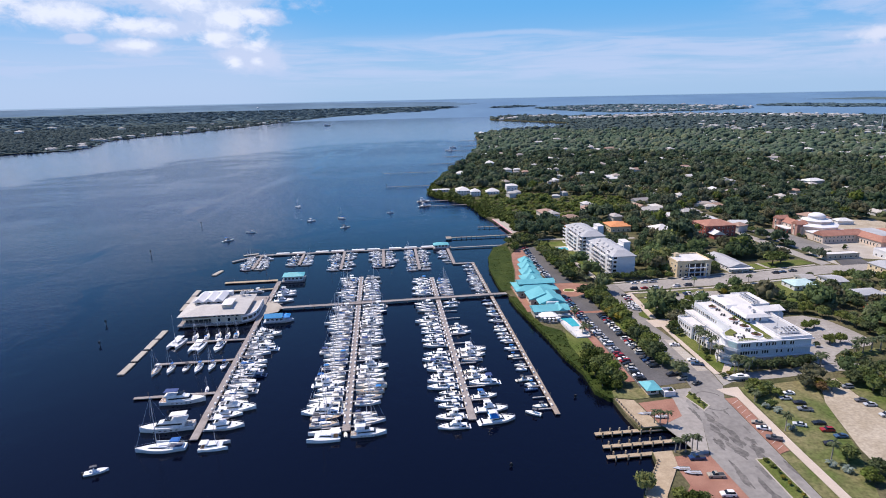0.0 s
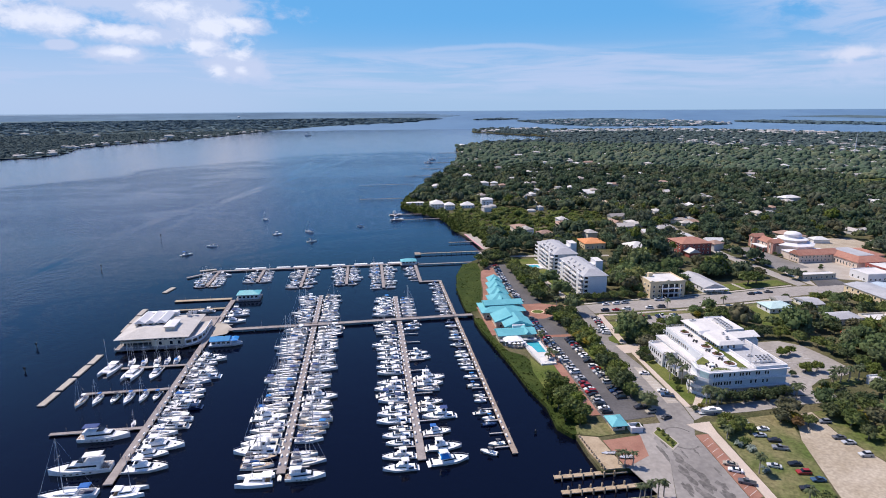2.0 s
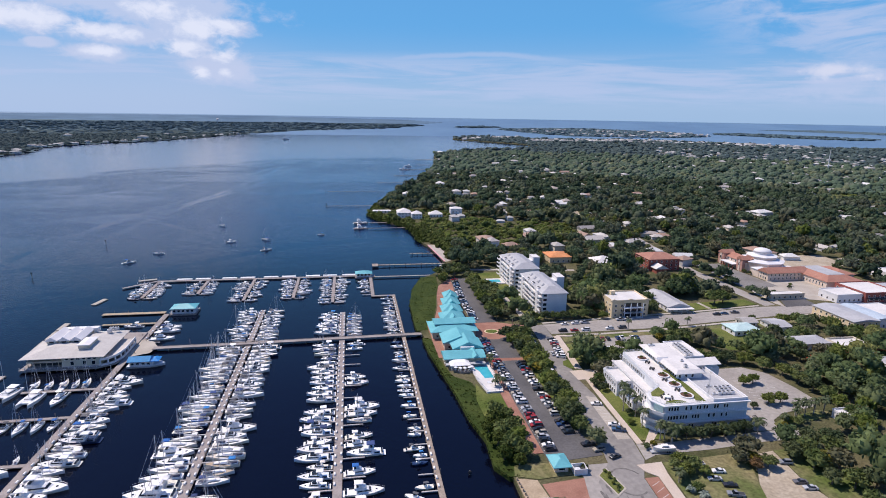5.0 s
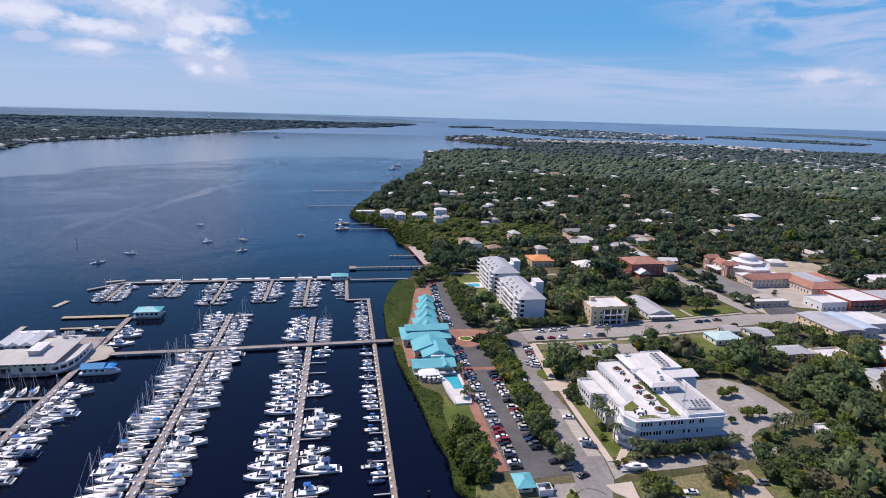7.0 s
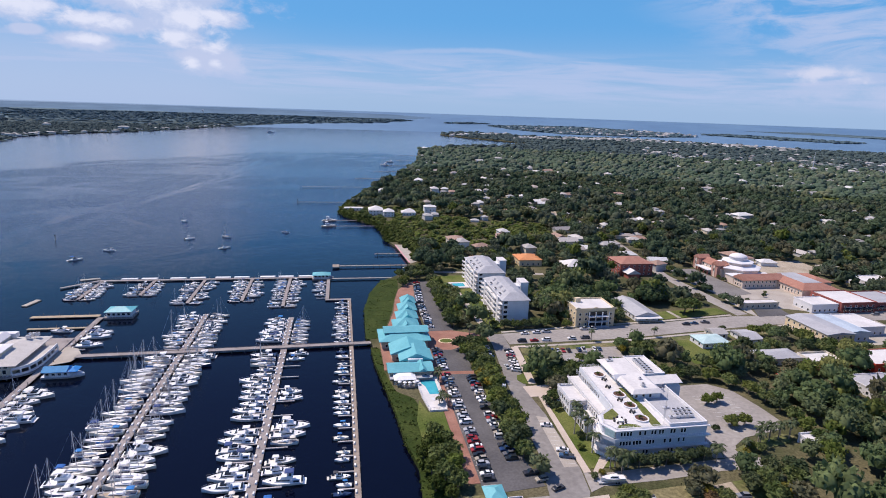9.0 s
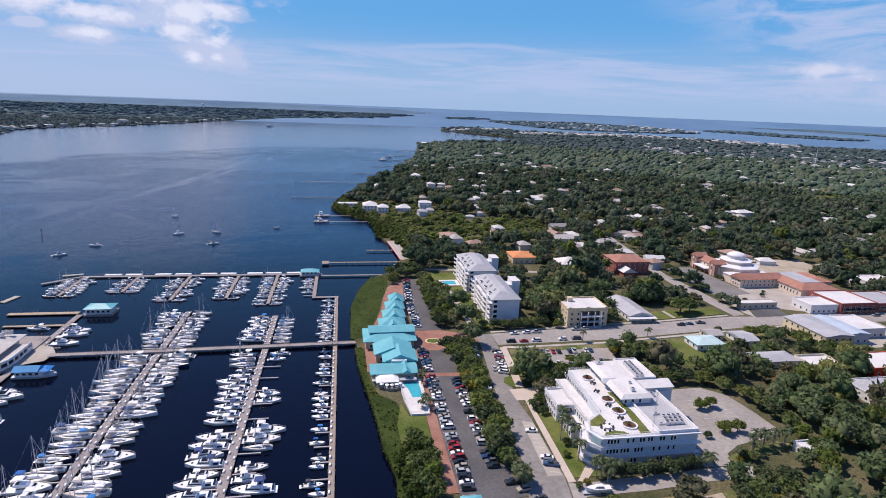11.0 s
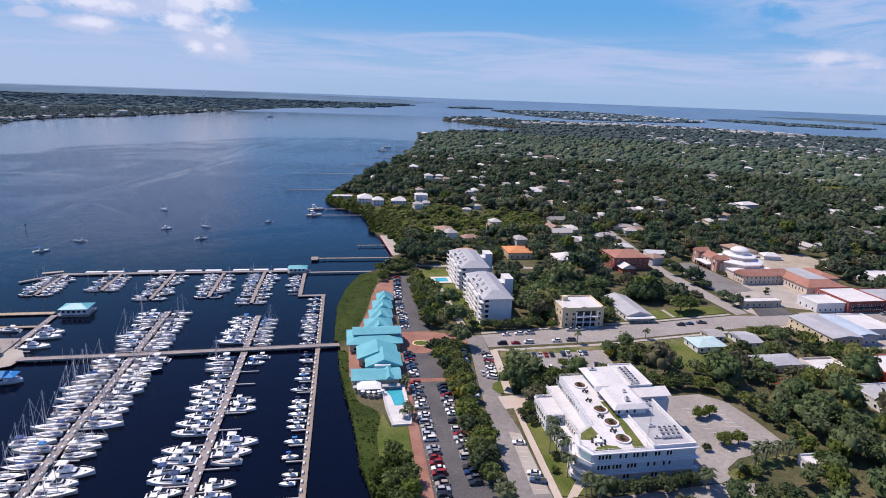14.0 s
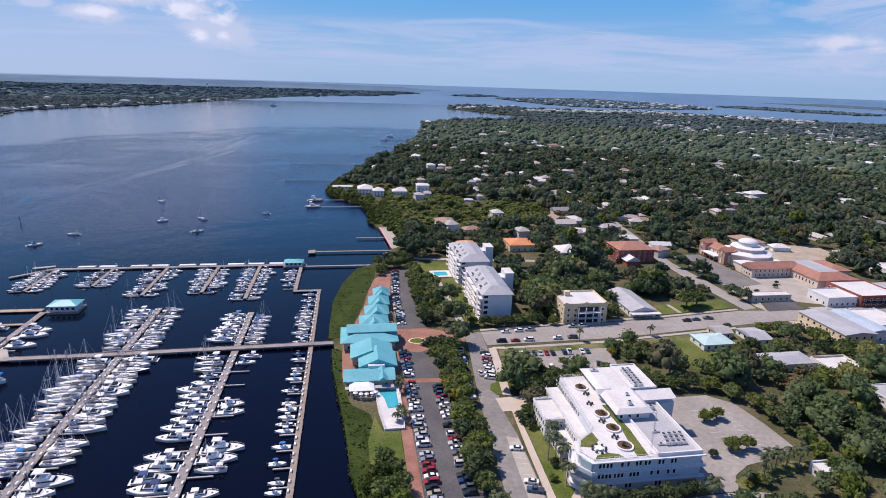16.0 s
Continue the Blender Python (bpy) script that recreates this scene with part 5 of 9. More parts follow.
def motor_boat(L, fly, canvas, label, tint=False):
    B = 0.335 * L if L < 13 else 0.30 * L
    free = 0.7 if L < 10 else 0.92
    ob = thing("motor_boat", label, "boat", "moored boats")
    body = hull(L, B, free)
    if tint:
        part("foredeck", deck_from(L, B, free, 0.5, 1.0), M_GEL, ob)
    else:
        d = deck_from(L, B, free, 0.5, 1.0)
        body.add(d.v, d.f)
    body.cbox(0, -0.45, 0.15, B * 0.8, 0.9, 0.12, 0.03)
    part("hull", body, M_GELTINT if tint else M_GEL, ob, smooth=False)
    part("cockpit_floor", deck_from(L, B, free, 0.0, 0.38, -0.05, 0.3), M_DECKC, ob, "cream cockpit floor")
    h1 = free + 0.95
    y0, y1 = 0.30 * L, 0.72 * L
    part("cabin", house_block(B * 0.74, B * 0.56, y0, y1, free, h1, 1.0 + 0.05 * L), M_GEL, ob)
    glass = window_band(B * 0.755, B * 0.57, y0 + 0.3, y1 + 0.05, free + 0.46, free + 0.78, 0.945, 0.90, 0.55 + 0.02 * L, 0.85 + 0.04 * L)
    glass.cbox(0, 0.80 * L, free * 1.22, 0.55, 0.55, 0.10, 0.02)
    glass.cbox(0, 0.03 * L, free - 0.05, B * 0.66, 0.55, 0.4, 0.05)
    glass.cbox(-B * 0.3, 0.17 * L, free - 0.05, 0.5, 0.14 * L, 0.4, 0.05)
    part("cabin_window", glass, M_GLASS, ob, "dark tinted cabin windows and seats")
    if fly:
        part("flybridge", house_block(B * 0.66, B * 0.5, y0 - 0.05 * L, y1 - 0.17 * L, h1 + 0.06, h1 + 0.75, 0.35, -0.05, 0.95), M_GEL, ob)
        part("flybridge_seat", Shape().cbox(0, y0 + 0.02 * L, h1 + 0.76, B * 0.4, 0.7, 0.35, 0.06), M_DARKTRIM, ob)
        top = h1 + 2.1
    else:
        part("windscreen", window_band(B * 0.6, B * 0.5, y0 + 0.1 * L, y1 - 0.16 * L, h1 + 0.05, h1 + 0.45, 0.8, 0.74, 0.0, 0.3), M_GLASS, ob)
        top = h1 + 1.0
    yc = y0 + (0.02 if fly else -0.02) * L
    if canvas:
        part("bimini", house_block(B * 0.66, B * 0.6, yc - 0.10 * L, yc + 0.13 * L, top, top + 0.12, 0.25, 0.25, 0.9), M_CANVAS, ob, "stretched canvas bimini top")
    else:
        part("hardtop", house_block(B * 0.62, B * 0.52, yc - 0.08 * L, yc + 0.15 * L, top - 0.05, top + 0.08, 0.3, 0.1, 0.95), M_GEL, ob)
    bows(ob, "top_frame", 0.29 * B, (yc + 0.09 * L,), free, top)
    if L < 10.5:
        return ob
    r = [q for q in hull_rings(L, B, free) if q[6][1] > 0.5 * L]
    pts = [(q[0][0] * 0.92, q[0][1], q[0][2] + 0.55) for q in r] + [(q[6][0] * 0.92, q[6][1], q[6][2] + 0.55) for q in r[::-1]]
    part("bow_rail", rail(pts, 0.025), M_ALU, ob)
    return ob


def sail_boat(L, label, mast=True, cover=True, tint=True):
    B = 0.32 * L
    free = 0.9
    ob = thing("sailing_boat", label, "sailboat", "moored boats")
    kw = dict(stern=0.62, fine=0.62)
    part("hull", hull(L, B, free, **kw), M_GELTINT if tint else M_GEL, ob)
    part("deck", deck_from(L, B, free, 0.0, 1.0, 0.02, 0.08, **kw), M_DECKC, ob)
    part("coachroof", house_block(B * 0.60, B * 0.34, 0.34 * L, 0.76 * L, free, free + 0.5, 0.5, 0.1, 0.88), M_GEL, ob)
    part("cabin_window", window_band(B * 0.605, B * 0.37, 0.38 * L, 0.70 * L, free + 0.18, free + 0.36, 0.97, 0.93, 0.0, 0.0), M_GLASS, ob)
    s = Shape()
    s.box(-B * 0.2, B * 0.2, 0.07 * L, 0.32 * L, free - 0.25, free + 0.06)
    part("cockpit", s, M_COCKPITSHADE, ob)
    part("coaming", parapet(-B * 0.28, B * 0.28, 0.05 * L, 0.34 * L, free - 0.02, free + 0.28, 0.12), M_GEL, ob)
    h = L * 1.22
    if mast:
        spar = Shape().tube((0, 0.57 * L, free + 0.4), (0, 0.55 * L, h), 0.10, 0.075, 6)
        spar.tube((-0.10 * L, 0.56 * L, h * 0.68), (0.10 * L, 0.56 * L, h * 0.68), 0.035, 0.035, 4)
        part("mast", spar, M_ALU, ob)
        part("boom", Shape().tube((0, 0.56 * L, free + 1.25), (0, 0.17 * L, free + 1.3), 0.07, 0.06, 6), M_ALU, ob)
        if cover:
            part("sail_cover", Shape().loft([[(-0.16, y, free + 1.3), (0.16, y, free + 1.3), (0.11, y, free + 1.3 + k), (-0.11, y, free + 1.3 + k)] for y, k in ((0.19 * L, 0.2), (0.36 * L, 0.34), (0.55 * L, 0.55))]), M_CANVAS, ob, "furled sail under a canvas cover")
        top = (0, 0.55 * L, h)
        part("forestay", Shape().tube((0, L * 0.98, free + 0.35), top, 0.05, 0.025, 4), M_GEL, ob, "furled headsail on its stay")
        wires = Shape().tube((0, 0.02, free + 0.2), top, 0.018, 0.018, 3)
        for sx in (-1, 1):
            w = rail([(sx * B * 0.46, 0.55 * L, free + 0.1), (sx * 0.10 * L, 0.56 * L, h * 0.72), top], 0.02)
            wires.add(w.v, w.f)
        part("rigging", wires, M_ALU, ob)
    part("bimini", house_block(B * 0.56, B * 0.5, 0.10 * L, 0.30 * L, free + 1.75, free + 1.85, 0.25, 0.25, 0.88), M_CANVAS, ob, "stretched canvas bimini")
    bows(ob, "bimini_frame", 0.24 * B, (0.27 * L,), free, free + 1.78, 0.03)
    r = hull_rings(L, B, free, **kw)
    pts = [(q[0][0] * 0.95, q[0][1], q[0][2] + 0.5) for q in r] + [(q[6][0] * 0.95, q[6][1], q[6][2] + 0.5) for q in r[::-1]]
    part("lifeline", rail(pts, 0.02), M_ALU, ob)
    return ob


def console_boat(L, label):
    B, free = 0.34 * L, 0.75
    ob = thing("console_boat", label, "boat", "moored boats")
    part("hull", hull(L, B, free, stern=0.9), M_GELTINT, ob)
    part("deck", deck_from(L, B, free, 0.0, 1.0, -0.04, 0.22, stern=0.9), M_DECKC, ob)
    part("console", house_block(B * 0.36, B * 0.3, 0.36 * L, 0.56 * L, free - 0.1, free + 0.85, 0.35), M_GEL, ob)
    part("windscreen", window_band(B * 0.34, B * 0.3, 0.45 * L, 0.55 * L, free + 0.86, free + 1.2, 0.95, 0.9, 0.0, 0.15), M_GLASS, ob)
    part("bench", Shape().cbox(0, 0.28 * L, free - 0.1, B * 0.36, 0.6, 0.7, 0.05), M_GEL, ob)
    part("t_top", house_block(B * 0.56, B * 0.5, 0.26 * L, 0.56 * L, free + 1.75, free + 1.85, 0.2, 0.15, 0.93), M_CANVAS, ob, "canvas sun top")
    bows(ob, "top_frame", 0.2 * B, (0.44 * L,), free - 0.1, free + 1.76)
    part("outboard_motor", Shape().cbox(0, -0.3, 0.3, 0.45, 0.6, 0.95, 0.12), M_DARKTRIM, ob)
    return ob


def yacht(L, label):
    B, free = 0.27 * L, 1.7
    ob = thing("motor_yacht", label, "yacht", "moored boats")
    part("hull", hull(L, B, free, rise=0.3), M_GEL, ob)
    part("foredeck", deck_from(L, B, free, 0.3, 1.0, 0.02, 0.15, rise=0.3), M_DECKC, ob)
    part("aft_deck", deck_from(L, B, free, 0.0, 0.26, 0.0, 0.2, rise=0.3), M_TEAK, ob, "teak planked aft deck")
    part("deckhouse", house_block(B * 0.8, B * 0.6, 0.16 * L, 0.74 * L, free, free + 1.7, 2.2, 0.1, 0.9), M_GEL, ob)
    part("saloon_window", window_band(B * 0.81, B * 0.62, 0.2 * L, 0.745 * L, free + 0.75, free + 1.35, 0.96, 0.92, 1.0, 1.75), M_GLASS, ob, "long dark saloon window")
    for k in range(5):
        for sx in (-1, 1):
            part("porthole", Shape().cbox(sx * B * 0.485, (0.3 + 0.1 * k) * L, 0.75, 0.08, 0.7, 0.3), M_GLASS, ob)
    part("flybridge", house_block(B * 0.74, B * 0.5, 0.12 * L, 0.56 * L, free + 1.75, free + 2.55, 0.9, 0.0, 0.96), M_GEL, ob)
    part("flybridge_screen", window_band(B * 0.7, B * 0.5, 0.4 * L, 0.56 * L, free + 2.55, free + 2.95, 0.93, 0.88, 0.8, 1.1), M_GLASS, ob)
    part("bimini", house_block(B * 0.7, B * 0.6, 0.12 * L, 0.42 * L, free + 4.3, free + 4.42, 0.3, 0.3, 0.92), M_CANVAS, ob, "canvas flybridge awning")
    bows(ob, "awning_frame", 0.32 * B, (0.15 * L, 0.28 * L, 0.4 * L), free + 1.7, free + 4.32, 0.04)
    r = [q for q in hull_rings(L, B, free, rise=0.3) if q[6][1] > 0.25 * L]
    pts = [(q[0][0] * 0.94, q[0][1], q[0][2] + 0.7) for q in r] + [(q[6][0] * 0.94, q[6][1], q[6][2] + 0.7) for q in r[::-1]]
    part("rail", rail(pts, 0.025), M_ALU, ob)
    return ob


def catamaran(L, label):
    B = 0.52 * L
    ob = thing("catamaran", label, "boat", "moored boats")
    for sx in (-1, 1):
        h = hull(L, 0.17 * L, 1.25, stern=0.8, fine=0.5).moved(Matrix.Translation((sx * B * 0.36, 0, 0)))
        part("hull", h, M_GEL, ob)
    part("bridge_deck", Shape().cbox(0, 0.42 * L, 0.75, B * 0.9, 0.72 * L, 0.62, 0.12), M_GEL, ob)
    part("saloon", house_block(B * 0.72, B * 0.5, 0.22 * L, 0.68 * L, 1.35, 2.35, 1.3, 0.1, 0.88), M_GEL, ob)
    part("saloon_window", window_band(B * 0.73, B * 0.52, 0.26 * L, 0.685 * L, 1.75, 2.1, 0.95, 0.91, 0.65, 1.0), M_GLASS, ob)
    part("hardtop", house_block(B * 0.62, B * 0.56, 0.02 * L, 0.3 * L, 2.9, 3.0, 0.2, 0.2, 0.95), M_GEL, ob)
    part("cockpit_floor", Shape().box(-B * 0.36, B * 0.36, 0.07 * L, 0.2 * L, 1.37, 1.4), M_TEAK, ob)
    part("mast", Shape().tube((0, 0.55 * L, 2.3), (0, 0.54 * L, 1.35 * L), 0.12, 0.08, 6), M_ALU, ob)
    bows(ob, "top_frame", 0.28 * B, (0.04 * L, 0.28 * L), 1.3, 2.95, 0.04)
    return ob


def canoe_tender(label):
    ob = thing("dinghy", label, "dinghy", "moored boats")
    part("hull", hull(3.6, 1.6, 0.5, stern=0.9), M_GELTINT, ob)
    part("thwart", Shape().box(-0.65, 0.65, 1.3, 1.6, 0.42, 0.5), M_TEAK, ob)
    part("outboard_motor", Shape().cbox(0, -0.15, 0.2, 0.3, 0.35, 0.6, 0.06), M_DARKTRIM, ob)
    return ob


MAKERS = {
    "cruiser": lambda: motor_boat(10, False, 1, "white motor cruiser with a canvas cockpit top, moored"),
    "express": lambda: motor_boat(11, False, 0, "white express motor cruiser with a hardtop, moored", True),
    "fly": lambda: motor_boat(12, True, 1, "white flybridge motor boat with canvas top, moored"),
    "sport": lambda: motor_boat(12.5, True, 0, "white sport fishing boat with a flybridge hardtop, moored"),
    "small": lambda: motor_boat(8, False, 1, "small white cabin boat with canvas cover, moored", True),
    "sloop": lambda: sail_boat(10, "white sailing boat with furled covered sail, moored"),
    "ketch": lambda: sail_boat(12, "large pale sailing boat with tall mast, moored"),
    "bare": lambda: sail_boat(9, "small sailing boat with canvas bimini, moored", True, False, False),
    "console": lambda: console_boat(7, "small white open boat with a sun top, moored"),
    "skiff": lambda: console_boat(5.6, "small pale open skiff, moored"),
    "yacht": lambda: yacht(19, "large white motor yacht with a flybridge, moored"),
    "cat": lambda: catamaran(12.5, "wide white catamaran, moored"),
    "dinghy": lambda: canoe_tender("small pale dinghy with an outboard motor"),
}
MADE = {}
rnd = random.Random(11)


def boat(kind, x, y, turn, size=1.0, label=""):
    """A boat whose stern lies at x, y; turn: degrees from +y to the left."""
    m = pose(x, y, 0, 0, 0, turn) @ Matrix.Scale(size, 4)
    if kind not in MADE:
        MADE[kind] = MAKERS[kind]()
        MADE[kind].matrix_basis = m
        ob = MADE[kind]
    else:
        proto = MADE[kind]
        keep = proto.matrix_basis.copy()
        proto.matrix_basis = Matrix.Identity(4)
        ob = copy_thing(proto, m)
        proto.matrix_basis = keep
    if label:
        ob["label"] = label
    return ob


finger_mesh, box_mesh = Shape(), Shape()
finger_mesh.cbox(0, 0, 0.4, 0.62, 9.5, 0.3, 0.04)
finger_mesh = finger_mesh.mesh("finger")
finger_mesh.materials.append(M_FINGER)
box_mesh.cbox(0, 0, 0, 0.65, 1.5, 0.6, 0.12)
box_mesh = box_mesh.mesh("dock_box")
box_mesh.materials.append(M_GEL)


def finger(x, y, side, length=9.5):
    ob = tagged(new("finger_dock", finger_mesh), "narrow concrete finger dock between two slips", "dock", "finger docks")
    ob.matrix_basis = pose(x + side * (length / 2), y, 0, 0, 0, 90) @ Matrix.Diagonal((1, length / 9.5, 1, 1))


def dock_box(x, y, turn=0.0):
    ob = tagged(new("dock_box", box_mesh), "white fibreglass dock box on the dock edge", "storage box", "dock boxes")
    ob.matrix_basis = pose(x, y, 0.85, 0, 0, turn)


def slips(x, half, side, ys, kinds, fill=0.95, smin=0.85, smax=1.12, flip=0.12, fingers=True, boxes=True, flen=8.0):
    for i, y in enumerate(ys):
        if fingers and i % 2 == 0 and i + 1 < len(ys):
            finger(x + side * half, (ys[i] + (ys[i - 1] if i else 2 * ys[0] - ys[1])) / 2, side, flen)
        if boxes:
            dock_box(x + side * (half - 0.45), y + rnd.uniform(-0.5, 0.5))
        if rnd.random() > fill:
            continue
        kind = rnd.choice(kinds)
        size = rnd.uniform(smin, smax)
        L = {"cruiser": 10, "express": 11, "fly": 12, "sport": 12.5, "small": 8, "sloop": 10, "ketch": 12, "bare": 9, "console": 7, "skiff": 5.6, "cat": 12.5}[kind] * size
        gap = half + rnd.uniform(0.8, 1.6)
        if rnd.random() < flip:
            boat(kind, x + side * (gap + L), y + rnd.uniform(-0.3, 0.3), 90 * side, size)
        else:
            boat(kind, x + side * gap, y + rnd.uniform(-0.3, 0.3), -90 * side + rnd.uniform(-2, 2), size)


MIX_B = ["sloop", "sloop", "ketch", "express", "ketch", "bare", "fly", "sloop", "bare"]
MIX_C = ["express", "cruiser", "fly", "sport", "express", "sloop", "small", "cruiser"]
xb, xc, xd, xa = (PIERS[k][0] for k in "bcda")
slips(xb, 1.5, -1, along(-138, -4, 4.75), MIX_B, 0.95, 0.98, 1.36, 0.25)
slips(xb, 1.5, 1, along(-138, -4, 4.75), MIX_B, 0.95, 0.98, 1.36, 0.25)
slips(xb, 1.5, -1, along(4, 54, 4.9), ["sloop", "sloop", "express", "bare", "ketch"])
slips(xb, 1.5, 1, along(4, 54, 4.9), ["sloop", "bare", "ketch", "sloop", "cruiser"])
slips(xc, 1.5, -1, along(-131, -5, 5.4), MIX_C, 0.86, 0.9, 1.25, 0.2)
slips(xc, 1.5, 1, along(-125, -4, 5.7), MIX_C, 0.66, 0.75, 1.15, 0.2)
slips(xc, 1.5, -1, along(4, 44, 5.2), ["fly", "cruiser", "express", "sloop", "sport"], 0.95)
slips(xc, 1.5, 1, along(4, 40, 5.4), ["sloop", "bare", "sloop", "cruiser"], 0.9, 0.8, 1.0)
slips(xd, 1.0, -1, along(-136, -5, 4.7), ["console", "small", "skiff", "console"], 0.74, 0.8, 1.05, 0.3, True, True, 5.6)
slips(xd, 1.0, -1, along(4, 72, 5.0), ["small", "console", "bare", "small"], 0.95, 0.8, 1.0, flen=7)
slips(xa, 1.5, 1, along(-125, -33, 4.9), ["express", "cruiser", "sloop", "ketch", "sport", "fly", "sloop"], 1.0, 0.85, 1.35, 0.3)
slips(xa, 1.5, 1, [14, 25, 31], ["fly", "sport", "express"], 1.0, 1.0, 1.15)
slips(-13.5, 1.1, -1, along(80, 118, 4.6), ["small", "console", "cruiser"], 0.95, 0.75, 0.95, flen=6, boxes=False)
for x, y0 in NORTH:
    for side in (-1, 1):
        slips(x, 1.0, side, along(y0 - 1, 122, 4.5), ["small", "cruiser", "bare", "small", "console", "express"], 0.95, 0.75, 0.95, flen=6.5, boxes=False)
# ends of the long docks
boat("cat", xb - 1.9, -143.8, 90, 1.0)
boat("yacht", xb + 1.9, -143.8, -90, 0.72)
boat("dinghy", xb, -144.5, 5, 0.9, "small orange and white dinghy at the dock end")
boat("fly", xc - 2.2, -143.6, 90, 1.0)
boat("sport", xc - 2.4, -136.5, 90, 0.95)
boat("sport", xc + 2.6, -142.2, -84, 1.15, "large white boat with a bright blue canvas top, moored")
part("canopy", Shape().hip(-2.1, 2.1, 3.6, 7.0, 2.9, 4.0, 0.15, 0.9).moved(pose(xc + 2.6, -142.2, 0, 0, 0, -84)), M_BLUETARP, tagged(new("boat_awning"), "bright blue boat awning over a cockpit", "awning"))
boat("sport", xc + 2.4, -133, -90, 1.05)
boat("console", xd - 6.5, -140, 60, 0.95)
# west side of the first dock: side docks, yachts
for i, x in enumerate((-169, -163, -157, -152, -147.5)):
    boat("bare" if i % 2 else "sloop", x, -44 + 1.2, 4, 0.92)
boat("cat", -164, -46.5, 176, 1.0)
boat("sport", -153, -46.5, 176, 1.0)
boat("cat", -176, -40, 172, 1.0)
for i, x in enumerate((-176, -169.5, -162.5, -156.5, -150.5, -145)):
    boat(("sloop", "bare", "small")[i % 3], x, -72, 178, 1.0)
boat("bare", -146, -101.5, 10, 0.6)
boat("yacht", -163, -108, -90, 0.98)
boat("yacht", -142.8, -128.5, 93, 1.08, "long white motor yacht moored by its stern")
boat("ketch", -141.5, -143, 91, 1.5, "long white two-masted sailing yacht")
boat("cat", -136.5, -144, -90, 0.85)
boat("sport", -138.2, -131, -90, 1.2)
boat("cruiser", -148, 35, 90, 1.0)
# boats riding at anchor and under way
for kind, x, y, turn, size in [("bare", -163, 342, 60, 0.9), ("console", -145, 259, -70, 1.2), ("small", -108, 222, -70, 1.15), ("sloop", -106, 265, 60, 1.0), ("small", -55, 287, 80, 0.9), ("cruiser", -190, 218, 90, 0.9), ("small", -212, 186, -60, 1.2),
                               ("console", -172, -155, -75, 1.1), ("fly", -24, 318, -80, 1.2), ("sport", -24, 349, -85, 1.2), ("express", 118, 1075, 60, 1.6), ("fly", 100, 995, 60, 1.6), ("yacht", -330, 2450, -85, 1.6)]:
    boat(kind, x, y, turn, size)

# ---- buildings ----
GZ = 1.9
WIN = {}


def window(parent, x, y, z, w, h, face="S", frame_mat=None, whole=False):
    """A window with frame and pane on a wall; x, y, z: middle of its sill; face: the way it looks."""
    key = (round(w, 2), round(h, 2), frame_mat)
    if key not in WIN:
        f = Shape()
        t = 0.09
        outer = [(-w / 2 - t, 0, -t), (w / 2 + t, 0, -t), (w / 2 + t, 0, h + t), (-w / 2 - t, 0, h + t)]
        inner = [(-w / 2, 0, 0), (w / 2, 0, 0), (w / 2, 0, h), (-w / 2, 0, h)]
        for q in (outer, inner):
            f.v += [(a, -0.10, c) for a, _, c in q]
        for q in (outer, inner):
            f.v += [(a, 0.02, c) for a, _, c in q]
        f.f = [(i, (i + 1) % 4, 4 + (i + 1) % 4, 4 + i) for i in range(4)] + [(8 + i, 8 + (i + 1) % 4, (i + 1) % 4, i) for i in range(4)] + [(4 + i, 4 + (i + 1) % 4, 12 + (i + 1) % 4, 12 + i) for i in range(4)]
        fm = f.mesh("window")
        fm.materials.append(frame_mat or M_GEL)
        p = Shape()
        p.box(-w / 2, w / 2, -0.035, 0.02, 0, h)
        pmesh = p.mesh("pane")
        pmesh.materials.append(M_GLASS)
        WIN[key] = (fm, pmesh)
    fm, pmesh = WIN[key]
    if whole:
        if (key, 1) not in WIN:
            f = Shape()
            f.add([tuple(v.co) for v in fm.vertices], [tuple(p.vertices) for p in fm.polygons])
            k = len(f.f)
            f.add([tuple(v.co) for v in pmesh.vertices], [tuple(p.vertices) for p in pmesh.polygons])
            me = f.mesh("window")
            me.materials.append(fm.materials[0])
            me.materials.append(M_GLASS)
            for i, p in enumerate(me.polygons):
                p.material_index = int(i >= k)
            WIN[(key, 1)] = me
        fm = WIN[(key, 1)]
    ob = new("window", fm)
    ob.parent = parent
    ob.matrix_basis = pose(x, y, z, 0, 0, {"S": 0, "E": 90, "N": 180, "W": -90}[face])
    if not whole:
        pn = new("pane", pmesh)
        pn.parent = ob
    return ob


def handrail(parent, pts, z, h=1.05, name="railing", mat=None):
    """A railing of top rail, mid rail and posts, one part each run."""
    s = Shape()
    for (xa, ya), (xb_, yb) in zip(pts, pts[1:]):
        for k in (h, h * 0.5):
            s.tube((xa, ya, z + k), (xb_, yb, z + k), 0.045, 0.045, 4)
        n = max(1, int(math.hypot(xb_ - xa, yb - ya) / 1.5))
        for i in range(n + 1):
            u = i / n
            s.tube((xa + (xb_ - xa) * u, ya + (yb - ya) * u, z), (xa + (xb_ - xa) * u, ya + (yb - ya) * u, z + h), 0.04, 0.04, 4)
    return part(name, s, mat or M_GEL, parent)


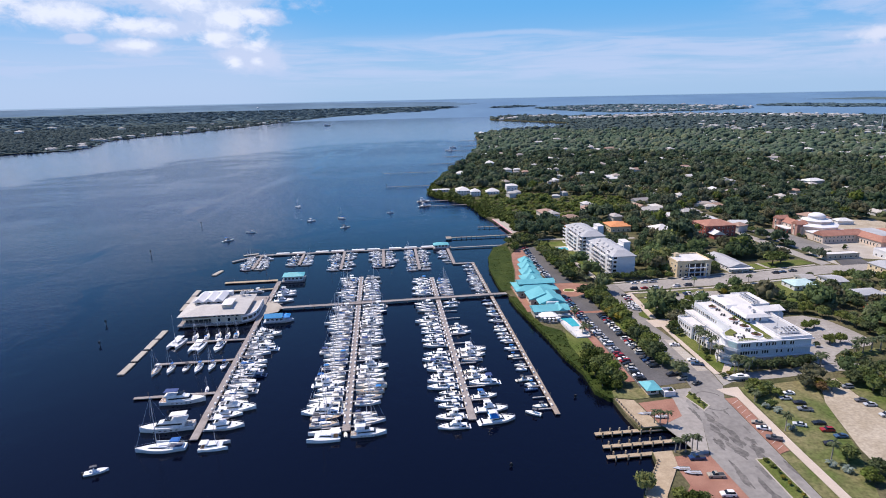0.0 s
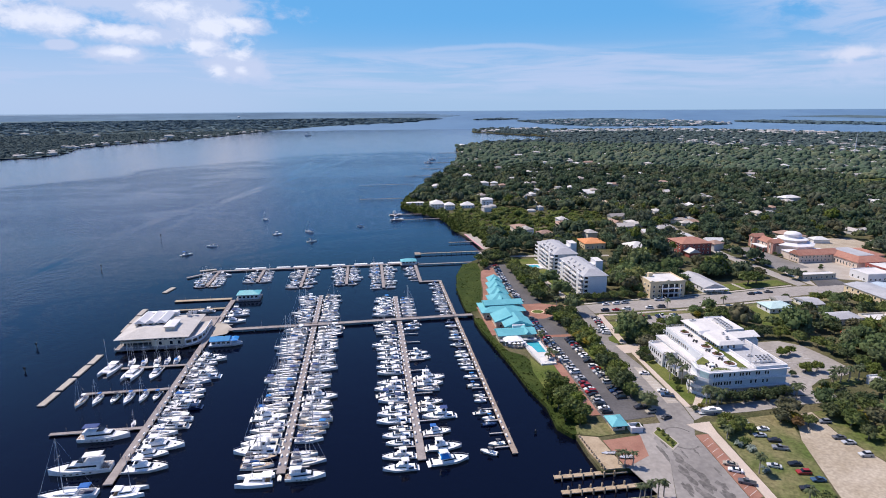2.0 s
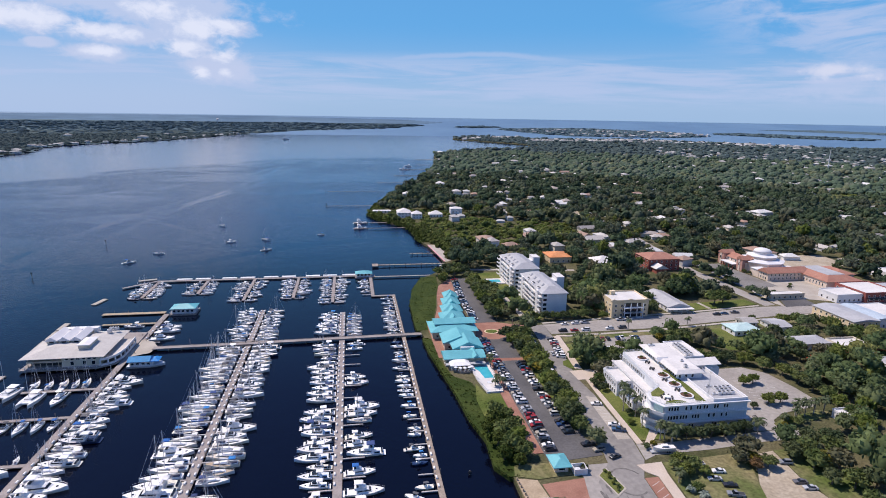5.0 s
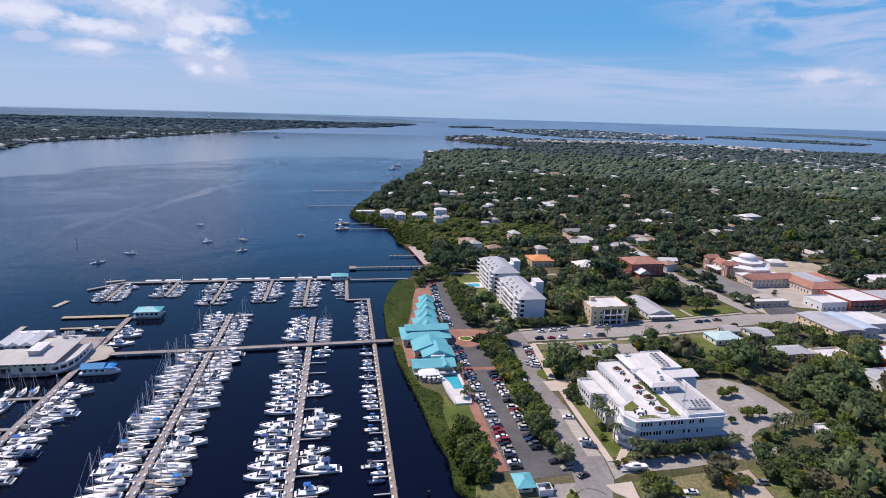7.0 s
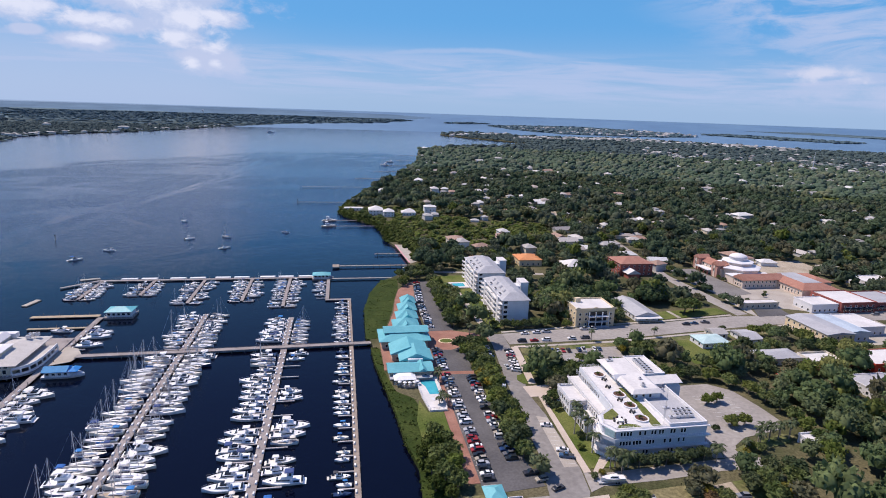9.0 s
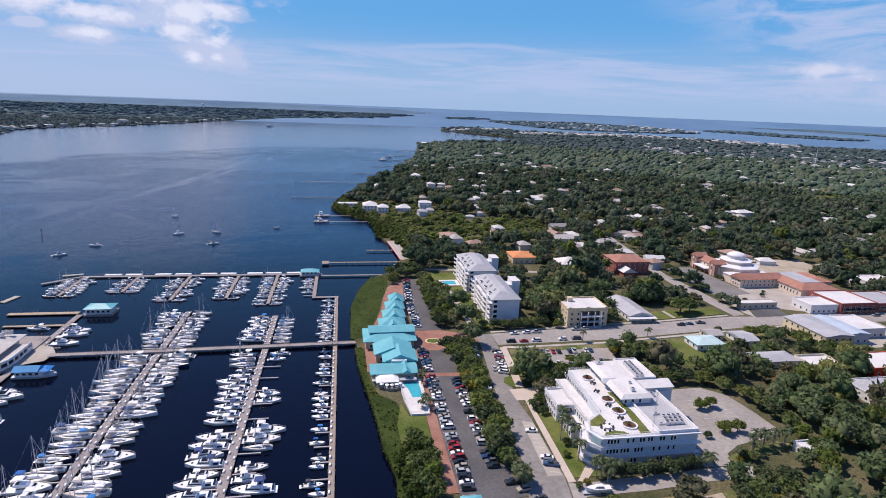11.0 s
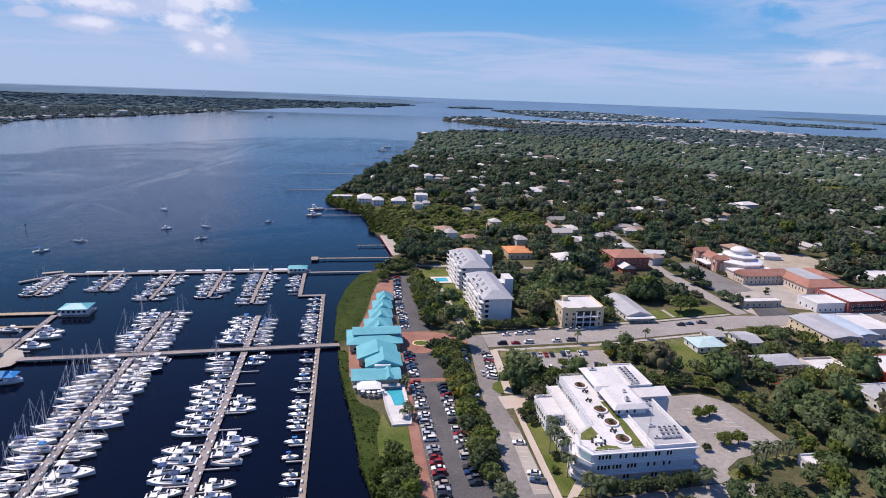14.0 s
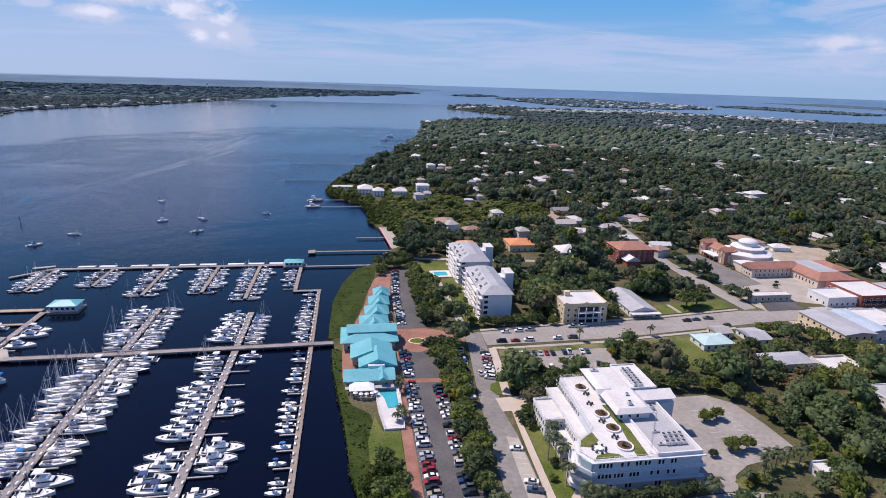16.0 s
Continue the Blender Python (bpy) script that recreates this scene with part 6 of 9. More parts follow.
# the white three-storey office building with its roof terrace
wb = thing("office_building", "white three-storey office building with planted roof terrace", "building")
F = [GZ, 5.8, 9.6, 13.4]
body = Shape()
OUT = [(92.5, -114), (128.5, -114), (128.5, -85), (136, -84.5), (136, -78), (130.6, -77), (130.6, -62), (100, -63), (98.5, -98), (90.8, -103.5), (89.6, -109)]
body.prism(OUT, GZ - 0.4, 13.4)
part("wall", body, M_GREYSTUCCO, wb)
deck = Shape()
deck.prism([(92.8, -113.7), (113.4, -113.7), (113.4, -97), (109.2, -97), (109.2, -63.2), (100.2, -63.2), (98.9, -98.2), (91.2, -103.7), (90, -109)], 13.4, 13.52)
part("terrace", deck, M_WHITEROOF, wb, "bright white roof terrace")
for poly in ([(91, -106.5), (92.4, -103.4), (97.8, -99.6), (98.2, -104), (94.6, -107.5)], [(93.2, -113.2), (94.6, -111.4), (98.4, -110.6), (101.5, -111.6), (102.6, -113.3)], [(106.8, -113.2), (110.6, -113.2), (111.2, -100), (110.4, -84), (108.2, -84), (108.6, -98)]):
    part("roof_lawn", Shape().prism(poly, 13.5, 13.6), M_GRASS, wb, "strip of roof lawn")
roof2 = Shape()
roof2.prism([(114, -113.2), (128, -113.2), (128, -84), (114, -84)], 13.4, 13.5)
part("roof", roof2, M_GREYROOF, wb, "pale grey flat roof with machines")
part("parapet", parapet(113.4, 128.5, -114, -83.8, 13.4, 14.5, 0.5), M_STUCCO, wb)
edge = [(113.4, -113.9), (92.6, -113.9), (89.8, -109), (91, -103.6), (98.7, -98), (100.1, -63.1), (109, -63.1)]
handrail(wb, edge, 13.45)
# floor ledges round the sunny and front sides
for z in F[1:3]:
    led = Shape()
    led.prism([(92, -115.3), (129.6, -115.3), (129.6, -113.8), (92.6, -113.8), (89.7, -109), (90.9, -103.6), (98.4, -98.1), (98.2, -97), (89.5, -103), (88, -109.4)], z - 0.22, z)
    part("ledge", led, M_STUCCO, wb, "white projecting floor ledge")
    handrail(wb, [(129.4, -115.1), (92.2, -115.1), (88.3, -109.3), (89.7, -103.2)], z)
for z in (2.6, F[1], F[2]):
    slab_out = [(93.4, -115.6), (91.4, -115.6), (87.2, -110.6), (87.0, -107.2), (89.2, -102.6), (91, -103.4), (89.8, -109), (92.6, -113.9)]
    bal = part("corner_balcony", Shape().prism(slab_out, z - 0.3, z + 0.004), M_STUCCO, wb, "white angled corner balcony")
    part("balcony_front", Shape().prism(band([(93.4, -115.5), (91.4, -115.5), (87.3, -110.5), (87.1, -107.2), (89.2, -102.8)], 0.18), z + 0.01, z + 1.05), M_STUCCO, bal)
led = Shape()
led.prism([(91.6, -115), (129.2, -115), (129.2, -113.9), (92.6, -113.9), (89.7, -109), (90.9, -103.6), (90, -103.2), (88.6, -109.2)], 13.0, 13.38)
part("cornice", led, M_STUCCO, wb)
for k, z in enumerate((2.9, 6.9, 10.7)):
    for x in ((95, 96.3, 97.6, 98.9, 104, 105.3, 114, 115.3) if k == 0 else (94.6, 95.8, 97.0, 98.2, 99.8, 101.0, 102.2, 105, 106.2, 107.4, 112, 114.2, 117.6, 119.6) if k == 1 else (94.6, 95.8, 97.0, 98.2, 101.8, 103.8, 106.6, 107.8, 109.6, 110.8, 114.2, 115.4, 118.4, 119.6)):
        window(wb, x, -114, z, 0.8, 1.6, "S")
    for y in along(-76, -63, 2.6):
        window(wb, 130.6, y, z, 1.0, 1.6, "E")
# west gallery, wing and low terrace
part("gallery", Shape().box(94.6, 99.4, -97.5, -64, GZ, 9.4), M_STUCCO, wb)
part("gallery_roof", Shape().box(94.2, 99.4, -98, -63.6, 9.4, 9.65), M_WHITEROOF, wb)
for y in along(-96, -62, 1.9):
    window(wb, 99.05, y, 10.5, 0.7, 1.7, "W")
for y in along(-97, -85, 2.0):
    window(wb, 94.6, y, 6.2, 0.9, 1.9, "W")
    window(wb, 94.6, y, 2.7, 0.9, 1.9, "W")
part("wing", Shape().box(87.6, 94.6, -84, -69.8, GZ, 8.3), M_STUCCO, wb)
part("wing_roof", Shape().box(87.7, 97.5, -83.9, -69.9, 8.3, 8.45), M_WHITEROOF, wb)
handrail(wb, [(94.4, -70), (87.8, -70), (87.8, -83.8), (94.4, -83.8)], 8.45)
handrail(wb, [(94.4, -64), (94.4, -97.8), (98.6, -97.8)], 9.65)
part("corner_panel", Shape().prism([(89.4, -111.6), (91.6, -114.6), (91.4, -114.75), (89.2, -111.75)], 10.6, 13.3), M_MINT, wb, "pale green glass panel at the corner")
for z in (2.8, 5.9):
    for y in along(-83, -71, 1.9):
        window(wb, 87.6, y, z, 0.9, 1.7, "W", whole=True)
    for x in (89, 91, 93):
        window(wb, x, -84, z, 0.9, 1.7, "S", whole=True)
part("parapet", parapet(87.4, 97.8, -84.2, -69.6, 8.3, 8.9), M_STUCCO, wb)
handrail(wb, [(97.7, -84), (87.5, -84), (87.5, -69.8), (97.7, -69.8)], 8.85, 0.7)
for x in (89, 90.5, 92, 93.4):
    window(wb, x, -84, 5.6, 1.0, 2.0, "S")
part("low_terrace", Shape().box(88.8, 94.6, -96.5, -84.2, GZ, 5.3), M_STUCCO, wb)
part("low_terrace_floor", Shape().box(88.9, 94.6, -96.4, -84.3, 5.3, 5.38), M_WHITEROOF, wb)
handrail(wb, [(94.5, -96.4), (88.9, -96.4), (88.9, -84.4)], 5.35)
for y in along(-96, -85, 2.4):
    window(wb, 88.8, y, 2.5, 1.3, 2.0, "W")
# penthouse with sloped eaves
part("penthouse_wall", Shape().box(110.2, 121.4, -93.4, -62.6, 13.4, 16.2), M_GREYSTUCCO, wb)
part("penthouse_wall", Shape().box(121.41, 130.2, -79.4, -62.6, 13.4, 16.2), M_GREYSTUCCO, wb)
r = lambda k, z: [(108.4 + k, -94.6 + k, z), (122.4 - k, -94.6 + k, z), (122.4 - k, -61.8 - k, z), (108.4 + k, -61.8 - k, z)]
part("penthouse_roof", Shape().loft([r(0, 16.0), r(0, 16.2), r(1.9, 17.3), r(2.3, 17.32)]), M_WHITEROOF, wb, "white low-sloped penthouse roof")
part("penthouse_roof", Shape().box(121.0, 131.0, -79.8, -61.9, 16.2, 16.9), M_WHITEROOF, wb, "white flat roof with a row of machines")
part("penthouse_parapet", parapet(120.9, 131.1, -79.9, -61.8, 16.9, 17.35, 0.3), M_STUCCO, wb)
part("penthouse_wall", Shape().box(122.8, 135.2, -84.2, -79.95, 13.4, 15.2), M_GREYSTUCCO, wb)
part("penthouse_shed_roof", Shape().loft([[(122.4, -85.2, 14.95), (136.4, -85.2, 14.95), (136.4, -79.95, 16.3), (122.4, -79.95, 16.3)], [(122.4, -85.2, 15.15), (136.4, -85.2, 15.15), (136.4, -79.95, 16.5), (122.4, -79.95, 16.5)]]), M_WHITEROOF, wb, "white sloped roof over a stair")
part("penthouse_dormer", Shape().gable(107.6, 113, -81.5, -78.5, 16.3, 17.7, "x"), M_STUCCO, wb)
for y in along(-92.6, -63.4, 1.75):
    window(wb, 110.2, y, 13.7, 1.1, 2.1, "W")
for x in (111, 114, 117):
    window(wb, x, -93.4, 14.0, 1.0, 1.5, "S")

for x, y, r0 in ((105.2, -71.6, 2.7), (105.5, -89.6, 2.8), (105.7, -98.2, 2.8), (105.2, -108.0, 2.9)):
    pl = thing("round_planter", "round white planter ring with brown mulch and plants", "planter", "roof planters")
    n = 20
    c = lambda rr, z: [(x + rr * math.cos(2 * math.pi * i / n), y + rr * math.sin(2 * math.pi * i / n), z) for i in range(n)]
    part("rim", Shape().loft([c(r0, 13.5), c(r0, 14.05), c(r0 - 0.55, 14.05), c(r0 - 0.6, 13.6)], False), M_STUCCO, pl)
    part("mulch", Shape().disc(x, y, 13.5, 13.85, r0 - 0.5, n), M_FLOWER, pl)
    rng = np.random.default_rng(int(x * 10))
    v, f = leaf_tufts(rng, 70, 0.25, 5)
    me = mesh_np("plant", v * (1.3, 1.3, 1.2) + (x, y, 14.4), f)
    me.materials.append(M_LEAFB)
    part("plant", me, None, pl)
MACHINES = [(115, -90.5, 1.4, 1.4, 1.4), (124.6, -88.2, 2.0, 1.6, 1.5), (119, -101.8, 2.6, 1.0, 0.7), (117.4, -108.4, 2.4, 1.2, 0.6), (112.4, -66, 3.0, 1.6, 0.7), (117, -84.5, 1.2, 1.0, 0.9)]
MACHINES += [(119.4 + 1.9 * a + 0.5 * b, -108.6 + 2.1 * b, 1.5, 1.5, 1.3) for a in range(4) for b in range(3)]
MACHINES += [(123.4 + 2.1 * a + 0.1 * b, -78 + 1.9 * b, 1.5, 1.5, 1.25) for a in range(2) for b in range(7)]
for x, y, w, d, h in MACHINES:
    z = 17.3 if x < 122 and y > -93 else 16.9 if x > 122 and y > -80 else 13.5
    u = thing("roof_machine", "grey rooftop air-conditioning unit", "air conditioner", "roof machines", pose(x, y, z))
    part("case", Shape().cbox(0, 0, 0.15, w, d, h - 0.15, 0.06), M_ALU, u)
    part("fan", Shape().disc(0, 0, h, h + 0.08, min(w, d) * 0.36, 12), M_DARKTRIM, u)
    part("curb", Shape().box(-w * 0.45, w * 0.45, -d * 0.45, d * 0.45, 0, 0.15), M_DARKTRIM, u)
mast = thing("lattice_mast", "slim lattice radio mast on the roof", "mast", "", pose(111.8, -112.2, 13.5))
for a in range(3):
    px, py = 0.28 * math.cos(a * 2.094), 0.28 * math.sin(a * 2.094)
    part("leg", Shape().tube((px, py, 0), (px * 0.6, py * 0.6, 15), 0.04, 0.03, 5), M_ALU, mast)
for k in range(20):
    a, b = k % 3 * 2.094, (k + 1) % 3 * 2.094
    part("brace", Shape().tube((0.27 * math.cos(a), 0.27 * math.sin(a), k * 0.74), (0.25 * math.cos(b), 0.25 * math.sin(b), k * 0.74 + 0.74), 0.022, 0.022, 4), M_ALU, mast)
tb = thing("round_table", "round white terrace table with curved benches", "table", "", pose(96.4, -108.6, 13.5))
part("tabletop", Shape().disc(0, 0, 0.7, 0.78, 1.2, 18), M_GEL, tb)
part("base", Shape().disc(0, 0, 0, 0.7, 0.3, 10), M_GEL, tb)
for k in range(8):
    a = k * math.pi / 4
    part("seat", Shape().cbox(0, 0, 0, 0.6, 0.6, 0.8, 0.08).moved(pose(2.2 * math.cos(a), 2.2 * math.sin(a), 0, 0, 0, k * 45)), M_DARKTRIM, tb)
for x, y in ((105.4, -76.4), (104, -83), (103.8, -94), (104.2, -103.2)):
    st = thing("terrace_table", "dark terrace table with chairs", "table", "terrace tables", pose(x, y, 13.5))
    part("tabletop", Shape().cbox(0, 0, 0.68, 0.9, 0.9, 0.06), M_DARKTRIM, st)
    part("pedestal", Shape().tube((0, 0, 0), (0, 0, 0.7), 0.08, 0.08), M_DARKTRIM, st)
    for a in (0, 90, 180, 270):
        part("chair", Shape().cbox(0, 0, 0, 0.5, 0.5, 0.85, 0.05).moved(pose(0, 0, 0, 0, 0, a) @ Matrix.Translation((0.95, 0, 0))), M_DARKTRIM, st)


# two apartment blocks
def apartments(x0, x1, y0, y1, label):
    ob = thing("apartment_block", label, "building", "apartment blocks")
    top = 16.2
    part("wall", Shape().box(x0 + 2.2, x1, y0, y1, GZ - 0.4, top), M_GREYSTUCCO, ob)
    part("wall", Shape().box(x0 + 0.8, x0 + 4, y0 + 6, y0 + 10, GZ - 0.4, top + 0.5), M_STUCCO, ob)
    part("wall", Shape().box(x0 + 0.8, x0 + 4, y1 - 9, y1 - 5, GZ - 0.4, top + 0.5), M_STUCCO, ob)
    w = x1 - x0
    rr = lambda kx, ky, z: [(x0 + 1.2 + kx, y0 - 0.8 + ky, z), (x1 + 0.8 - kx, y0 - 0.8 + ky, z), (x1 + 0.8 - kx, y1 + 0.8 - ky, z), (x0 + 1.2 + kx, y1 + 0.8 - ky, z)]
    part("roof", Shape().loft([rr(0, 0, top), rr(0, 0, top + 0.3), rr(w * 0.36, w * 0.34, top + 3.4)]), M_GREYROOF, ob, "light grey hipped roof")
    for k, fy in enumerate(along(y0 + 7, y1 - 7, 8.0)):
        for kx in (0.34, 0.66):
            d = part("roof_dormer", Shape().hip(x0 + w * kx - 1.3, x0 + w * kx + 1.3, fy - 1.4, fy + 1.4, top + 2.6, top + 3.8), M_GREYROOF, ob)
            part("dormer_window", Shape().box(x0 + w * kx - 1.0, x0 + w * kx + 1.0, fy - 1.1, fy + 1.1, top + 1.2, top + 2.4), M_GLASS, d)
    for k, fy in enumerate(along(y0 + 5, y1 - 9, 11.0)):
        t = part("roof_terrace", Shape().box(x0 + 1.9, x0 + 6.2, fy - 2.6, fy + 2.6, top + 0.3, top + 1.5), M_STUCCO, ob, "white box on the roof, dark top standing for a shaded recess")
        # Dark lid on the solid box paints the shade of a roof recess.
        part("terrace_floor", Shape().box(x0 + 2.4, x0 + 5.8, fy - 2.1, fy + 2.1, top + 1.4, top + 1.53), M_DARKTRIM, t)
    for k in range(5):
        z = GZ + 0.3 + k * 2.95
        for ya, yb in ((y0 + 0.3, y0 + 5.8), (y0 + 10.2, y0 + (y1 - y0) / 2 - 0.6), (y0 + (y1 - y0) / 2 + 0.6, y1 - 9.3), (y1 - 4.8, y1 - 0.3)):
            b = part("balcony", Shape().box(x0 - 0.2, x0 + 2.2, ya, yb, z - 0.15, z), M_STUCCO, ob, "white balcony slab")
            part("balcony_front", Shape().loft([[(x0 - 0.2, ya, z), (x0 - 0.05, ya, z), (x0 - 0.05, yb, z), (x0 - 0.2, yb, z)], [(x0 - 0.2, ya, z + 1.0), (x0 - 0.05, ya, z + 1.0), (x0 - 0.05, yb, z + 1.0), (x0 - 0.2, yb, z + 1.0)]]), M_STUCCO, b)
            for yy in along(ya + 0.4, yb - 0.4, 2.6):
                window(ob, x0 + 2.2, yy, z + 0.1, 1.7, 2.1, "W")
        b = part("balcony", Shape().box(x0 + 2.4, x0 + 5.4, y0 - 1.5, y0, z - 0.15, z), M_STUCCO, ob, "white balcony slab")
        part("balcony_front", Shape().box(x0 + 2.4, x0 + 5.4, y0 - 1.5, y0 - 1.35, z, z + 1.0), M_STUCCO, b)
        window(ob, x0 + 3.9, y0, z + 0.1, 2.2, 2.1, "S")
    part("stair_tower", Shape().box(x1 + 3.5, x1 + 8.5, y1 - 18, y1 - 8, GZ - 0.3, top + 2.2), M_STUCCO, ob)
    part("stair_tower_roof", Shape().box(x1 + 3.3, x1 + 8.7, y1 - 18.2, y1 - 7.8, top + 2.2, top + 2.5), M_WHITEROOF, ob)
    part("gallery", Shape().box(x1, x1 + 3.6, y1 - 17, y1 - 9, GZ, top - 0.4), M_GREYSTUCCO, ob)
    return ob


apartments(86, 104, 20.5, 66, "white five-storey apartment block with balconies and grey hipped roof")
apartments(85, 105, 78, 120, "white five-storey apartment block with balconies near the shore")
pp = thing("swimming_pool", "turquoise pool with white deck beside apartments", "pool")
part("pool_deck", Shape().box(71, 84.4, 91, 104, 1.8, 2.4), M_WHITEROOF, pp)
part("pool_water", Shape().box(73.6, 82, 93.6, 101, 2.3, 2.44), M_POOL, pp)


def simple_house(x0, x1, y0, y1, h, rise, roof, wall, kind, label, axis="x", name="house", group="houses", wins=True, over=0.5, thing_ob=None):
    ob = thing_ob or thing(name, label, "building" if name != "house" else "house", group)
    part("wall", Shape().box(x0, x1, y0, y1, GZ - 0.3, GZ + h), wall, ob)
    o = over
    if kind == "gable":
        s = Shape().gable(x0 - o, x1 + o, y0 - o, y1 + o, GZ + h + 0.05, GZ + h + rise, axis)
    elif kind == "hip":
        s = Shape().hip(x0 - o, x1 + o, y0 - o, y1 + o, GZ + h + 0.05, GZ + h + rise)
    else:
        s = Shape().box(x0 - 0.1, x1 + 0.1, y0 - 0.1, y1 + 0.1, GZ + h, GZ + h + 0.25)
        part("parapet", parapet(x0 - 0.15, x1 + 0.15, y0 - 0.15, y1 + 0.15, GZ + h, GZ + h + rise), wall, ob)
    part("roof", s, roof, ob)
    if wins:
        for k in range(max(1, int(h // 3))):
            z = GZ + 0.9 + 3 * k
            for x in along(x0 + 0.6, x1 - 0.6, 4.0):
                window(ob, x, y0, z, 1.2, 1.4, "S", whole=True)
            for y in along(y0 + 0.6, y1 - 0.6, 4.4):
                window(ob, x0, y, z, 1.2, 1.4, "W", whole=True)
    return ob


# teal-roofed waterfront village
def teal(x0, x1, y0, y1, h, rise, axis, label, kind="gable", over=1.0):
    return simple_house(x0, x1, y0, y1, h, rise, M_TEAL, M_TAN, kind, label, axis, "waterfront_building", "teal-roofed buildings", True, over)


main = teal(16, 40, -8.5, 7, 4.4, 2.2, "x", "long waterfront hall with a two-tier teal metal roof", "hip", 1.5)
part("upper_wall", Shape().box(19, 39.5, -1.8, 5.2, 7, 8.6), M_TAN, main)
part("upper_roof", Shape().gable(17.4, 41.2, -3.2, 6.6, 8.5, 10.2, "x"), M_TEAL, main, "upper teal gabled roof")
s2 = teal(20, 37, -24, -12, 4.2, 3.6, "y", "waterfront building with stepped teal gables")
part("front_gable", Shape().gable(22.5, 39, -33.8, -20, 6.4, 9.9, "y"), M_TEAL, s2)
part("gable_wall", Shape().prism([(24, 6.3), (37.5, 6.3), (30.75, 9.2)], 0, 0.3).moved(pose(0, -32.8, 0, 90, 0, 0)), M_TAN, s2)
part("wall", Shape().box(25, 37, -33, -20, GZ, 6.3), M_TAN, s2)
part("fan_window", Shape().disc(0, 0, 0, 0.12, 1.6, 14).moved(pose(30.75, -33.02, 6.6, 90, 0, 0)), M_GLASS, s2, "round dark gable window")
s1 = teal(17.2, 36.4, -44, -35.2, 4.2, 1.8, "x", "waterfront building with a low teal roof", "gable", 1.0)
part("porch_roof", Shape().box(17, 36.6, -48.0, -45.3, 4.1, 4.4), M_GREYROOF, s1, "blue-grey porch roof")
part("roof_box", Shape().cbox(30, -34.6, 6.2, 7, 1.6, 1.6, 0.1), M_STUCCO, s1)
part("dormer_roof", Shape().gable(30.5, 34, -46.5, -36, 6.8, 8.2, "y"), M_TEAL, s1)
for x0, x1, y0, y1 in ((23.5, 38.5, 10.5, 23), (26.5, 39.5, 25, 36), (29, 40.5, 38.5, 50), (32, 41.5, 52, 62.5)):
    t = teal(x0 + 1, x1 - 1, y0 + 0.5, y1 - 0.5, 3.8, 3.6, "y", "small waterfront building with a teal metal hipped roof", "hip")
    part("cross_gable", Shape().gable((x0 + x1) / 2 - 3.5, (x0 + x1) / 2 + 3.5, y0 - 2.0, (y0 + y1) / 2 + 1, 5.9, 8.6, "y"), M_TEAL, t)
bar = thing("deck_bar", "white-roofed open bar on a timber deck", "building")
part("deck", Shape().prism([(18.5, -43), (30, -43), (30, -52), (23.5, -53), (18.5, -48)], 1.4, 2.6), M_TIMBER, bar)
part("awning", Shape().hip(18.6, 28.6, -50.5, -42.6, 5.0, 5.9, 0.2, 2.2), M_GEL, bar, "white fabric awning")
for x in (19, 23.6, 28.2):
    for y in (-50, -43):
        part("post", Shape().tube((x, y, 2.5), (x, y, 5.0), 0.09, 0.09, 6), M_GEL, bar)
for x in (20.5, 23, 25.5):
    part("counter", Shape().cbox(x, -47, 2.6, 1.4, 0.8, 1.0, 0.05), M_TAN, bar)
handrail(bar, [(18.6, -43.2), (18.6, -48), (23.5, -52.9), (29.9, -51.9)], 2.6)
for k, (x, y) in enumerate(((21, -50.8), (23.2, -51.8), (25.4, -52), (27.6, -51.6), (29, -50.8))):
    u = thing("patio_umbrella", "white patio umbrella over a deck table", "umbrella", "patio umbrellas", pose(x, y, 2.6))
    part("pole", Shape().tube((0, 0, 0), (0, 0, 2.2), 0.03, 0.03, 5), M_ALU, u)
    part("canopy", Shape().disc(0, 0, 1.9, 2.45, 1.0, 8, 0.05), M_GEL, u)
    part("tabletop", Shape().disc(0, 0, 0.68, 0.74, 0.5, 10), M_GEL, u)
pool = thing("swimming_pool", "turquoise swimming pool in a bright white raised deck", "pool")
part("pool_deck", Shape().prism([(28.6, -44), (38.8, -44), (38.6, -74), (31.2, -74), (29.5, -62)], 1.6, 2.75), M_WHITEROOF, pool, "bright white pool deck")
part("pool_water", Shape().prism([(30.8, -47), (37.2, -47), (37.6, -60.5), (33.2, -60.5), (32.2, -53), (30.8, -50)], 2.6, 2.79), M_POOL, pool, "clear turquoise water")
part("spa", Shape().disc(34.5, -65, 2.6, 2.85, 1.3, 18), M_GREYSTUCCO, pool)
handrail(pool, [(28.7, -44.2), (29.6, -62), (31.3, -73.9), (38.5, -73.9), (38.7, -44.2)], 2.75, 1.1)

# kiosk and service enclosure by the boat ramp
ki = thing("kiosk", "small kiosk with a teal hipped metal roof", "kiosk")
part("wall", Shape().box(41, 45.8, -134, -128, GZ, 4.6), M_PINKST, ki)
part("roof", Shape().hip(40, 46.8, -135.2, -126.8, 4.65, 6.2), M_TEAL, ki)
window(ki, 43.4, -134, 2.9, 2.4, 1.1, "S")
window(ki, 41, -131, 2.9, 1.6, 1.1, "W")
en = thing("bin_enclosure", "white walled bin enclosure, open above", "enclosure")
part("wall", parapet(47.2, 52, -136.4, -132.6, GZ, 4.2, 0.2), M_STUCCO, en)
part("bin", Shape().cbox(49, -134.4, 2, 1.8, 1.4, 1.4, 0.08), M_GREYSTUCCO, en)
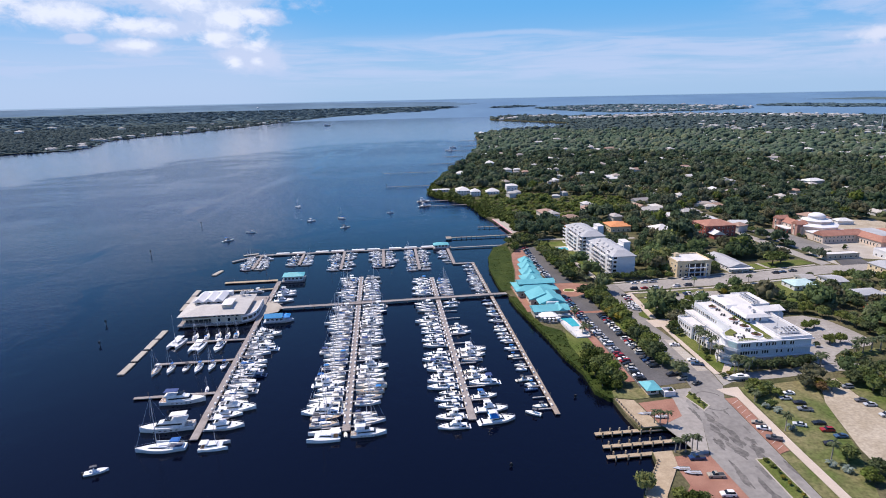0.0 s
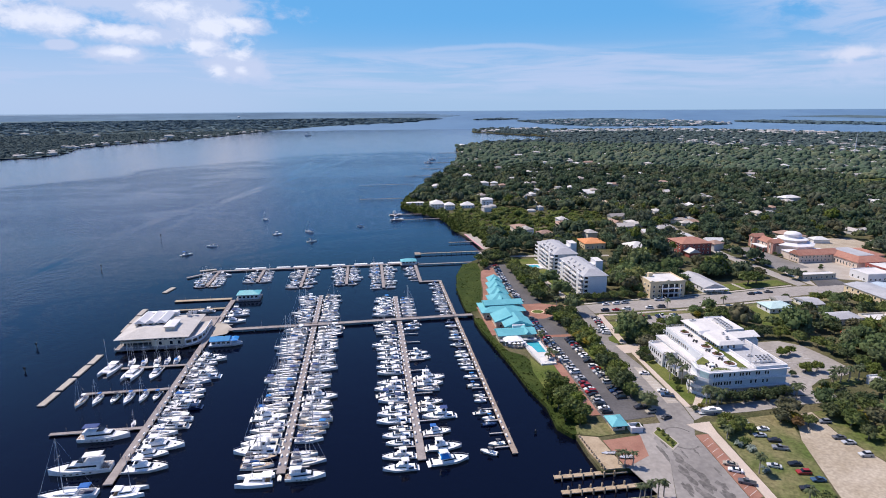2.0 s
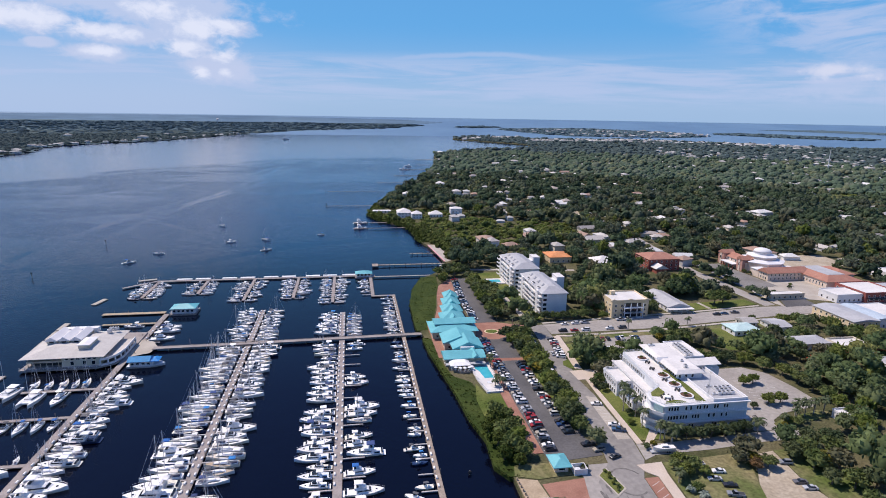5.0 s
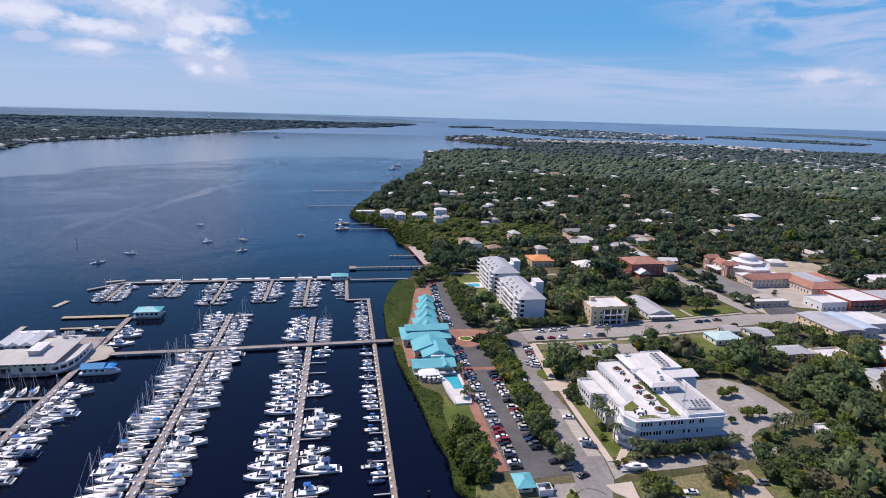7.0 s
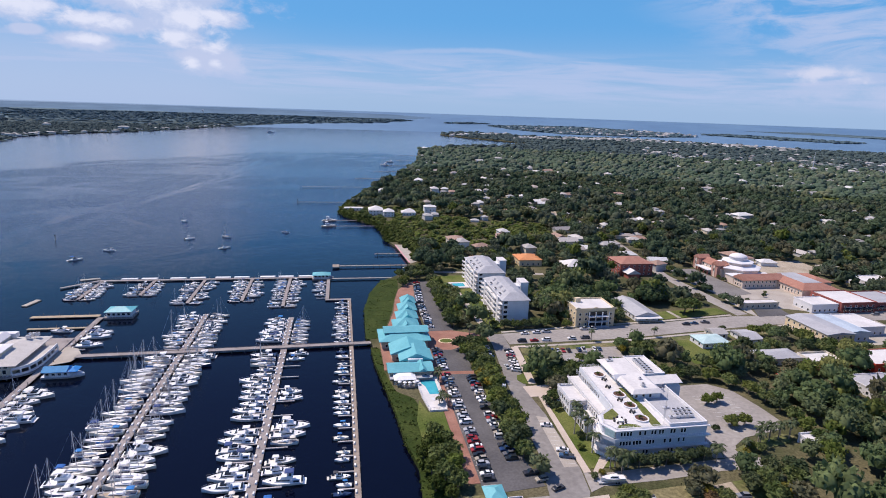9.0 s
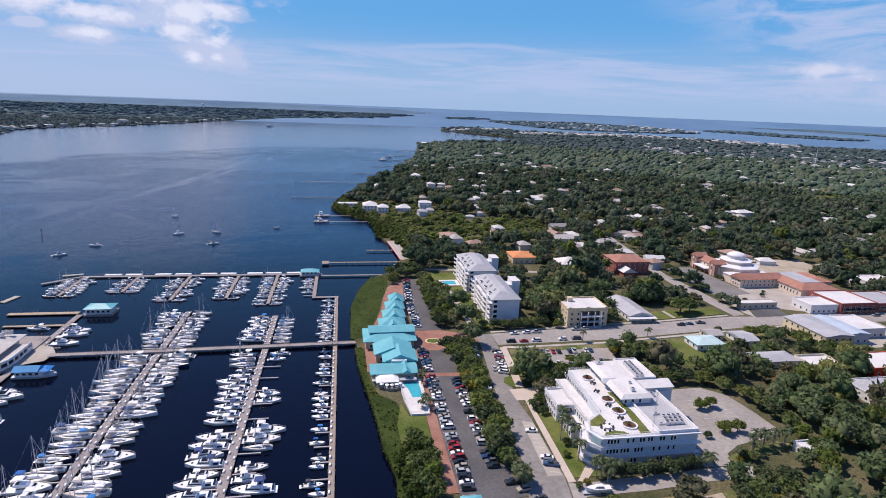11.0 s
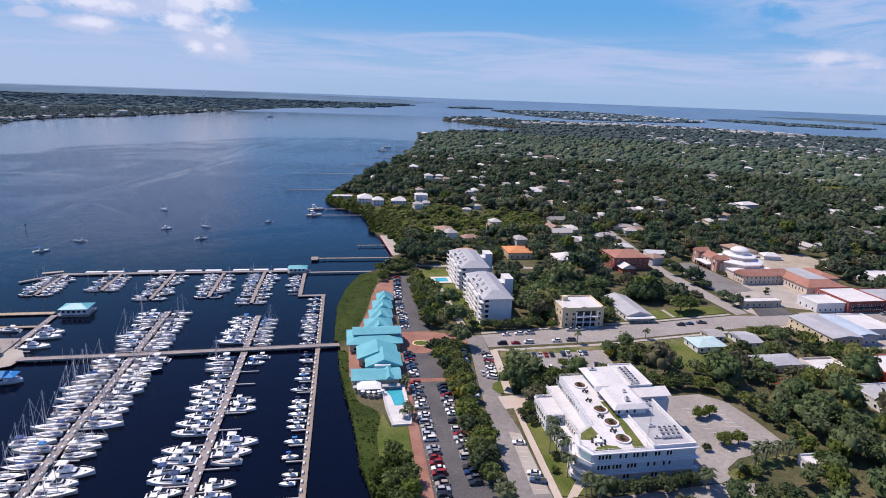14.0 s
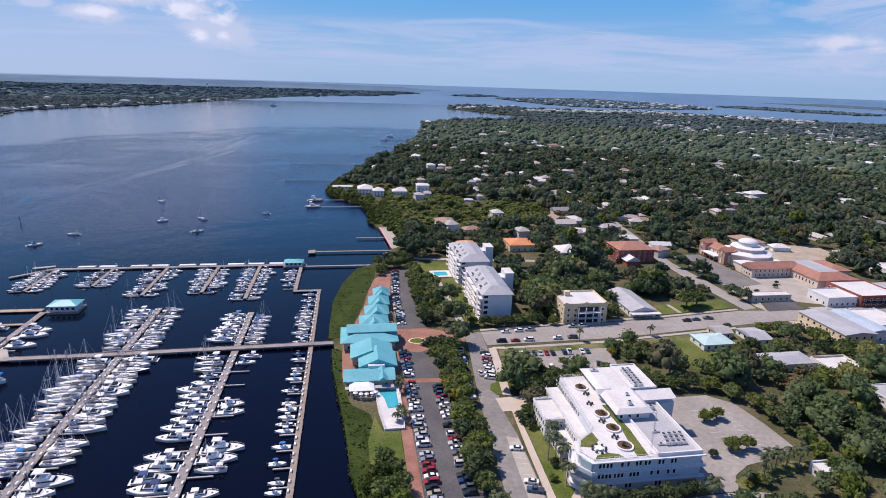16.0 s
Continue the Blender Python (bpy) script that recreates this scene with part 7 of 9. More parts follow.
part("bin", Shape().cbox(50.9, -134.4, 2, 1.4, 1.4, 1.4, 0.08), M_DARKTRIM, en)

# restaurant on the water and three huts
re = thing("floating_restaurant", "large two-level cream restaurant on piles with a wide pale grey roof", "building")
part("platform", Shape().prism([(-184, -23), (-150, -23), (-143, -19), (-140.5, -12), (-141, 22), (-184, 25)], 0.7, 1.5), M_DOCK, re)
part("wall", Shape().box(-166, -149, -20.5, 10, 1.5, 6.5), M_REST, re)
# Near-black colour on this block stands in for the open gallery's shade.
part("gallery_wall", Shape().box(-181, -166.1, -17.5, 12, 1.5, 6.5), M_DARKTRIM, re, "gallery block coloured dark for shade, behind posts")
part("upper_band", Shape().box(-181.5, -166.2, -20.6, -17.6, 4.0, 4.9), M_REST, re)
part("roof", Shape().hip(-184, -146.5, -22, 13, 6.5, 8.7, 0.3, 10), M_RESTROOF, re, "wide pale grey hipped metal roof")
for x in along(-182, -166, 2.6):
    part("gallery_post", Shape().tube((x, -20.8, 1.5), (x, -20.8, 6.5), 0.14, 0.14, 6), M_REST, re)
for x in along(-165, -150, 2.6):
    window(re, x, -20.5, 4.9, 1.6, 1.1, "S", whole=True)
for x in (-161.5, -156, -152):
    window(re, x, -20.5, 2.2, 1.5, 1.9, "S", whole=True)
# curved white terrace with arches on the dock side
TERR = [(-148.6, -21.5), (-145.5, -20.2), (-143.2, -17.6), (-141.9, -14), (-141.4, -10), (-141.4, -6), (-141.5, -2), (-141.6, 2), (-141.8, 6)]
for z0, z1 in ((1.5, 2.5), (4.3, 5.4)):
    part("terrace_band", Shape().prism(band(TERR, 0.35), z0, z1), M_STUCCO, re, "white curved terrace wall")
part("terrace_floor", Shape().prism(TERR + [(-149, 6), (-149, -20)], 4.05, 4.28), M_RESTROOF, re)
for x, y in TERR:
    part("terrace_post", Shape().tube((x, y, 2.5), (x, y, 4.3), 0.4, 0.4, 8), M_STUCCO, re)
for x in (-176, -170.3, -164.6):
    part("dormer_wall", Shape().box(x - 2.3, x + 2.3, -7, 7, 8.2, 10.0), M_REST, re)
    part("dormer_roof", Shape().gable(x - 2.8, x + 2.8, -7.8, 7.6, 10.0, 11.9, "y"), M_STUCCO, re, "white raised roof gable")
    window(re, x, -7, 8.5, 2.2, 1.3, "S", whole=True)
part("roof_gallery", Shape().box(-177.5, -160, 7.1, 10.5, 8.2, 10.6), M_STUCCO, re)
part("stair_tower", Shape().box(-160.5, -155.5, -15, -5, 7.2, 10.2), M_REST, re, "cream box on the roof slope")
part("stair_tower_roof", Shape().hip(-161, -155, -15.5, -4.5, 10.2, 10.9), M_STUCCO, re)
handrail(re, [(-184, -22.8), (-150, -22.8), (-143.2, -18.8)], 1.5)
pm2 = Shape().tube((0, 0, -1.5), (0, 0, 0.8), 0.25, 0.25, 7).mesh("pile")
pm2.materials.append(M_PILE)
for x in along(-183, -144, 4.5):
    p = new("pile", pm2)
    p.parent, p.location = re, (x, -22.5, 0)
ac = [(-154, 14), (-151.5, 14), (-154, 11)]
for x, y in ac:
    u = thing("roof_machine", "pale rooftop machine on the restaurant", "air conditioner", "roof machines", pose(x, y - 5, 8.55))
    part("case", Shape().cbox(0, 0, 0, 1.8, 1.8, 1.6, 0.08), M_ALU, u)
    part("fan", Shape().disc(0, 0, 1.6, 1.7, 0.6, 12), M_DARKTRIM, u)


def hut(x0, x1, y0, y1, roof, label, h=3.2, rise=1.8):
    ob = thing("dock_hut", label, "hut", "dock huts")
    part("float", Shape().box(x0 - 1.2, x1 + 1.2, y0 - 1.2, y1 + 1.2, -0.4, 0.9), M_DOCK, ob)
    part("wall", Shape().box(x0, x1, y0, y1, 0.9, 0.9 + h), M_GREYSTUCCO, ob)
    part("roof", Shape().hip(x0 - 1, x1 + 1, y0 - 1, y1 + 1, 1.0 + h, 1.0 + h + rise, 0.2), roof, ob)
    for x in along(x0, x1, 2.6):
        window(ob, x, y0, 1.9, 1.5, 1.3, "S")
    handrail(ob, [(x0 - 1, y1 + 1), (x0 - 1, y0 - 1), (x1 + 1, y0 - 1), (x1 + 1, y1 + 1)], 0.9, 1.0)
    return ob


hut(-137, -124, 53.5, 62, M_TEAL, "floating hut with a teal hipped metal roof")
hut(-24, -13, 123.5, 130, M_TEAL, "dock hut with a teal metal roof on the breakwater", 2.6, 1.6)
bh = thing("house_boat", "moored house boat with a bright blue roof and canopy", "houseboat")
part("hull", hull(17, 6.5, 1.1, stern=0.95, fine=0.3).moved(pose(-136.5, -20.5, 0, 0, 0, -90)), M_GREYSTUCCO, bh)
part("cabin", Shape().box(-135, -124.5, -23.2, -17.8, 1.1, 3.6), M_STUCCO, bh)
part("roof", Shape().gable(-136, -125.5, -24, -17, 3.6, 5.2, "x"), M_BLUEROOF, bh, "bright blue pitched roof")
part("canopy", Shape().hip(-125.4, -121.5, -23.4, -17.6, 3.4, 4.6), M_BLUETARP, bh, "blue canvas canopy")
for x in along(-135, -125, 2.4):
    window(bh, x, -23.2, 1.7, 1.4, 1.1, "S")
handrail(bh, [(-136, -23.4), (-123, -23.4), (-120.5, -20.5)], 1.1, 0.9)

# along the cross street
yb = simple_house(130.5, 154.5, 12.5, 32, 10.2, 1.1, M_WHITEROOF, M_CREAM, "flat", "cream three-storey building with white flat roof and porches", "x", "street_building", "street buildings")
for k in range(3):
    z = GZ + 0.3 + k * 3.2
    b = part("porch", Shape().box(137.5, 150, 9.8, 12.5, z - 0.15, z), M_GREYSTUCCO, yb)
    # A dark sheet in glass colour serves as the shade within each porch.
    part("porch_shade", Shape().box(138, 149.5, 12.2, 12.46, z + 0.1, z + 2.5), M_GLASS, b, "dark sheet standing for the shaded porch opening")
for x in (137.6, 141.7, 145.8, 149.9):
    part("column", Shape().cbox(x, 10, GZ, 0.45, 0.45, 9.7), M_GREYSTUCCO, yb)
for x, w in ((131.5, 2.4), (153.5, 2.4), (142.5, 3.2)):
    part("parapet_gable", Shape().gable(x - w, x + w, 12.3, 12.8, GZ + 10.9, GZ + 12.0, "y"), M_CREAM, yb)
part("roof_hatch", Shape().cbox(137, 27, GZ + 10.4, 3, 2.4, 2.6), M_CREAM, yb)
bl = simple_house(171.5, 186.5, 18, 50, 3.4, 2.4, M_GREYROOF, M_STUCCO, "gable", "long white hall with a pale blue-grey metal roof", "y", "street_building", "street buildings")
part("front_canopy", Shape().box(170.5, 187.5, 14, 18, 4.6, 4.9), M_WHITEROOF, bl)
part("parapet", Shape().box(176, 182, 17.6, 17.9, 4.9, 6.6), M_GREYSTUCCO, bl)
for x in (171, 175, 179, 183, 187):
    part("post", Shape().tube((x, 14.3, GZ), (x, 14.3, 4.6), 0.1, 0.1, 6), M_GEL, bl)

# church with a white dome
ch = thing("church", "large peach church with brick entrance gables and shallow white dome", "church")
n = 8
OX, OY = 307, 109
oc = lambda r0, z, ph=math.pi / 8: [(OX + r0 * math.cos(2 * math.pi * i / n + ph), OY + r0 * math.sin(2 * math.pi * i / n + ph), z) for i in range(n)]
part("wall", Shape().loft([oc(17, GZ), oc(17, 10)]), M_PINKST, ch)
part("roof", Shape().loft([oc(17.8, 10), oc(17.8, 10.5), oc(10.5, 12.4)]), M_STUCCO, ch, "white octagonal roof")
part("lower_roof", Shape().box(287.5, 322, 86, 96, 7.6, 8.1), M_STUCCO, ch, "lower white flat roof")
part("lower_wall", Shape().box(288, 321.5, 86.5, 96, GZ, 7.6), M_PINKST, ch)
part("tier_wall", Shape().loft([oc(11.6, 11.3), oc(11.6, 13.9)]), M_PINKST, ch)
part("tier_roof", Shape().loft([oc(12.1, 13.9), oc(12.1, 14.3), oc(6.6, 15.4)]), M_STUCCO, ch, "white upper octagonal roof")
part("drum", Shape().disc(OX, OY, 14.6, 17.0, 6.6, 20), M_STUCCO, ch)
rings = [[(OX + 6.9 * math.cos(b) * math.cos(2 * math.pi * i / 20), OY + 6.9 * math.cos(b) * math.sin(2 * math.pi * i / 20), 17.0 + 3.2 * math.sin(b)) for i in range(20)] for b in (0, 0.35, 0.7, 1.05, 1.4)]
part("dome", Shape().loft(rings), M_STUCCO, ch, "shallow white dome", True)
part("front_wall", Shape().box(289, 300, 104, 134, GZ, 9.5), M_PINKST, ch)
part("front_roof", Shape().gable(288.4, 301, 103.5, 134.5, 9.5, 12.6, "y"), M_REDROOF, ch, "terracotta gabled roof")
part("portico_roof", Shape().box(283.5, 289, 112, 128, 5.6, 6.2), M_STUCCO, ch, "white portico slab")
for y in (112.5, 117.5, 122.5, 127.5):
    part("column", Shape().tube((284.2, y, GZ), (284.2, y, 5.6), 0.4, 0.35, 8), M_REDWALL, ch)
for y in (108, 132):
    part("entrance_gable", Shape().box(286.5, 296, y - 3.6, y + 3.6, GZ, 11.5), M_PINKBRICK, ch, "pink brick entrance block")
    part("gable_roof", Shape().gable(286, 297, y - 4.1, y + 4.1, 11.5, 14.2, "x"), M_REDROOF, ch)
    part("corner_trim", Shape().box(286.2, 286.48, y - 0.9, y + 0.9, GZ, 11), M_PINKST, ch, "pale panel between brick piers")
    window(ch, 286.2, y, 6.5, 1.0, 2.6, "W", whole=True)
part("wing_wall", Shape().box(288, 317, 76, 86, GZ, 8.2), M_PINKST, ch)
part("wing_roof", Shape().gable(287, 323, 75, 87, 8.2, 11.6, "x"), M_REDROOF, ch, "terracotta gabled roof")
part("wing_wall", Shape().box(317.2, 346, 52, 92, GZ, 7.6), M_PINKST, ch)
part("wing_roof", Shape().hip(316.4, 347, 51, 93, 7.6, 10.4, 0.3, 7.5), M_REDROOF, ch, "terracotta roof with a flat middle")
part("wing_deck", Shape().box(324, 339, 59.5, 86, 10.3, 10.6), M_GREYROOF, ch, "pale grey flat roof")
part("wing_wall", Shape().box(347, 362, 74, 98, GZ, 6), M_PINKST, ch)
part("wing_roof", Shape().hip(346.5, 363, 73, 99, 6, 8.4), M_REDROOF, ch)
for z in (3.0, 5.8):
    for x in along(289, 316, 3.2):
        window(ch, x, 76, z, 1.0, 1.5, "S", whole=True)
    for y in along(77, 85, 3):
        window(ch, 288, y, z, 1.0, 1.5, "W", whole=True)
for y in along(54, 75, 3.2):
    window(ch, 317.2, y, 3.2, 0.9, 2.4, "W", whole=True)
for y in along(114, 128, 4.4):
    window(ch, 289, y, 6.9, 1.2, 1.8, "W", whole=True)

rb2 = simple_house(209.5, 236.5, 113.5, 136, 9.6, 3.6, M_REDROOF, M_REDWALL, "hip", "dark red brick hall with terracotta roof", "x", "brick_hall", "street buildings")
part("porch_roof", Shape().gable(211, 222, 104, 113.4, 6, 9, "y"), M_WHITEROOF, rb2)
part("porch_wall", Shape().box(212, 221, 104.5, 113.4, GZ, 5.9), M_REDWALL, rb2)
simple_house(99, 112, 140, 160, 5, 2.6, M_ORANGE, M_CREAM, "hip", "cream house with a bright orange tile roof")
simple_house(138, 157, 146, 166, 5, 3, M_ORANGE, M_CREAM, "hip", "cream house with a bright orange tile roof")
simple_house(172, 190, 128, 146, 4, 4, M_WHITEROOF, M_HWALL, "hip", "house with a white pitched roof among trees")

simple_house(387, 414, 69, 85, 5.0, 0.8, M_WHITEROOF, M_STUCCO, "flat", "low white flat-roofed building behind the shops", "x", "shop_building", "street buildings")
sh = simple_house(298, 317.5, 22, 38, 5.2, 0.8, M_WHITEROOF, M_STUCCO, "flat", "white flat-roofed corner shop", "x", "shop_building", "street buildings")
brick_shop = simple_house(318, 345, 20, 46, 6.4, 0.9, M_WHITEROOF, M_REDWALL, "flat", "dark red brick shop with a white flat roof", "x", "shop_building", "street buildings")
brick_row = simple_house(345.5, 372, 21.5, 46, 5.4, 0.8, M_GREYROOF, M_REDWALL, "flat", "dark red brick shop row with grey roof", "x", "shop_building", "street buildings")
simple_house(373, 410, 22, 46, 5.0, 0.8, M_WHITEROOF, M_STUCCO, "flat", "white flat-roofed shop row", "x", "shop_building", "street buildings")
simple_house(262, 280, -28, 3, 6.5, 1.2, M_GREYROOF, M_CREAM, "gable", "cream warehouse with pale grey metal roof", "y", "warehouse", "street buildings")
simple_house(280.3, 294, -24, 4, 5.6, 1.0, M_PALEBLUE, M_GREYSTUCCO, "gable", "metal warehouse with a pale blue roof", "y", "warehouse", "street buildings")
simple_house(294.3, 312, -17, 4.6, 5.2, 0.6, M_WHITEROOF, M_STUCCO, "flat", "white warehouse with a flat roof", "y", "warehouse", "street buildings")
for owner, x0, x1, y in ((brick_shop, 319, 344, 20), (brick_row, 346.5, 371, 21.5)):
    for x in along(x0 + 2, x1 - 2, 4.6):
        window(owner, x, y, 3.6, 3.2, 2.2, "S", whole=True)
    part("awning", Shape().box(x0, x1, y - 1.8, y - 0.02, 4.95, 5.15), M_DARKTRIM, owner, "dark flat awning over the shop windows")
st = simple_house(257, 283, 33.5, 39.5, 3.6, 0.5, M_WHITEROOF, M_TAN, "flat", "low tan store with a white flat roof slab", "x", "store", "street buildings")
simple_house(188, 204, -25, -13, 3.2, 1.6, M_MINT, M_STUCCO, "hip", "cottage with a pale mint metal roof")
simple_house(203, 211.5, -13, -4, 3.0, 1.6, M_HROOF, M_HWALL, "gable", "small house with a brown roof")
simple_house(217, 227, -22, -8, 3.0, 1.4, M_GREYROOF, M_HWALL, "gable", "small house with grey roof")
simple_house(203, 229, -48, -37, 3.6, 1.4, M_GREYROOF, M_HWALL, "hip", "long low house with pale grey roof")
simple_house(229, 246, -58, -44, 3.6, 1.2, M_WHITEROOF, M_HWALL, "flat", "low building with a white flat roof")
simple_house(206, 210, -61, -57.5, 2.3, 1.0, M_RED, M_RED, "gable", "small bright red shed among trees")
simple_house(258, 285, -62, -45, 4.4, 0.6, M_WHITEROOF, M_RED, "flat", "white-roofed shop with a bright red front", "x", "shop_building", "street buildings")
simple_house(232, 262, -86, -70, 4.0, 0.6, M_GREYROOF, M_STUCCO, "flat", "grey flat-roofed building behind trees", "x", "shop_building", "street buildings")
simple_house(170, 176, -118, -112.5, 3.0, 0.9, M_WHITEROOF, M_STUCCO, "flat", "small white building beside a palm grove")
# waterfront houses farther along the shore
SHOREHOMES = [(105.5, 150, 26, 8), (147.5, 156, 26, 10), (181, 137, 24, 9), (222, 112, 22, 13)]
for x0, x1, y0, y1, h, r0, lab in ((0, 22, 405, 412, 3, 1, "long low white waterfront house"), (28, 44, 372, 392, 6, 4, "white waterfront house with steep white roofs"), (44, 56, 362, 374, 6, 3.5, "white waterfront house with white roof"),
                                   (66, 82, 372, 384, 3.6, 3, "white bungalow with hipped white roof"), (94, 108, 382, 394, 8.5, 2, "three-storey white house with verandas"), (50, 66, 545, 560, 5, 3, "grey waterfront house with hipped roof"), (116, 130, 650, 668, 8, 3, "tall white house among trees"), (240, 262, 1478, 1500, 7, 4, "large white house on the point")):
    simple_house(x0, x1, y0, y1, h, r0, M_WHITEROOF, M_STUCCO, "hip", lab)
    SHOREHOMES.append(((x0 + x1) / 2, (y0 + y1) / 2, 26 if y0 < 500 else 20, (x1 - x0) / 2 + 0.5))

# ---- cars ----
wheel_mesh = Shape().loft([[(x, 0.33 * k * math.cos(a), 0.33 * k * math.sin(a)) for a in (2 * math.pi * i / 10 for i in range(10))] for x, k in ((-0.11, 0.85), (-0.09, 1), (0.09, 1), (0.11, 0.85))]).mesh("wheel")
wheel_mesh.materials.append(M_TYRE)


def car_body(L, W, hood, belt, roof, y_ws, y_roof0, y_roof1, y_rear, bed=None):
    """Profile sections along the car; y from the tail (0) to the nose (L)."""
    prof = [(0, 0.38, belt - 0.08), (0.12, 0.25, belt), (y_rear, 0.22, belt), (y_ws, 0.22, belt), (L - 0.5, 0.22, hood), (L - 0.05, 0.28, hood - 0.2), (L, 0.4, hood - 0.35)]
    s = Shape()
    rings = []
    for y, lo, hi in prof:
        k = 0.94 if y in (0, L) else 1
        rings.append([(-W / 2 * k, y - L / 2, lo), (W / 2 * k, y - L / 2, lo), (W / 2 * k, y - L / 2, hi - 0.12), (W / 2 * k * 0.93, y - L / 2, hi), (-W / 2 * k * 0.93, y - L / 2, hi), (-W / 2 * k, y - L / 2, hi - 0.12)])
    s.loft(rings)
    s.loft([[(-W * 0.34, y_roof0 - L / 2, roof - 0.03), (W * 0.34, y_roof0 - L / 2, roof - 0.03), (W * 0.34, y_roof1 - L / 2, roof - 0.03), (-W * 0.34, y_roof1 - L / 2, roof - 0.03)],
            [(-W * 0.31, y_roof0 + 0.1 - L / 2, roof + 0.03), (W * 0.31, y_roof0 + 0.1 - L / 2, roof + 0.03), (W * 0.31, y_roof1 - 0.1 - L / 2, roof + 0.03), (-W * 0.31, y_roof1 - 0.1 - L / 2, roof + 0.03)]])
    g = Shape()
    g.loft([[(-W * 0.45, y_rear - L / 2, belt - 0.02), (W * 0.45, y_rear - L / 2, belt - 0.02), (W * 0.45, y_ws - L / 2, belt - 0.02), (-W * 0.45, y_ws - L / 2, belt - 0.02)],
            [(-W * 0.335, y_roof0 - L / 2, roof - 0.02), (W * 0.335, y_roof0 - L / 2, roof - 0.02), (W * 0.335, y_roof1 - L / 2, roof - 0.02), (-W * 0.335, y_roof1 - L / 2, roof - 0.02)]])
    return s, g


def make_car(kind):
    L, W = {"sedan": (4.7, 1.82), "suv": (4.7, 1.9), "hatch": (4.2, 1.78), "pickup": (5.5, 1.95), "van": (5.1, 1.98)}[kind]
    spec = {"sedan": (0.88, 0.95, 1.45, 3.35, 1.35, 2.6, 0.65), "suv": (1.0, 1.08, 1.72, 3.35, 0.65, 2.7, 0.12), "hatch": (0.92, 1.0, 1.5, 3.1, 0.6, 2.4, 0.12),
            "pickup": (1.08, 1.08, 1.82, 3.95, 2.4, 3.4, 2.05), "van": (1.1, 1.15, 1.85, 4.1, 0.5, 3.3, 0.1)}[kind]
    s, g = car_body(L, W, *spec)
    label = {"sedan": "parked sedan with dark windows", "suv": "parked sport utility vehicle with dark windows", "hatch": "parked hatchback with dark windows", "pickup": "parked pickup truck with open bed", "van": "parked minivan with dark windows"}[kind]
    ob = tagged(part("car", s, M_CAR, None), label, "car", "parked cars")
    part("cabin_glass", g, M_GLASS, ob)
    for x in (-W / 2 + 0.1, W / 2 - 0.1):
        for y in (-L * 0.3, L * 0.31):
            w = new("wheel", wheel_mesh)
            w.parent, w.location = ob, (x, y, 0.33)
    if kind == "pickup":
        part("bed", Shape().box(-W * 0.4, W * 0.4, -L / 2 + 0.15, -L / 2 + 1.95, 0.9, 1.095), M_DARKTRIM, ob, "dark open truck bed")
    return ob


CARS = {}
rc = random.Random(4)


def car(x, y, turn, kind=None, z=2.0):
    kind = kind or rc.choice(["sedan", "sedan", "suv", "suv", "hatch", "pickup", "van", "suv"])
    m = pose(x, y, z, 0, 0, turn)
    if kind not in CARS:
        CARS[kind] = make_car(kind)
        CARS[kind].matrix_basis = m
        return CARS[kind]
    return copy_thing(CARS[kind], m)


def row(a, b, pitch, turn, fill, jit=0.15, lines=0.0):
    d = math.hypot(b[0] - a[0], b[1] - a[1])
    n = int(d / pitch)
    for i in range(n + 1):
        u = i * pitch / d
        if rc.random() < fill:
            car(a[0] + (b[0] - a[0]) * u + rc.uniform(-jit, jit) * 1.5, a[1] + (b[1] - a[1]) * u + rc.uniform(-jit, jit), turn + rc.choice((0, 0, 180)) + rc.uniform(-2, 2))


row((43.6, -12.5), (43.9, -36), 2.85, 90, 0.9)
row((43.8, -42.5), (44.3, -122), 2.78, 90, 0.93)
row((55.0, -46), (55.2, -110), 2.78, 90, 0.86)
row((55.0, -13), (55.0, -36), 2.85, 90, 0.25)
row((69.6, -13.5), (65.4, -62), 2.8, 80, 0.85)
row((81.2, -18), (77.8, -44), 3.3, 66, 0.97)
row((98, -20.6), (137, -20.4), 2.95, 172, 0.72)
row((95.3, -24), (95.6, -36.5), 2.9, 82, 0.95)
row((108, -33.6), (133, -33.2), 3.2, 160, 0.6)
row((45.2, 19), (45.2, 60), 2.8, 90, 0.92)
row((45.4, 62), (48.6, 106), 2.8, 88, 0.9)
for x, y, a in ((92, -6.3, 86), (99, -6.2, 86), (106, -6, 86), (121, -5.4, 86), (129, -5.1, 86), (97, 4.3, 86), (104, 5, 86), (110, 5.6, 86), (134, 7.6, 86), (139, 8, 86), (200, 9.5, 82), (206, 10.5, 82), (214, 11.6, 82), (306, 14.8, 88), (322, 15, 88), (340, 15.2, 88), (262, 108, 0), (263, 82, 0), (263, 95, 0), (259, 84, 0), (256, 88, 0)):
    car(x, y, a)
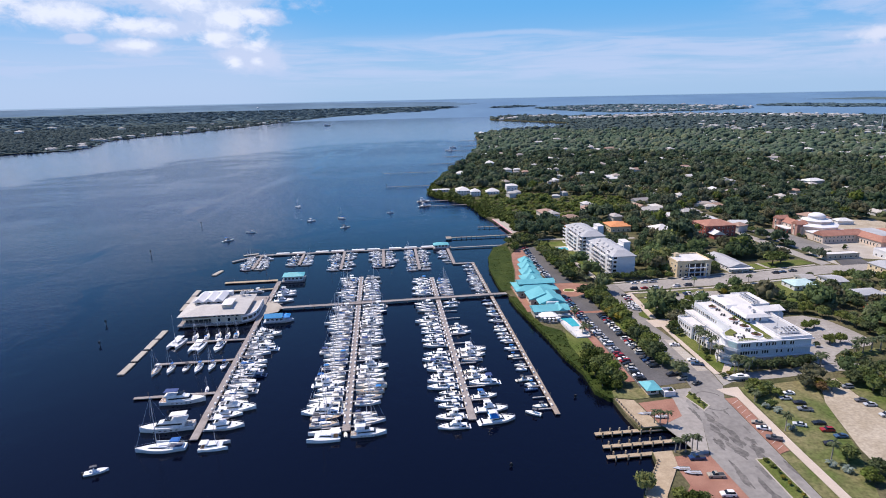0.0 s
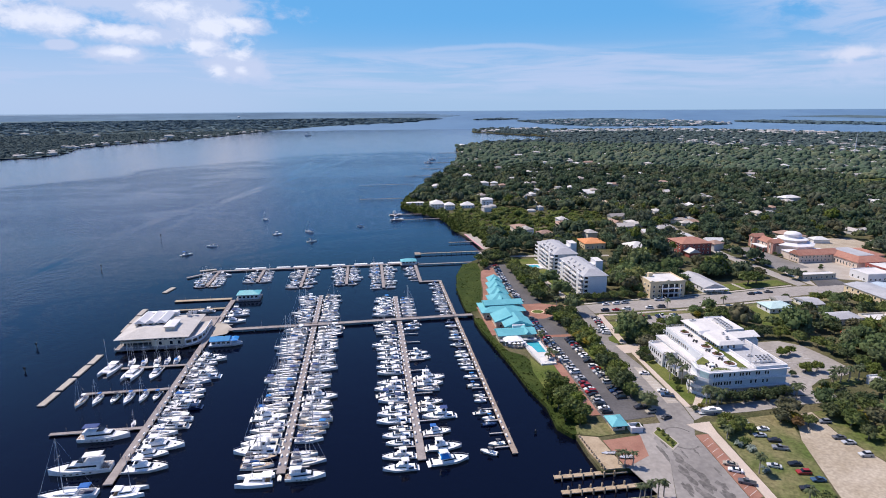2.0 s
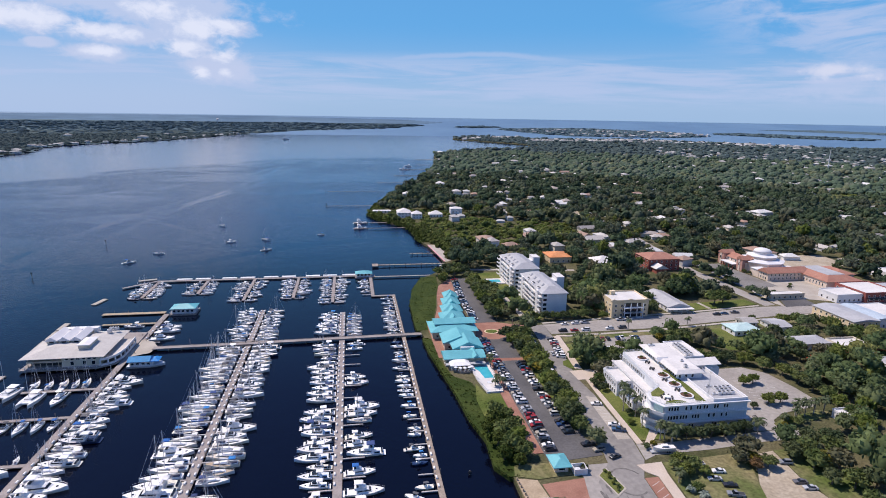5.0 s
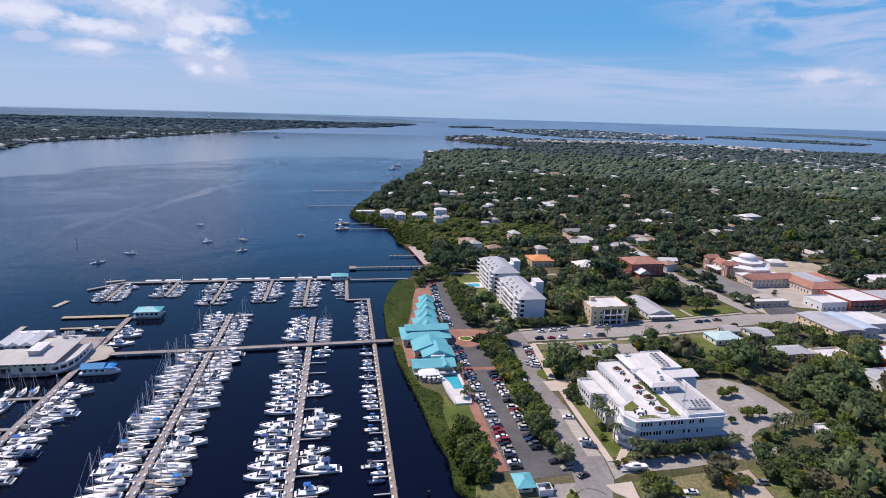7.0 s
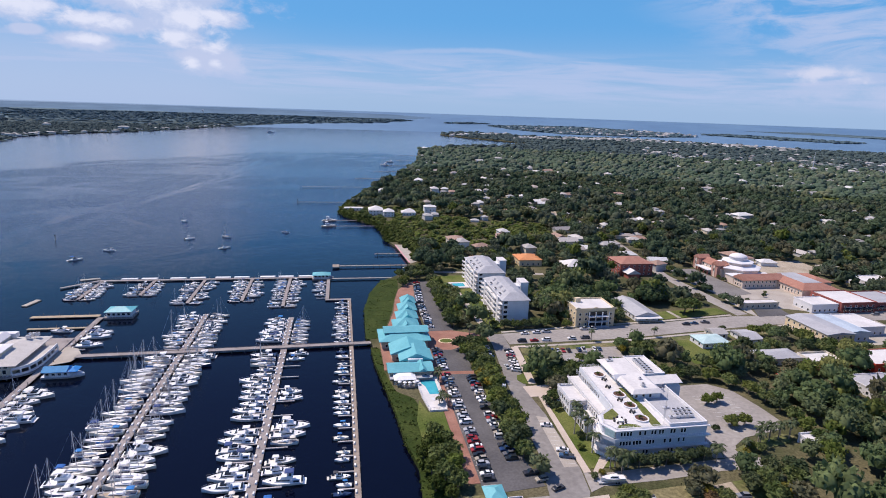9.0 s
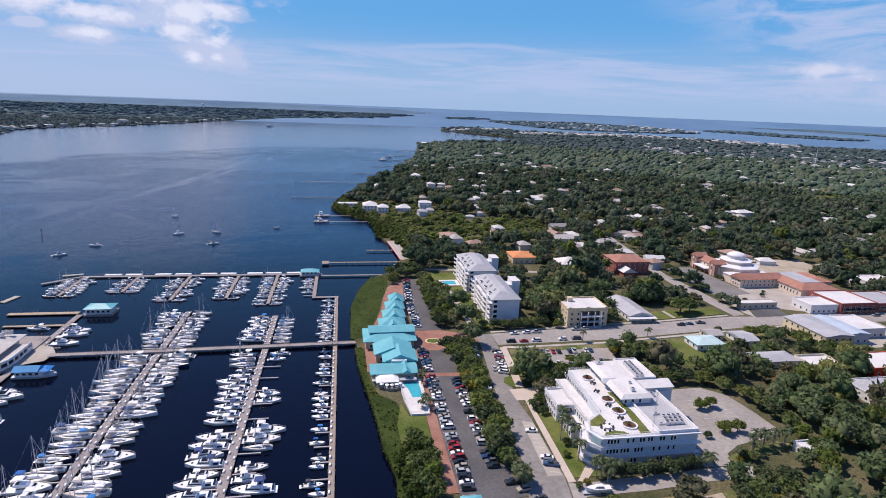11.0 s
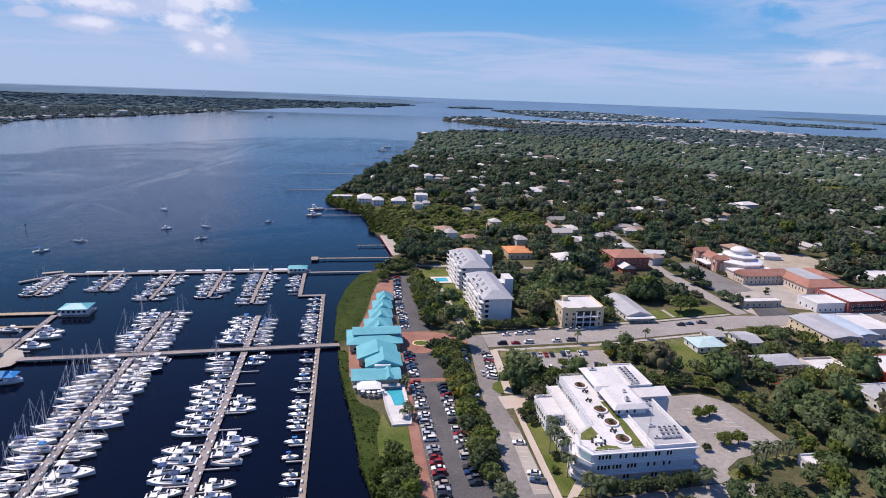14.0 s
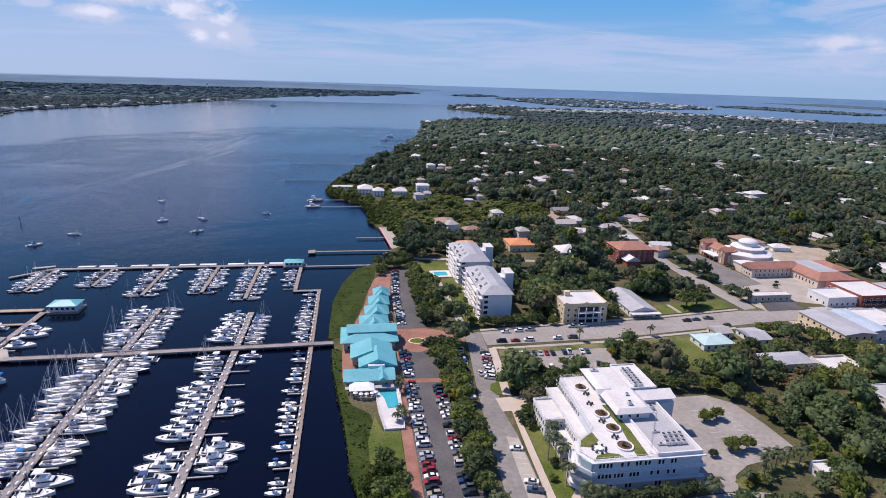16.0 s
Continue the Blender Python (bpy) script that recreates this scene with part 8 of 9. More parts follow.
for x, y, a, k in ((74.8, -36.4, 5, "sedan"), (75.5, -90, 80, "sedan"), (75.5, -107.2, 72, "sedan"), (75.6, -111.2, 72, "pickup"), (62, -123, 100, "suv"), (59.5, -119, 95, "pickup"), (66, -128, -70, "sedan"), (72.2, -160.2, 60, "sedan"), (71.8, -163.8, 60, "sedan"), (71.6, -170.3, 60, "pickup"),
                  (93, -136.6, 85, "pickup"), (98.2, -141.5, 80, "sedan"), (94.2, -145.3, 80, "sedan"), (97.3, -149.2, 75, "sedan"), (96, -154, 70, "pickup"), (94.3, -163.5, 80, "sedan"), (93.9, -168.2, 80, "suv"), (95.8, -172.4, 82, "sedan"), (88.6, -176.3, 70, "suv"), (86.5, -163.5, 60, "sedan"), (125.8, -140, 80, "suv"), (122.6, -150.8, 80, "sedan"), (123.5, -154.2, 80, "sedan"), (123.2, -162, 84, "suv"),
                  (39.4, -187, 82, "pickup"), (38.3, -177.3, 85, "pickup"), (38, -196, 82, "suv"), (41, -205, 85, "sedan")):
    car(x, y, a, k, 2.08 if 78 < x < 112 and y < -132 else 2.02)

# painted stall lines
line_mesh = Shape().box(-2.3, 2.3, -0.06, 0.06, 0, 0.008).mesh("stall_line")
line_mesh.materials.append(M_LINE)
stalls = thing("stall_marking", "thin white painted parking stall lines", "road marking", "stall markings")


def lines(x, y0, y1, pitch, turn=0.0, step=(0, 1), z=RZ + 0.002, scale=1.0):
    n = int(abs(y1 - y0) / pitch)
    for i in range(n + 1):
        o = new("stall_line", line_mesh)
        o.parent = stalls
        o.matrix_basis = pose(x + step[0] * i * pitch, y0 + step[1] * i * pitch, z, 0, 0, turn) @ Matrix.Diagonal((scale, 1, 1, 1))


lines(43.8, -123.2, -42, 2.78)
lines(55.2, -111.2, -42, 2.78)
lines(45.2, 17.6, 62, 2.8)
lines(47.2, 62, 106, 2.8)
lines(106.5, 0, 29, 3.2, 70, (1, 0), RZ - 0.005)
for o in [c for c in stalls.children if abs(c.location.y) < 0.01]:
    o.location.y = -33.4
lines(152, -103, -74, 2.9, 0, (0, 1), RZ - 0.005)
lines(163, -103, -74, 2.9, 0, (0, 1), RZ - 0.005)
lines(75.6, -115, -84, 2.9, -15, (0, 1), RZ + 0.01, 0.8)
lines(70.6, -175, -142, 3.4, 30, (0.08, 1), RZ + 0.014, 0.9)

# boat trailer, ramp trailers
tr = thing("boat_on_trailer", "white motor boat on a road trailer", "boat", "", pose(86, -127, 2.0, 0, 0, 88))
part("hull", hull(8.5, 2.6, 1.0).moved(pose(0, -4, 0.9)), M_GEL, tr)
part("cabin", house_block(1.9, 1.5, -1.4, 2.0, 1.85, 2.7, 0.9), M_GEL, tr)
part("cabin_window", window_band(1.93, 1.52, -1.1, 2.0, 2.15, 2.45, 0.95, 0.9, 0.4, 0.75), M_GLASS, tr)
part("chassis", Shape().box(-1.0, 1.0, -3.8, 5.5, 0.45, 0.6), M_ALU, tr)
for x in (-1.15, 1.15):
    for y in (-1.6, -0.7):
        w = new("wheel", wheel_mesh)
        w.parent, w.location = tr, (x, y, 0.33)
for x, y, a in ((33.5, -148, 85), (38.5, -151, 88), (30.5, -182, 80), (33, -184.5, 80)):
    t2 = thing("boat_trailer", "empty grey boat trailer on the paving", "trailer", "boat trailers", pose(x, y, 2.02, 0, 0, a))
    part("frame", Shape().prism([(-0.9, -2.5), (0.9, -2.5), (0.9, 1.0), (0.1, 3.0), (-0.1, 3.0), (-0.9, 1.0)], 0.45, 0.6), M_ALU, t2)
    for sx in (-1, 1):
        part("bunk", Shape().box(sx * 0.55 - 0.08, sx * 0.55 + 0.08, -2.4, 0.9, 0.6, 0.75), M_TIMBER, t2)
        w = new("wheel", wheel_mesh)
        w.parent, w.location = t2, (sx * 1.0, -0.8, 0.33)

# ---- houses among the trees ----
rh = random.Random(21)
PROTO = []
for k in range(4):
    w, d, h = ((13, 9, 3.2), (16, 10, 3.4), (11, 9, 5.4), (20, 12, 4.2))[k]
    ob = thing("house", ("low house with a pale hipped roof among trees", "long house with a gabled roof among trees", "two-storey house with a hipped roof among trees", "large pale house with a hipped roof among trees")[k], "house", "houses")
    part("wall", Shape().box(-w / 2, w / 2, -d / 2, d / 2, -0.4, h), M_HWALL, ob)
    if k == 1:
        part("roof", Shape().gable(-w / 2 - 0.6, w / 2 + 0.6, -d / 2 - 0.6, d / 2 + 0.6, h, h + 2.4, "x"), M_HROOF, ob)
    else:
        part("roof", Shape().hip(-w / 2 - 0.6, w / 2 + 0.6, -d / 2 - 0.6, d / 2 + 0.6, h, h + 2.2), M_HROOF, ob)
    PROTO.append([ob, False])


CLEAR = SHOREHOMES[:]


def house(x, y, turn, k, size=1.0, z=1.9):
    CLEAR.append((x, y, 14 if y < 600 else 20, 7.6 * size))
    m = pose(x, y, z, 0, 0, turn) @ Matrix.Scale(size, 4)
    if not PROTO[k][1]:
        PROTO[k][0].matrix_basis, PROTO[k][1] = m, True
        return
    keep = PROTO[k][0].matrix_basis.copy()
    PROTO[k][0].matrix_basis = Matrix.Identity(4)
    copy_thing(PROTO[k][0], m)
    PROTO[k][0].matrix_basis = keep


SEEN = [(389, 386), (327, 320), (282, 229), (378, 441), (461, 350), (430, 303), (543, 315), (757, 547), (281, 244), (226, 237), (308, 130), (358, 138), (418, 165), (254, 503), (272, 458), (212, 468), (180, 457), (158, 538), (225, 276), (104, 214), (419, 797), (406, 927), (402, 1179),
        (323, 524), (265, 450), (351, 372), (386, 365), (224, 390), (799, 573), (949, 648), (921, 836), (1100, 877), (867, 860), (1078, 1278), (863, 1457), (250, 130), (160, 190), (205, 190), (245, 170), (120, 205), (150, 240), (262, 150), (289, 231)]
for x, y in SEEN:
    house(x, y, rh.uniform(-20, 20) + rh.choice((0, 90)), rh.randrange(4), rh.uniform(0.85, 1.2))
for k in range(75):
    d, a = rh.uniform(520, 1700), radians(rh.uniform(4, 47))
    x, y = CX + d * math.sin(a), CY + d * math.cos(a)
    if inside(LAND, np.array([x]), np.array([y]))[0] and x > 60 + (y - 400) * 0.12:
        house(x, y, rh.uniform(-15, 15) + rh.choice((0, 90)), rh.choice((0, 1, 2, 2, 3)), rh.uniform(0.9, 1.3))
WALLS, ROOFS = Shape(), Shape()


def joined_house(x, y, turn, k, size=1.0, z=1.9):
    """A far home, too small to pick apart, joined with the others."""
    CLEAR.append((x, y, 30, 9 * size))
    w, d, h = ((13, 9, 3.2), (16, 10, 3.4), (11, 9, 5.4), (20, 12, 4.2))[k]
    m = pose(x, y, z, 0, 0, turn) @ Matrix.Scale(size, 4)
    a = Shape().box(-w / 2, w / 2, -d / 2, d / 2, -0.4, h).moved(m)
    b = Shape().hip(-w / 2 - 0.6, w / 2 + 0.6, -d / 2 - 0.6, d / 2 + 0.6, h, h + 2.2).moved(m)
    WALLS.add(a.v, a.f)
    ROOFS.add(b.v, b.f)


# pale waterside homes near the bay
line = [(960, 2640), (1294, 2600), (1540, 2640), (1718, 2430), (1913, 2240), (2004, 1990)]
for k in range(330):
    u = rh.uniform(0, 1) ** 1.15 * (len(line) - 1.001)
    i = int(u)
    x = line[i][0] + (line[i + 1][0] - line[i][0]) * (u - i)
    y = line[i][1] + (line[i + 1][1] - line[i][1]) * (u - i)
    back = rh.uniform(0, 1) ** 1.6 * 330 - 20
    joined_house(x - back * 0.5, y - back * 0.86, rh.uniform(0, 180), rh.choice((0, 2, 3)), rh.uniform(0.9, 1.7))
for k in range(34):
    x = rh.uniform(530, 950)
    joined_house(x, 2640 + (x - 500) * 0.9 - rh.uniform(0, 120), rh.uniform(0, 180), rh.choice((2, 3)), rh.uniform(1.0, 1.6))
for k in range(120):
    d, a = rh.uniform(1750, 2500), radians(rh.uniform(28, 50))
    joined_house(CX + d * math.sin(a), CY + d * math.cos(a), rh.uniform(0, 180), rh.choice((0, 2, 3)), rh.uniform(0.9, 1.5))
# far bank waterside houses
bank = [(-954, 1354), (-915, 1440), (-1000, 1742), (-960, 1980), (-850, 2160), (-720, 2620), (-600, 3150)]
for k in range(60):
    u = rh.uniform(0, len(bank) - 1.001)
    i = int(u)
    x = bank[i][0] + (bank[i + 1][0] - bank[i][0]) * (u - i)
    y = bank[i][1] + (bank[i + 1][1] - bank[i][1]) * (u - i)
    joined_house(x - rh.uniform(6, 60), y + rh.uniform(-4, 40), rh.uniform(0, 180), rh.randrange(4), rh.uniform(0.8, 1.3), 1.2)

# small roofs half hidden in the canopy, and homes on the nearest island
for k in range(260):
    d, a = rh.uniform(620, 1900), radians(rh.uniform(2, 47))
    x, y = CX + d * math.sin(a), CY + d * math.cos(a)
    if inside(LAND, np.array([x]), np.array([y]))[0] and x > 90 + (y - 400) * 0.14:
        joined_house(x, y, rh.choice((0, 90)) + rh.uniform(-12, 12), rh.choice((0, 1, 2)), rh.uniform(0.55, 1.0))
        CLEAR[-1] = (x, y, 18, 6.5)
for k in range(120):
    x, y = rh.uniform(1330, 2700), 3250 + rh.uniform(0, 1) ** 2 * 1500
    if inside(ISLANDS[0], np.array([x]), np.array([y]))[0]:
        joined_house(*far(x, y)[:2], rh.uniform(0, 180), rh.choice((2, 3)), rh.uniform(1.0, 1.7), far(x, y)[2] + 2.5)
for k in range(16):
    x, y = rh.uniform(-2600, -900), rh.uniform(2300, 3300)
    joined_house(x, y, rh.uniform(0, 180), 3, rh.uniform(1.0, 2.2), 3.0)

M_FARHOME = material("pale_far_walls", (0.54, 0.53, 0.52), (0.68, 0.67, 0.66), 0.02, 0.85, island=0.2)
M_FARROOF = material("pale_far_roofs", (0.24, 0.23, 0.22), (0.48, 0.47, 0.45), 0.02, 0.85, island=0.3)
for nm, sh, mt in (("far_home_walls", WALLS, M_FARHOME), ("far_home_roofs", ROOFS, M_FARROOF)):
    tagged(part(nm, sh, mt, None), "pale waterside homes along the far shore", "houses", kind="stuff")

tw = thing("water_tower", "white water tower above the far woods", "water tower", "", pose(*far(-1400, 6115)))
part("tank", Shape().loft([[(r0 * math.cos(2 * math.pi * i / 12), r0 * math.sin(2 * math.pi * i / 12), z) for i in range(12)] for z, r0 in ((22, 2), (24, 8), (31, 8), (33, 2))]), M_STUCCO, tw)
part("stem", Shape().tube((0, 0, 0), (0, 0, 23), 2.4, 2.0, 10), M_STUCCO, tw)
ct = thing("radio_tower", "tall white radio tower above the woods", "tower", "", pose(1130, 940, 1.9))
part("shaft", Shape().tube((0, 0, 0), (0, 0, 52), 1.3, 0.5, 8), M_STUCCO, ct)
part("antenna", Shape().tube((0, 0, 51), (0, 0, 57), 0.25, 0.1, 6), M_STUCCO, ct)
# channel markers and mooring posts
for x, y, h in ((-252, 258, 5), (-262, 150, 4), (-228, -10, 3), (-218, -40, 2.5), (-60, 480, 4), (-66, 620, 4), (40, 760, 5), (12, -128, 1.5), (-25, -170, 1.5)):
    mk = thing("channel_marker", "dark wooden channel marker post in the water", "marker post", "channel markers", pose(x, y, 0))
    part("post", Shape().tube((0, 0, -1.5), (0, 0, h), 0.22, 0.2, 7), M_PILE, mk)
    part("board", Shape().box(-0.6, 0.6, -0.28, -0.2, h - 1.2, h - 0.1), M_DARKTRIM, mk)

# ---- trees and shrubs ----
rg = np.random.default_rng(3)


def crown_mesh(name, n, leaf, lobes, core, mat, seed):
    v, f = leaf_tufts(np.random.default_rng(seed), n, leaf, lobes, core)
    me = mesh_np(name, v, f)
    me.materials.append(mat)
    return me


def trunk_mesh(seed):
    r0 = random.Random(seed)
    s = Shape()
    s.tube((0, 0, -0.9), (0.02, 0.01, -0.35), 0.07, 0.05, 7)
    for k in range(4):
        a = k * 1.57 + r0.uniform(-0.4, 0.4)
        s.tube((0.02, 0.01, -0.38), (0.4 * math.cos(a), 0.4 * math.sin(a), 0.05 + r0.uniform(-0.1, 0.15)), 0.035, 0.015, 5)
    me = s.mesh("trunk")
    me.materials.append(M_BARK)
    return me


TRUNKS = [trunk_mesh(i) for i in range(3)]
CROWNS = {k: [crown_mesh("crown", 330, 0.14, 11, 0.80, m, 20 + i + 7 * j) for i in range(3)] for j, (k, m) in enumerate((("oak", M_LEAF), ("bright", M_LEAFB), ("dark", M_LEAFD), ("yellow", M_YLEAF), ("mangrove", M_MANG), ("grey", M_GREYLEAF), ("rust", M_OLEAF)))}
LAB = {"oak": "broad green shade tree", "bright": "light green rounded tree", "dark": "dense dark green tree", "yellow": "yellow-green flowering tree", "mangrove": "bushy olive green mangrove tree", "grey": "thin grey-olive feathery tree", "rust": "low rust brown bushy tree"}
GROVE = []


def tree(x, y, r, kind="oak", h=None, z=1.9, where="beside the car park"):
    """A tree of crown radius r; h: height of its top."""
    h = h or r * 1.55
    ob = thing("tree", LAB[kind] + " " + where, "tree", "street trees", pose(x, y, z + h - r * 0.78, 0, 0, rc.uniform(0, 360)))
    ob.scale = (r, r, r * 0.85)
    c = new("crown", rc.choice(CROWNS[kind]))
    c.parent = ob
    t = new("trunk", rc.choice(TRUNKS))
    t.parent = ob
    t.scale = (1, 1, max(1.0, h / r / 1.35))
    GROVE.append((x, y, r))
    return ob


for x, y, r in ((63, -13, 4.5), (68, -17, 5), (62, -22, 4.5), (66, -27, 4.2), (61.5, -33, 4.5), (66.5, -37, 4.6), (63, -44, 4.5), (67, -49, 4.8), (62.5, -53, 4.2), (66, -59, 4.6), (65, -66, 4), (63, -74, 5), (67, -80, 4.2), (62, -84, 5), (66, -90, 4.6), (62, -95, 4.4), (65, -100, 4.5), (61, -104, 3.8), (63.5, -109, 3.6)):
    tree(x - 2.2 + y * 0.012, y, r * 1.2, rc.choice(["oak", "oak", "bright", "dark"]))
for x, y, r, k in ((56.5, -14, 5.4, "dark"), (61.5, -12, 5.2, "dark"), (66.5, -13, 4.4, "oak"), (57.5, -22, 5.2, "bright"), (63, -24, 5.0, "oak"), (60, -33, 4.8, "bright"), (65, -32, 4.6, "dark"), (59.5, -41, 4.4, "bright"), (59, -49, 4.6, "yellow"), (61, 92, 6, "bright"), (57.6, 21, 4.8, "dark"), (57.4, 30, 4.6, "oak"), (58, 40, 5.2, "dark"), (57.6, 49, 5.2, "bright"), (58, 58, 4.8, "bright"), (57.5, 66, 5.2, "oak"), (58, 75, 5.2, "dark"), (58.6, 84, 5.6, "oak"), (59, 102, 5.4, "dark")):
    tree(x, y, r, k)
tree(61.5, -57, 4.6, "yellow")
tree(61.5, -94, 4.0, "bright")
for x, y, r, k in ((30, -93, 4.5, "oak"), (33, -99, 4.5, "oak"), (28, -101, 4.8, "mangrove"), (34, -107, 4.8, "oak"), (29, -109, 5, "oak"), (25.5, -115, 4.5, "mangrove"), (34, -115, 4.8, "bright"), (29.5, -119, 5.2, "oak"), (25.5, -124, 4, "mangrove"), (33, -123, 4.5, "oak"), (30, -128, 3.2, "mangrove"), (24, -106, 3.6, "mangrove")):
    tree(x, y, r, k, where="on the bank")
for x, y, r, k in ((97, -44, 5.5, "dark"), (103, -47, 5.5, "oak"), (95, -52, 5.5, "oak"), (101, -54, 5, "dark"), (108, -48, 4.5, "oak"), (92.5, -58, 4.5, "dark"), (89, -61, 4, "oak"), (113.5, -34, 3.4, "bright"), (140.5, -26, 3.4, "yellow"), (81.5, -74, 3, "dark"), (114, -50, 4, "oak"), (120, -52, 3.5, "dark"), (127, -51, 4, "oak")):
    tree(x, y, r, k, where="beside the office building")
for x, y, r in ((99, -120.5, 3.2), (104.5, -121, 3.8), (109.5, -120.3, 3.6), (115, -120.6, 4.0), (120, -120, 3.8), (125, -119.5, 3.4)):
    tree(x, y, r, "dark", 6.2, where="in front of the office building")
for x, y, r, k in ((152.5, -81, 3.4, "bright"), (157.5, -80.5, 3.5, "bright"), (151, -99, 3.6, "bright"), (157, -99, 3.6, "bright"), (134, -102.5, 2.4, "dark"), (133, -81, 2.2, "oak"), (142.2, -101.5, 2.0, "dark"), (147, -115, 2.6, "bright"), (150, -117, 2.8, "oak"), (144, -117.5, 1.8, "yellow")):
    tree(x, y, r, k, where="in the rear car park")
for x, y, r, k in ((62, 18, 4.6, "dark"), (66, 25, 5, "oak"), (62, 33, 5, "oak"), (68, 38, 4.6, "bright"), (63, 45, 5, "dark"), (68, 52, 5, "oak"), (62, 58, 5, "oak"), (67, 65, 5, "dark"), (61, 72, 5, "oak"), (66, 79, 5, "bright"), (60, 86, 5, "oak"), (58, 118, 6, "dark"), (50, 114, 5.5, "oak"), (44, 112, 5.5, "dark"), (40, 104, 4.5, "bright"), (38, 118, 5, "oak"), (46, 124, 6, "dark"), (54, 128, 6, "oak"), (38, 98, 4, "oak"), (62, 96, 4, "oak"), (66, 90, 4, "dark"),
                   (88, 14, 4, "dark"), (94, 12.5, 4.2, "oak"), (100, 13, 4, "dark"), (106, 13.5, 4.4, "oak"), (112, 14, 4.2, "oak"), (82, 14, 3.6, "oak"), (118, 16, 3.8, "dark"), (85, 34, 2.2, "bright"), (84.4, 48, 2.0, "oak"), (84, 64, 2.2, "oak"), (125, 12.5, 3.4, "bright"), (160, 17, 5, "dark"), (163, 24, 5, "oak"), (161, 31, 5, "oak")):
    tree(x - 3.2 if 59 < x < 71 and 15 < y < 92 else x, y, r, k, where="near the apartments")
for x, y, r, k in ((84, -137, 2.8, "oak"), (86, -141, 3, "bright"), (114, -135, 6.2, "grey"), (109, -137, 4.2, "grey"), (113, -142, 3.4, "rust"), (131, -137, 4.5, "dark"), (137, -136, 5, "oak"), (134, -144, 5, "oak"), (141, -147, 6, "grey"), (133, -153, 4, "dark"), (139, -156, 5, "oak"), (145, -158, 6, "dark"), (136, -166, 4.5, "oak"), (87, -135, 3.4, "bright"), (90, -139, 3.6, "oak"), (92, -143, 2.8, "bright"), (114, -138, 3.4, "yellow"), (118, -141, 3.6, "oak"), (83, -143, 2.6, "dark"), (85, -150, 2.4, "oak"), (88, -185, 4, "oak"), (92, -193, 4, "dark"), (96, -200, 4.5, "oak"), (86, -196, 3.4, "bright"), (143, -131, 5, "dark"), (147, -137, 5, "oak"), (140, -142, 4, "yellow"), (152, -132, 5, "dark"), (22, -197, 3.4, "bright"), (25, -200, 3.8, "mangrove"), (28, -199, 3.2, "oak"), (20, -203, 3.6, "bright"), (52, -133.5, 1.6, "dark"), (80.5, -124.5, 1.8, "dark"), (84, -122.6, 1.5, "yellow")):
    tree(x, y, r, k, where="by the grass lot")
for x, y, r, k in ((152, -58, 4.5, "oak"), (160, -57.5, 4.8, "dark"), (168, -60, 4.6, "bright"), (173, -67, 4.6, "oak"), (177.5, -75, 4.8, "bright"), (179.5, -83, 4.6, "oak"), (180, -91, 4.8, "dark"), (180, -99, 4.6, "oak"), (179, -107, 4.6, "bright"), (178, -115, 4.4, "oak"), (143.5, -57, 4.2, "dark"), (148, -54, 4.6, "oak"), (141, -51, 5, "oak"), (134, -50, 4.6, "dark")):
    tree(x, y, r, k, where="beside the rear car park")
for x, y, r, k in ((90, -63, 5.6, "grey"), (85.6, -70.5, 3.6, "oak"), (93, -65, 5, "oak"), (84.6, -78, 2.6, "dark"), (85.5, -100, 2.2, "dark"), (83, -107, 1.8, "bright")):
    tree(x, y, r, k, where="beside the office building")
for x, y, r, k in ((211, 28.5, 7.6, "oak"), (219, 31, 6.4, "oak"), (223, 42, 5, "oak"), (232, 46, 5.5, "grey"), (257, 80, 3.4, "oak"), (256.5, 90, 3.6, "bright"), (256.5, 100, 4, "oak"), (257, 112, 4, "dark"), (257, 122, 4, "oak"), (286.3, 95, 2.2, "dark"), (286.4, 101, 2.2, "oak"), (270, 47, 2, "dark"), (290, 56, 2, "dark"), (296, 62, 1.8, "oak")):
    tree(x, y, r, k, where="near the church")
for x, y, r, k in ((150, -26, 5, "oak"), (157, -24, 4.5, "dark"), (163, -28, 5, "grey"), (168, -33, 4.6, "grey"), (155, -33, 5.5, "oak"), (162, -38, 5, "dark"), (170, -23, 4, "grey"), (214.5, -4, 3.2, "dark"), (183, -48, 4.6, "bright"), (190, -44, 5, "bright"), (231, -9, 4.4, "bright"), (238, -13, 5.4, "oak"), (245, -16, 5.6, "dark"), (252, -20, 5.6, "oak"), (225, -30, 5, "oak"), (232, -28, 5, "grey"), (210, -28, 5.4, "dark"), (202, -32, 5, "oak"), (149, -15.5, 2, "grey"), (172, -14.5, 1.6, "grey"), (176, -52, 5, "oak"), (216, -56, 5, "grey"), (222, -60, 5, "rust"), (200, -60, 5, "dark"), (240, -36, 6, "dark"), (250, -40, 6, "oak"), (258, -34, 5.5, "oak")):
    tree(x, y, r, k, where="between the street and the car park")
for k in range(12):
    tree(59.8 + rc.uniform(-1.6, 1.6), -182 - 3 * k, rc.uniform(0.7, 1.2), rc.choice(["yellow", "bright"]), 1.6, 2.1, "on the road island")
for k in range(7):
    tree(58.6 + rc.uniform(-1, 1), -136 - 1.7 * k, rc.uniform(0.6, 1.0), rc.choice(["bright", "oak"]), 1.3, 2.1, "on the road island")
for x in along(96, 128, 3.2):
    tree(x, -117, 1.3, "bright", 1.6, where="hedge at the office building")


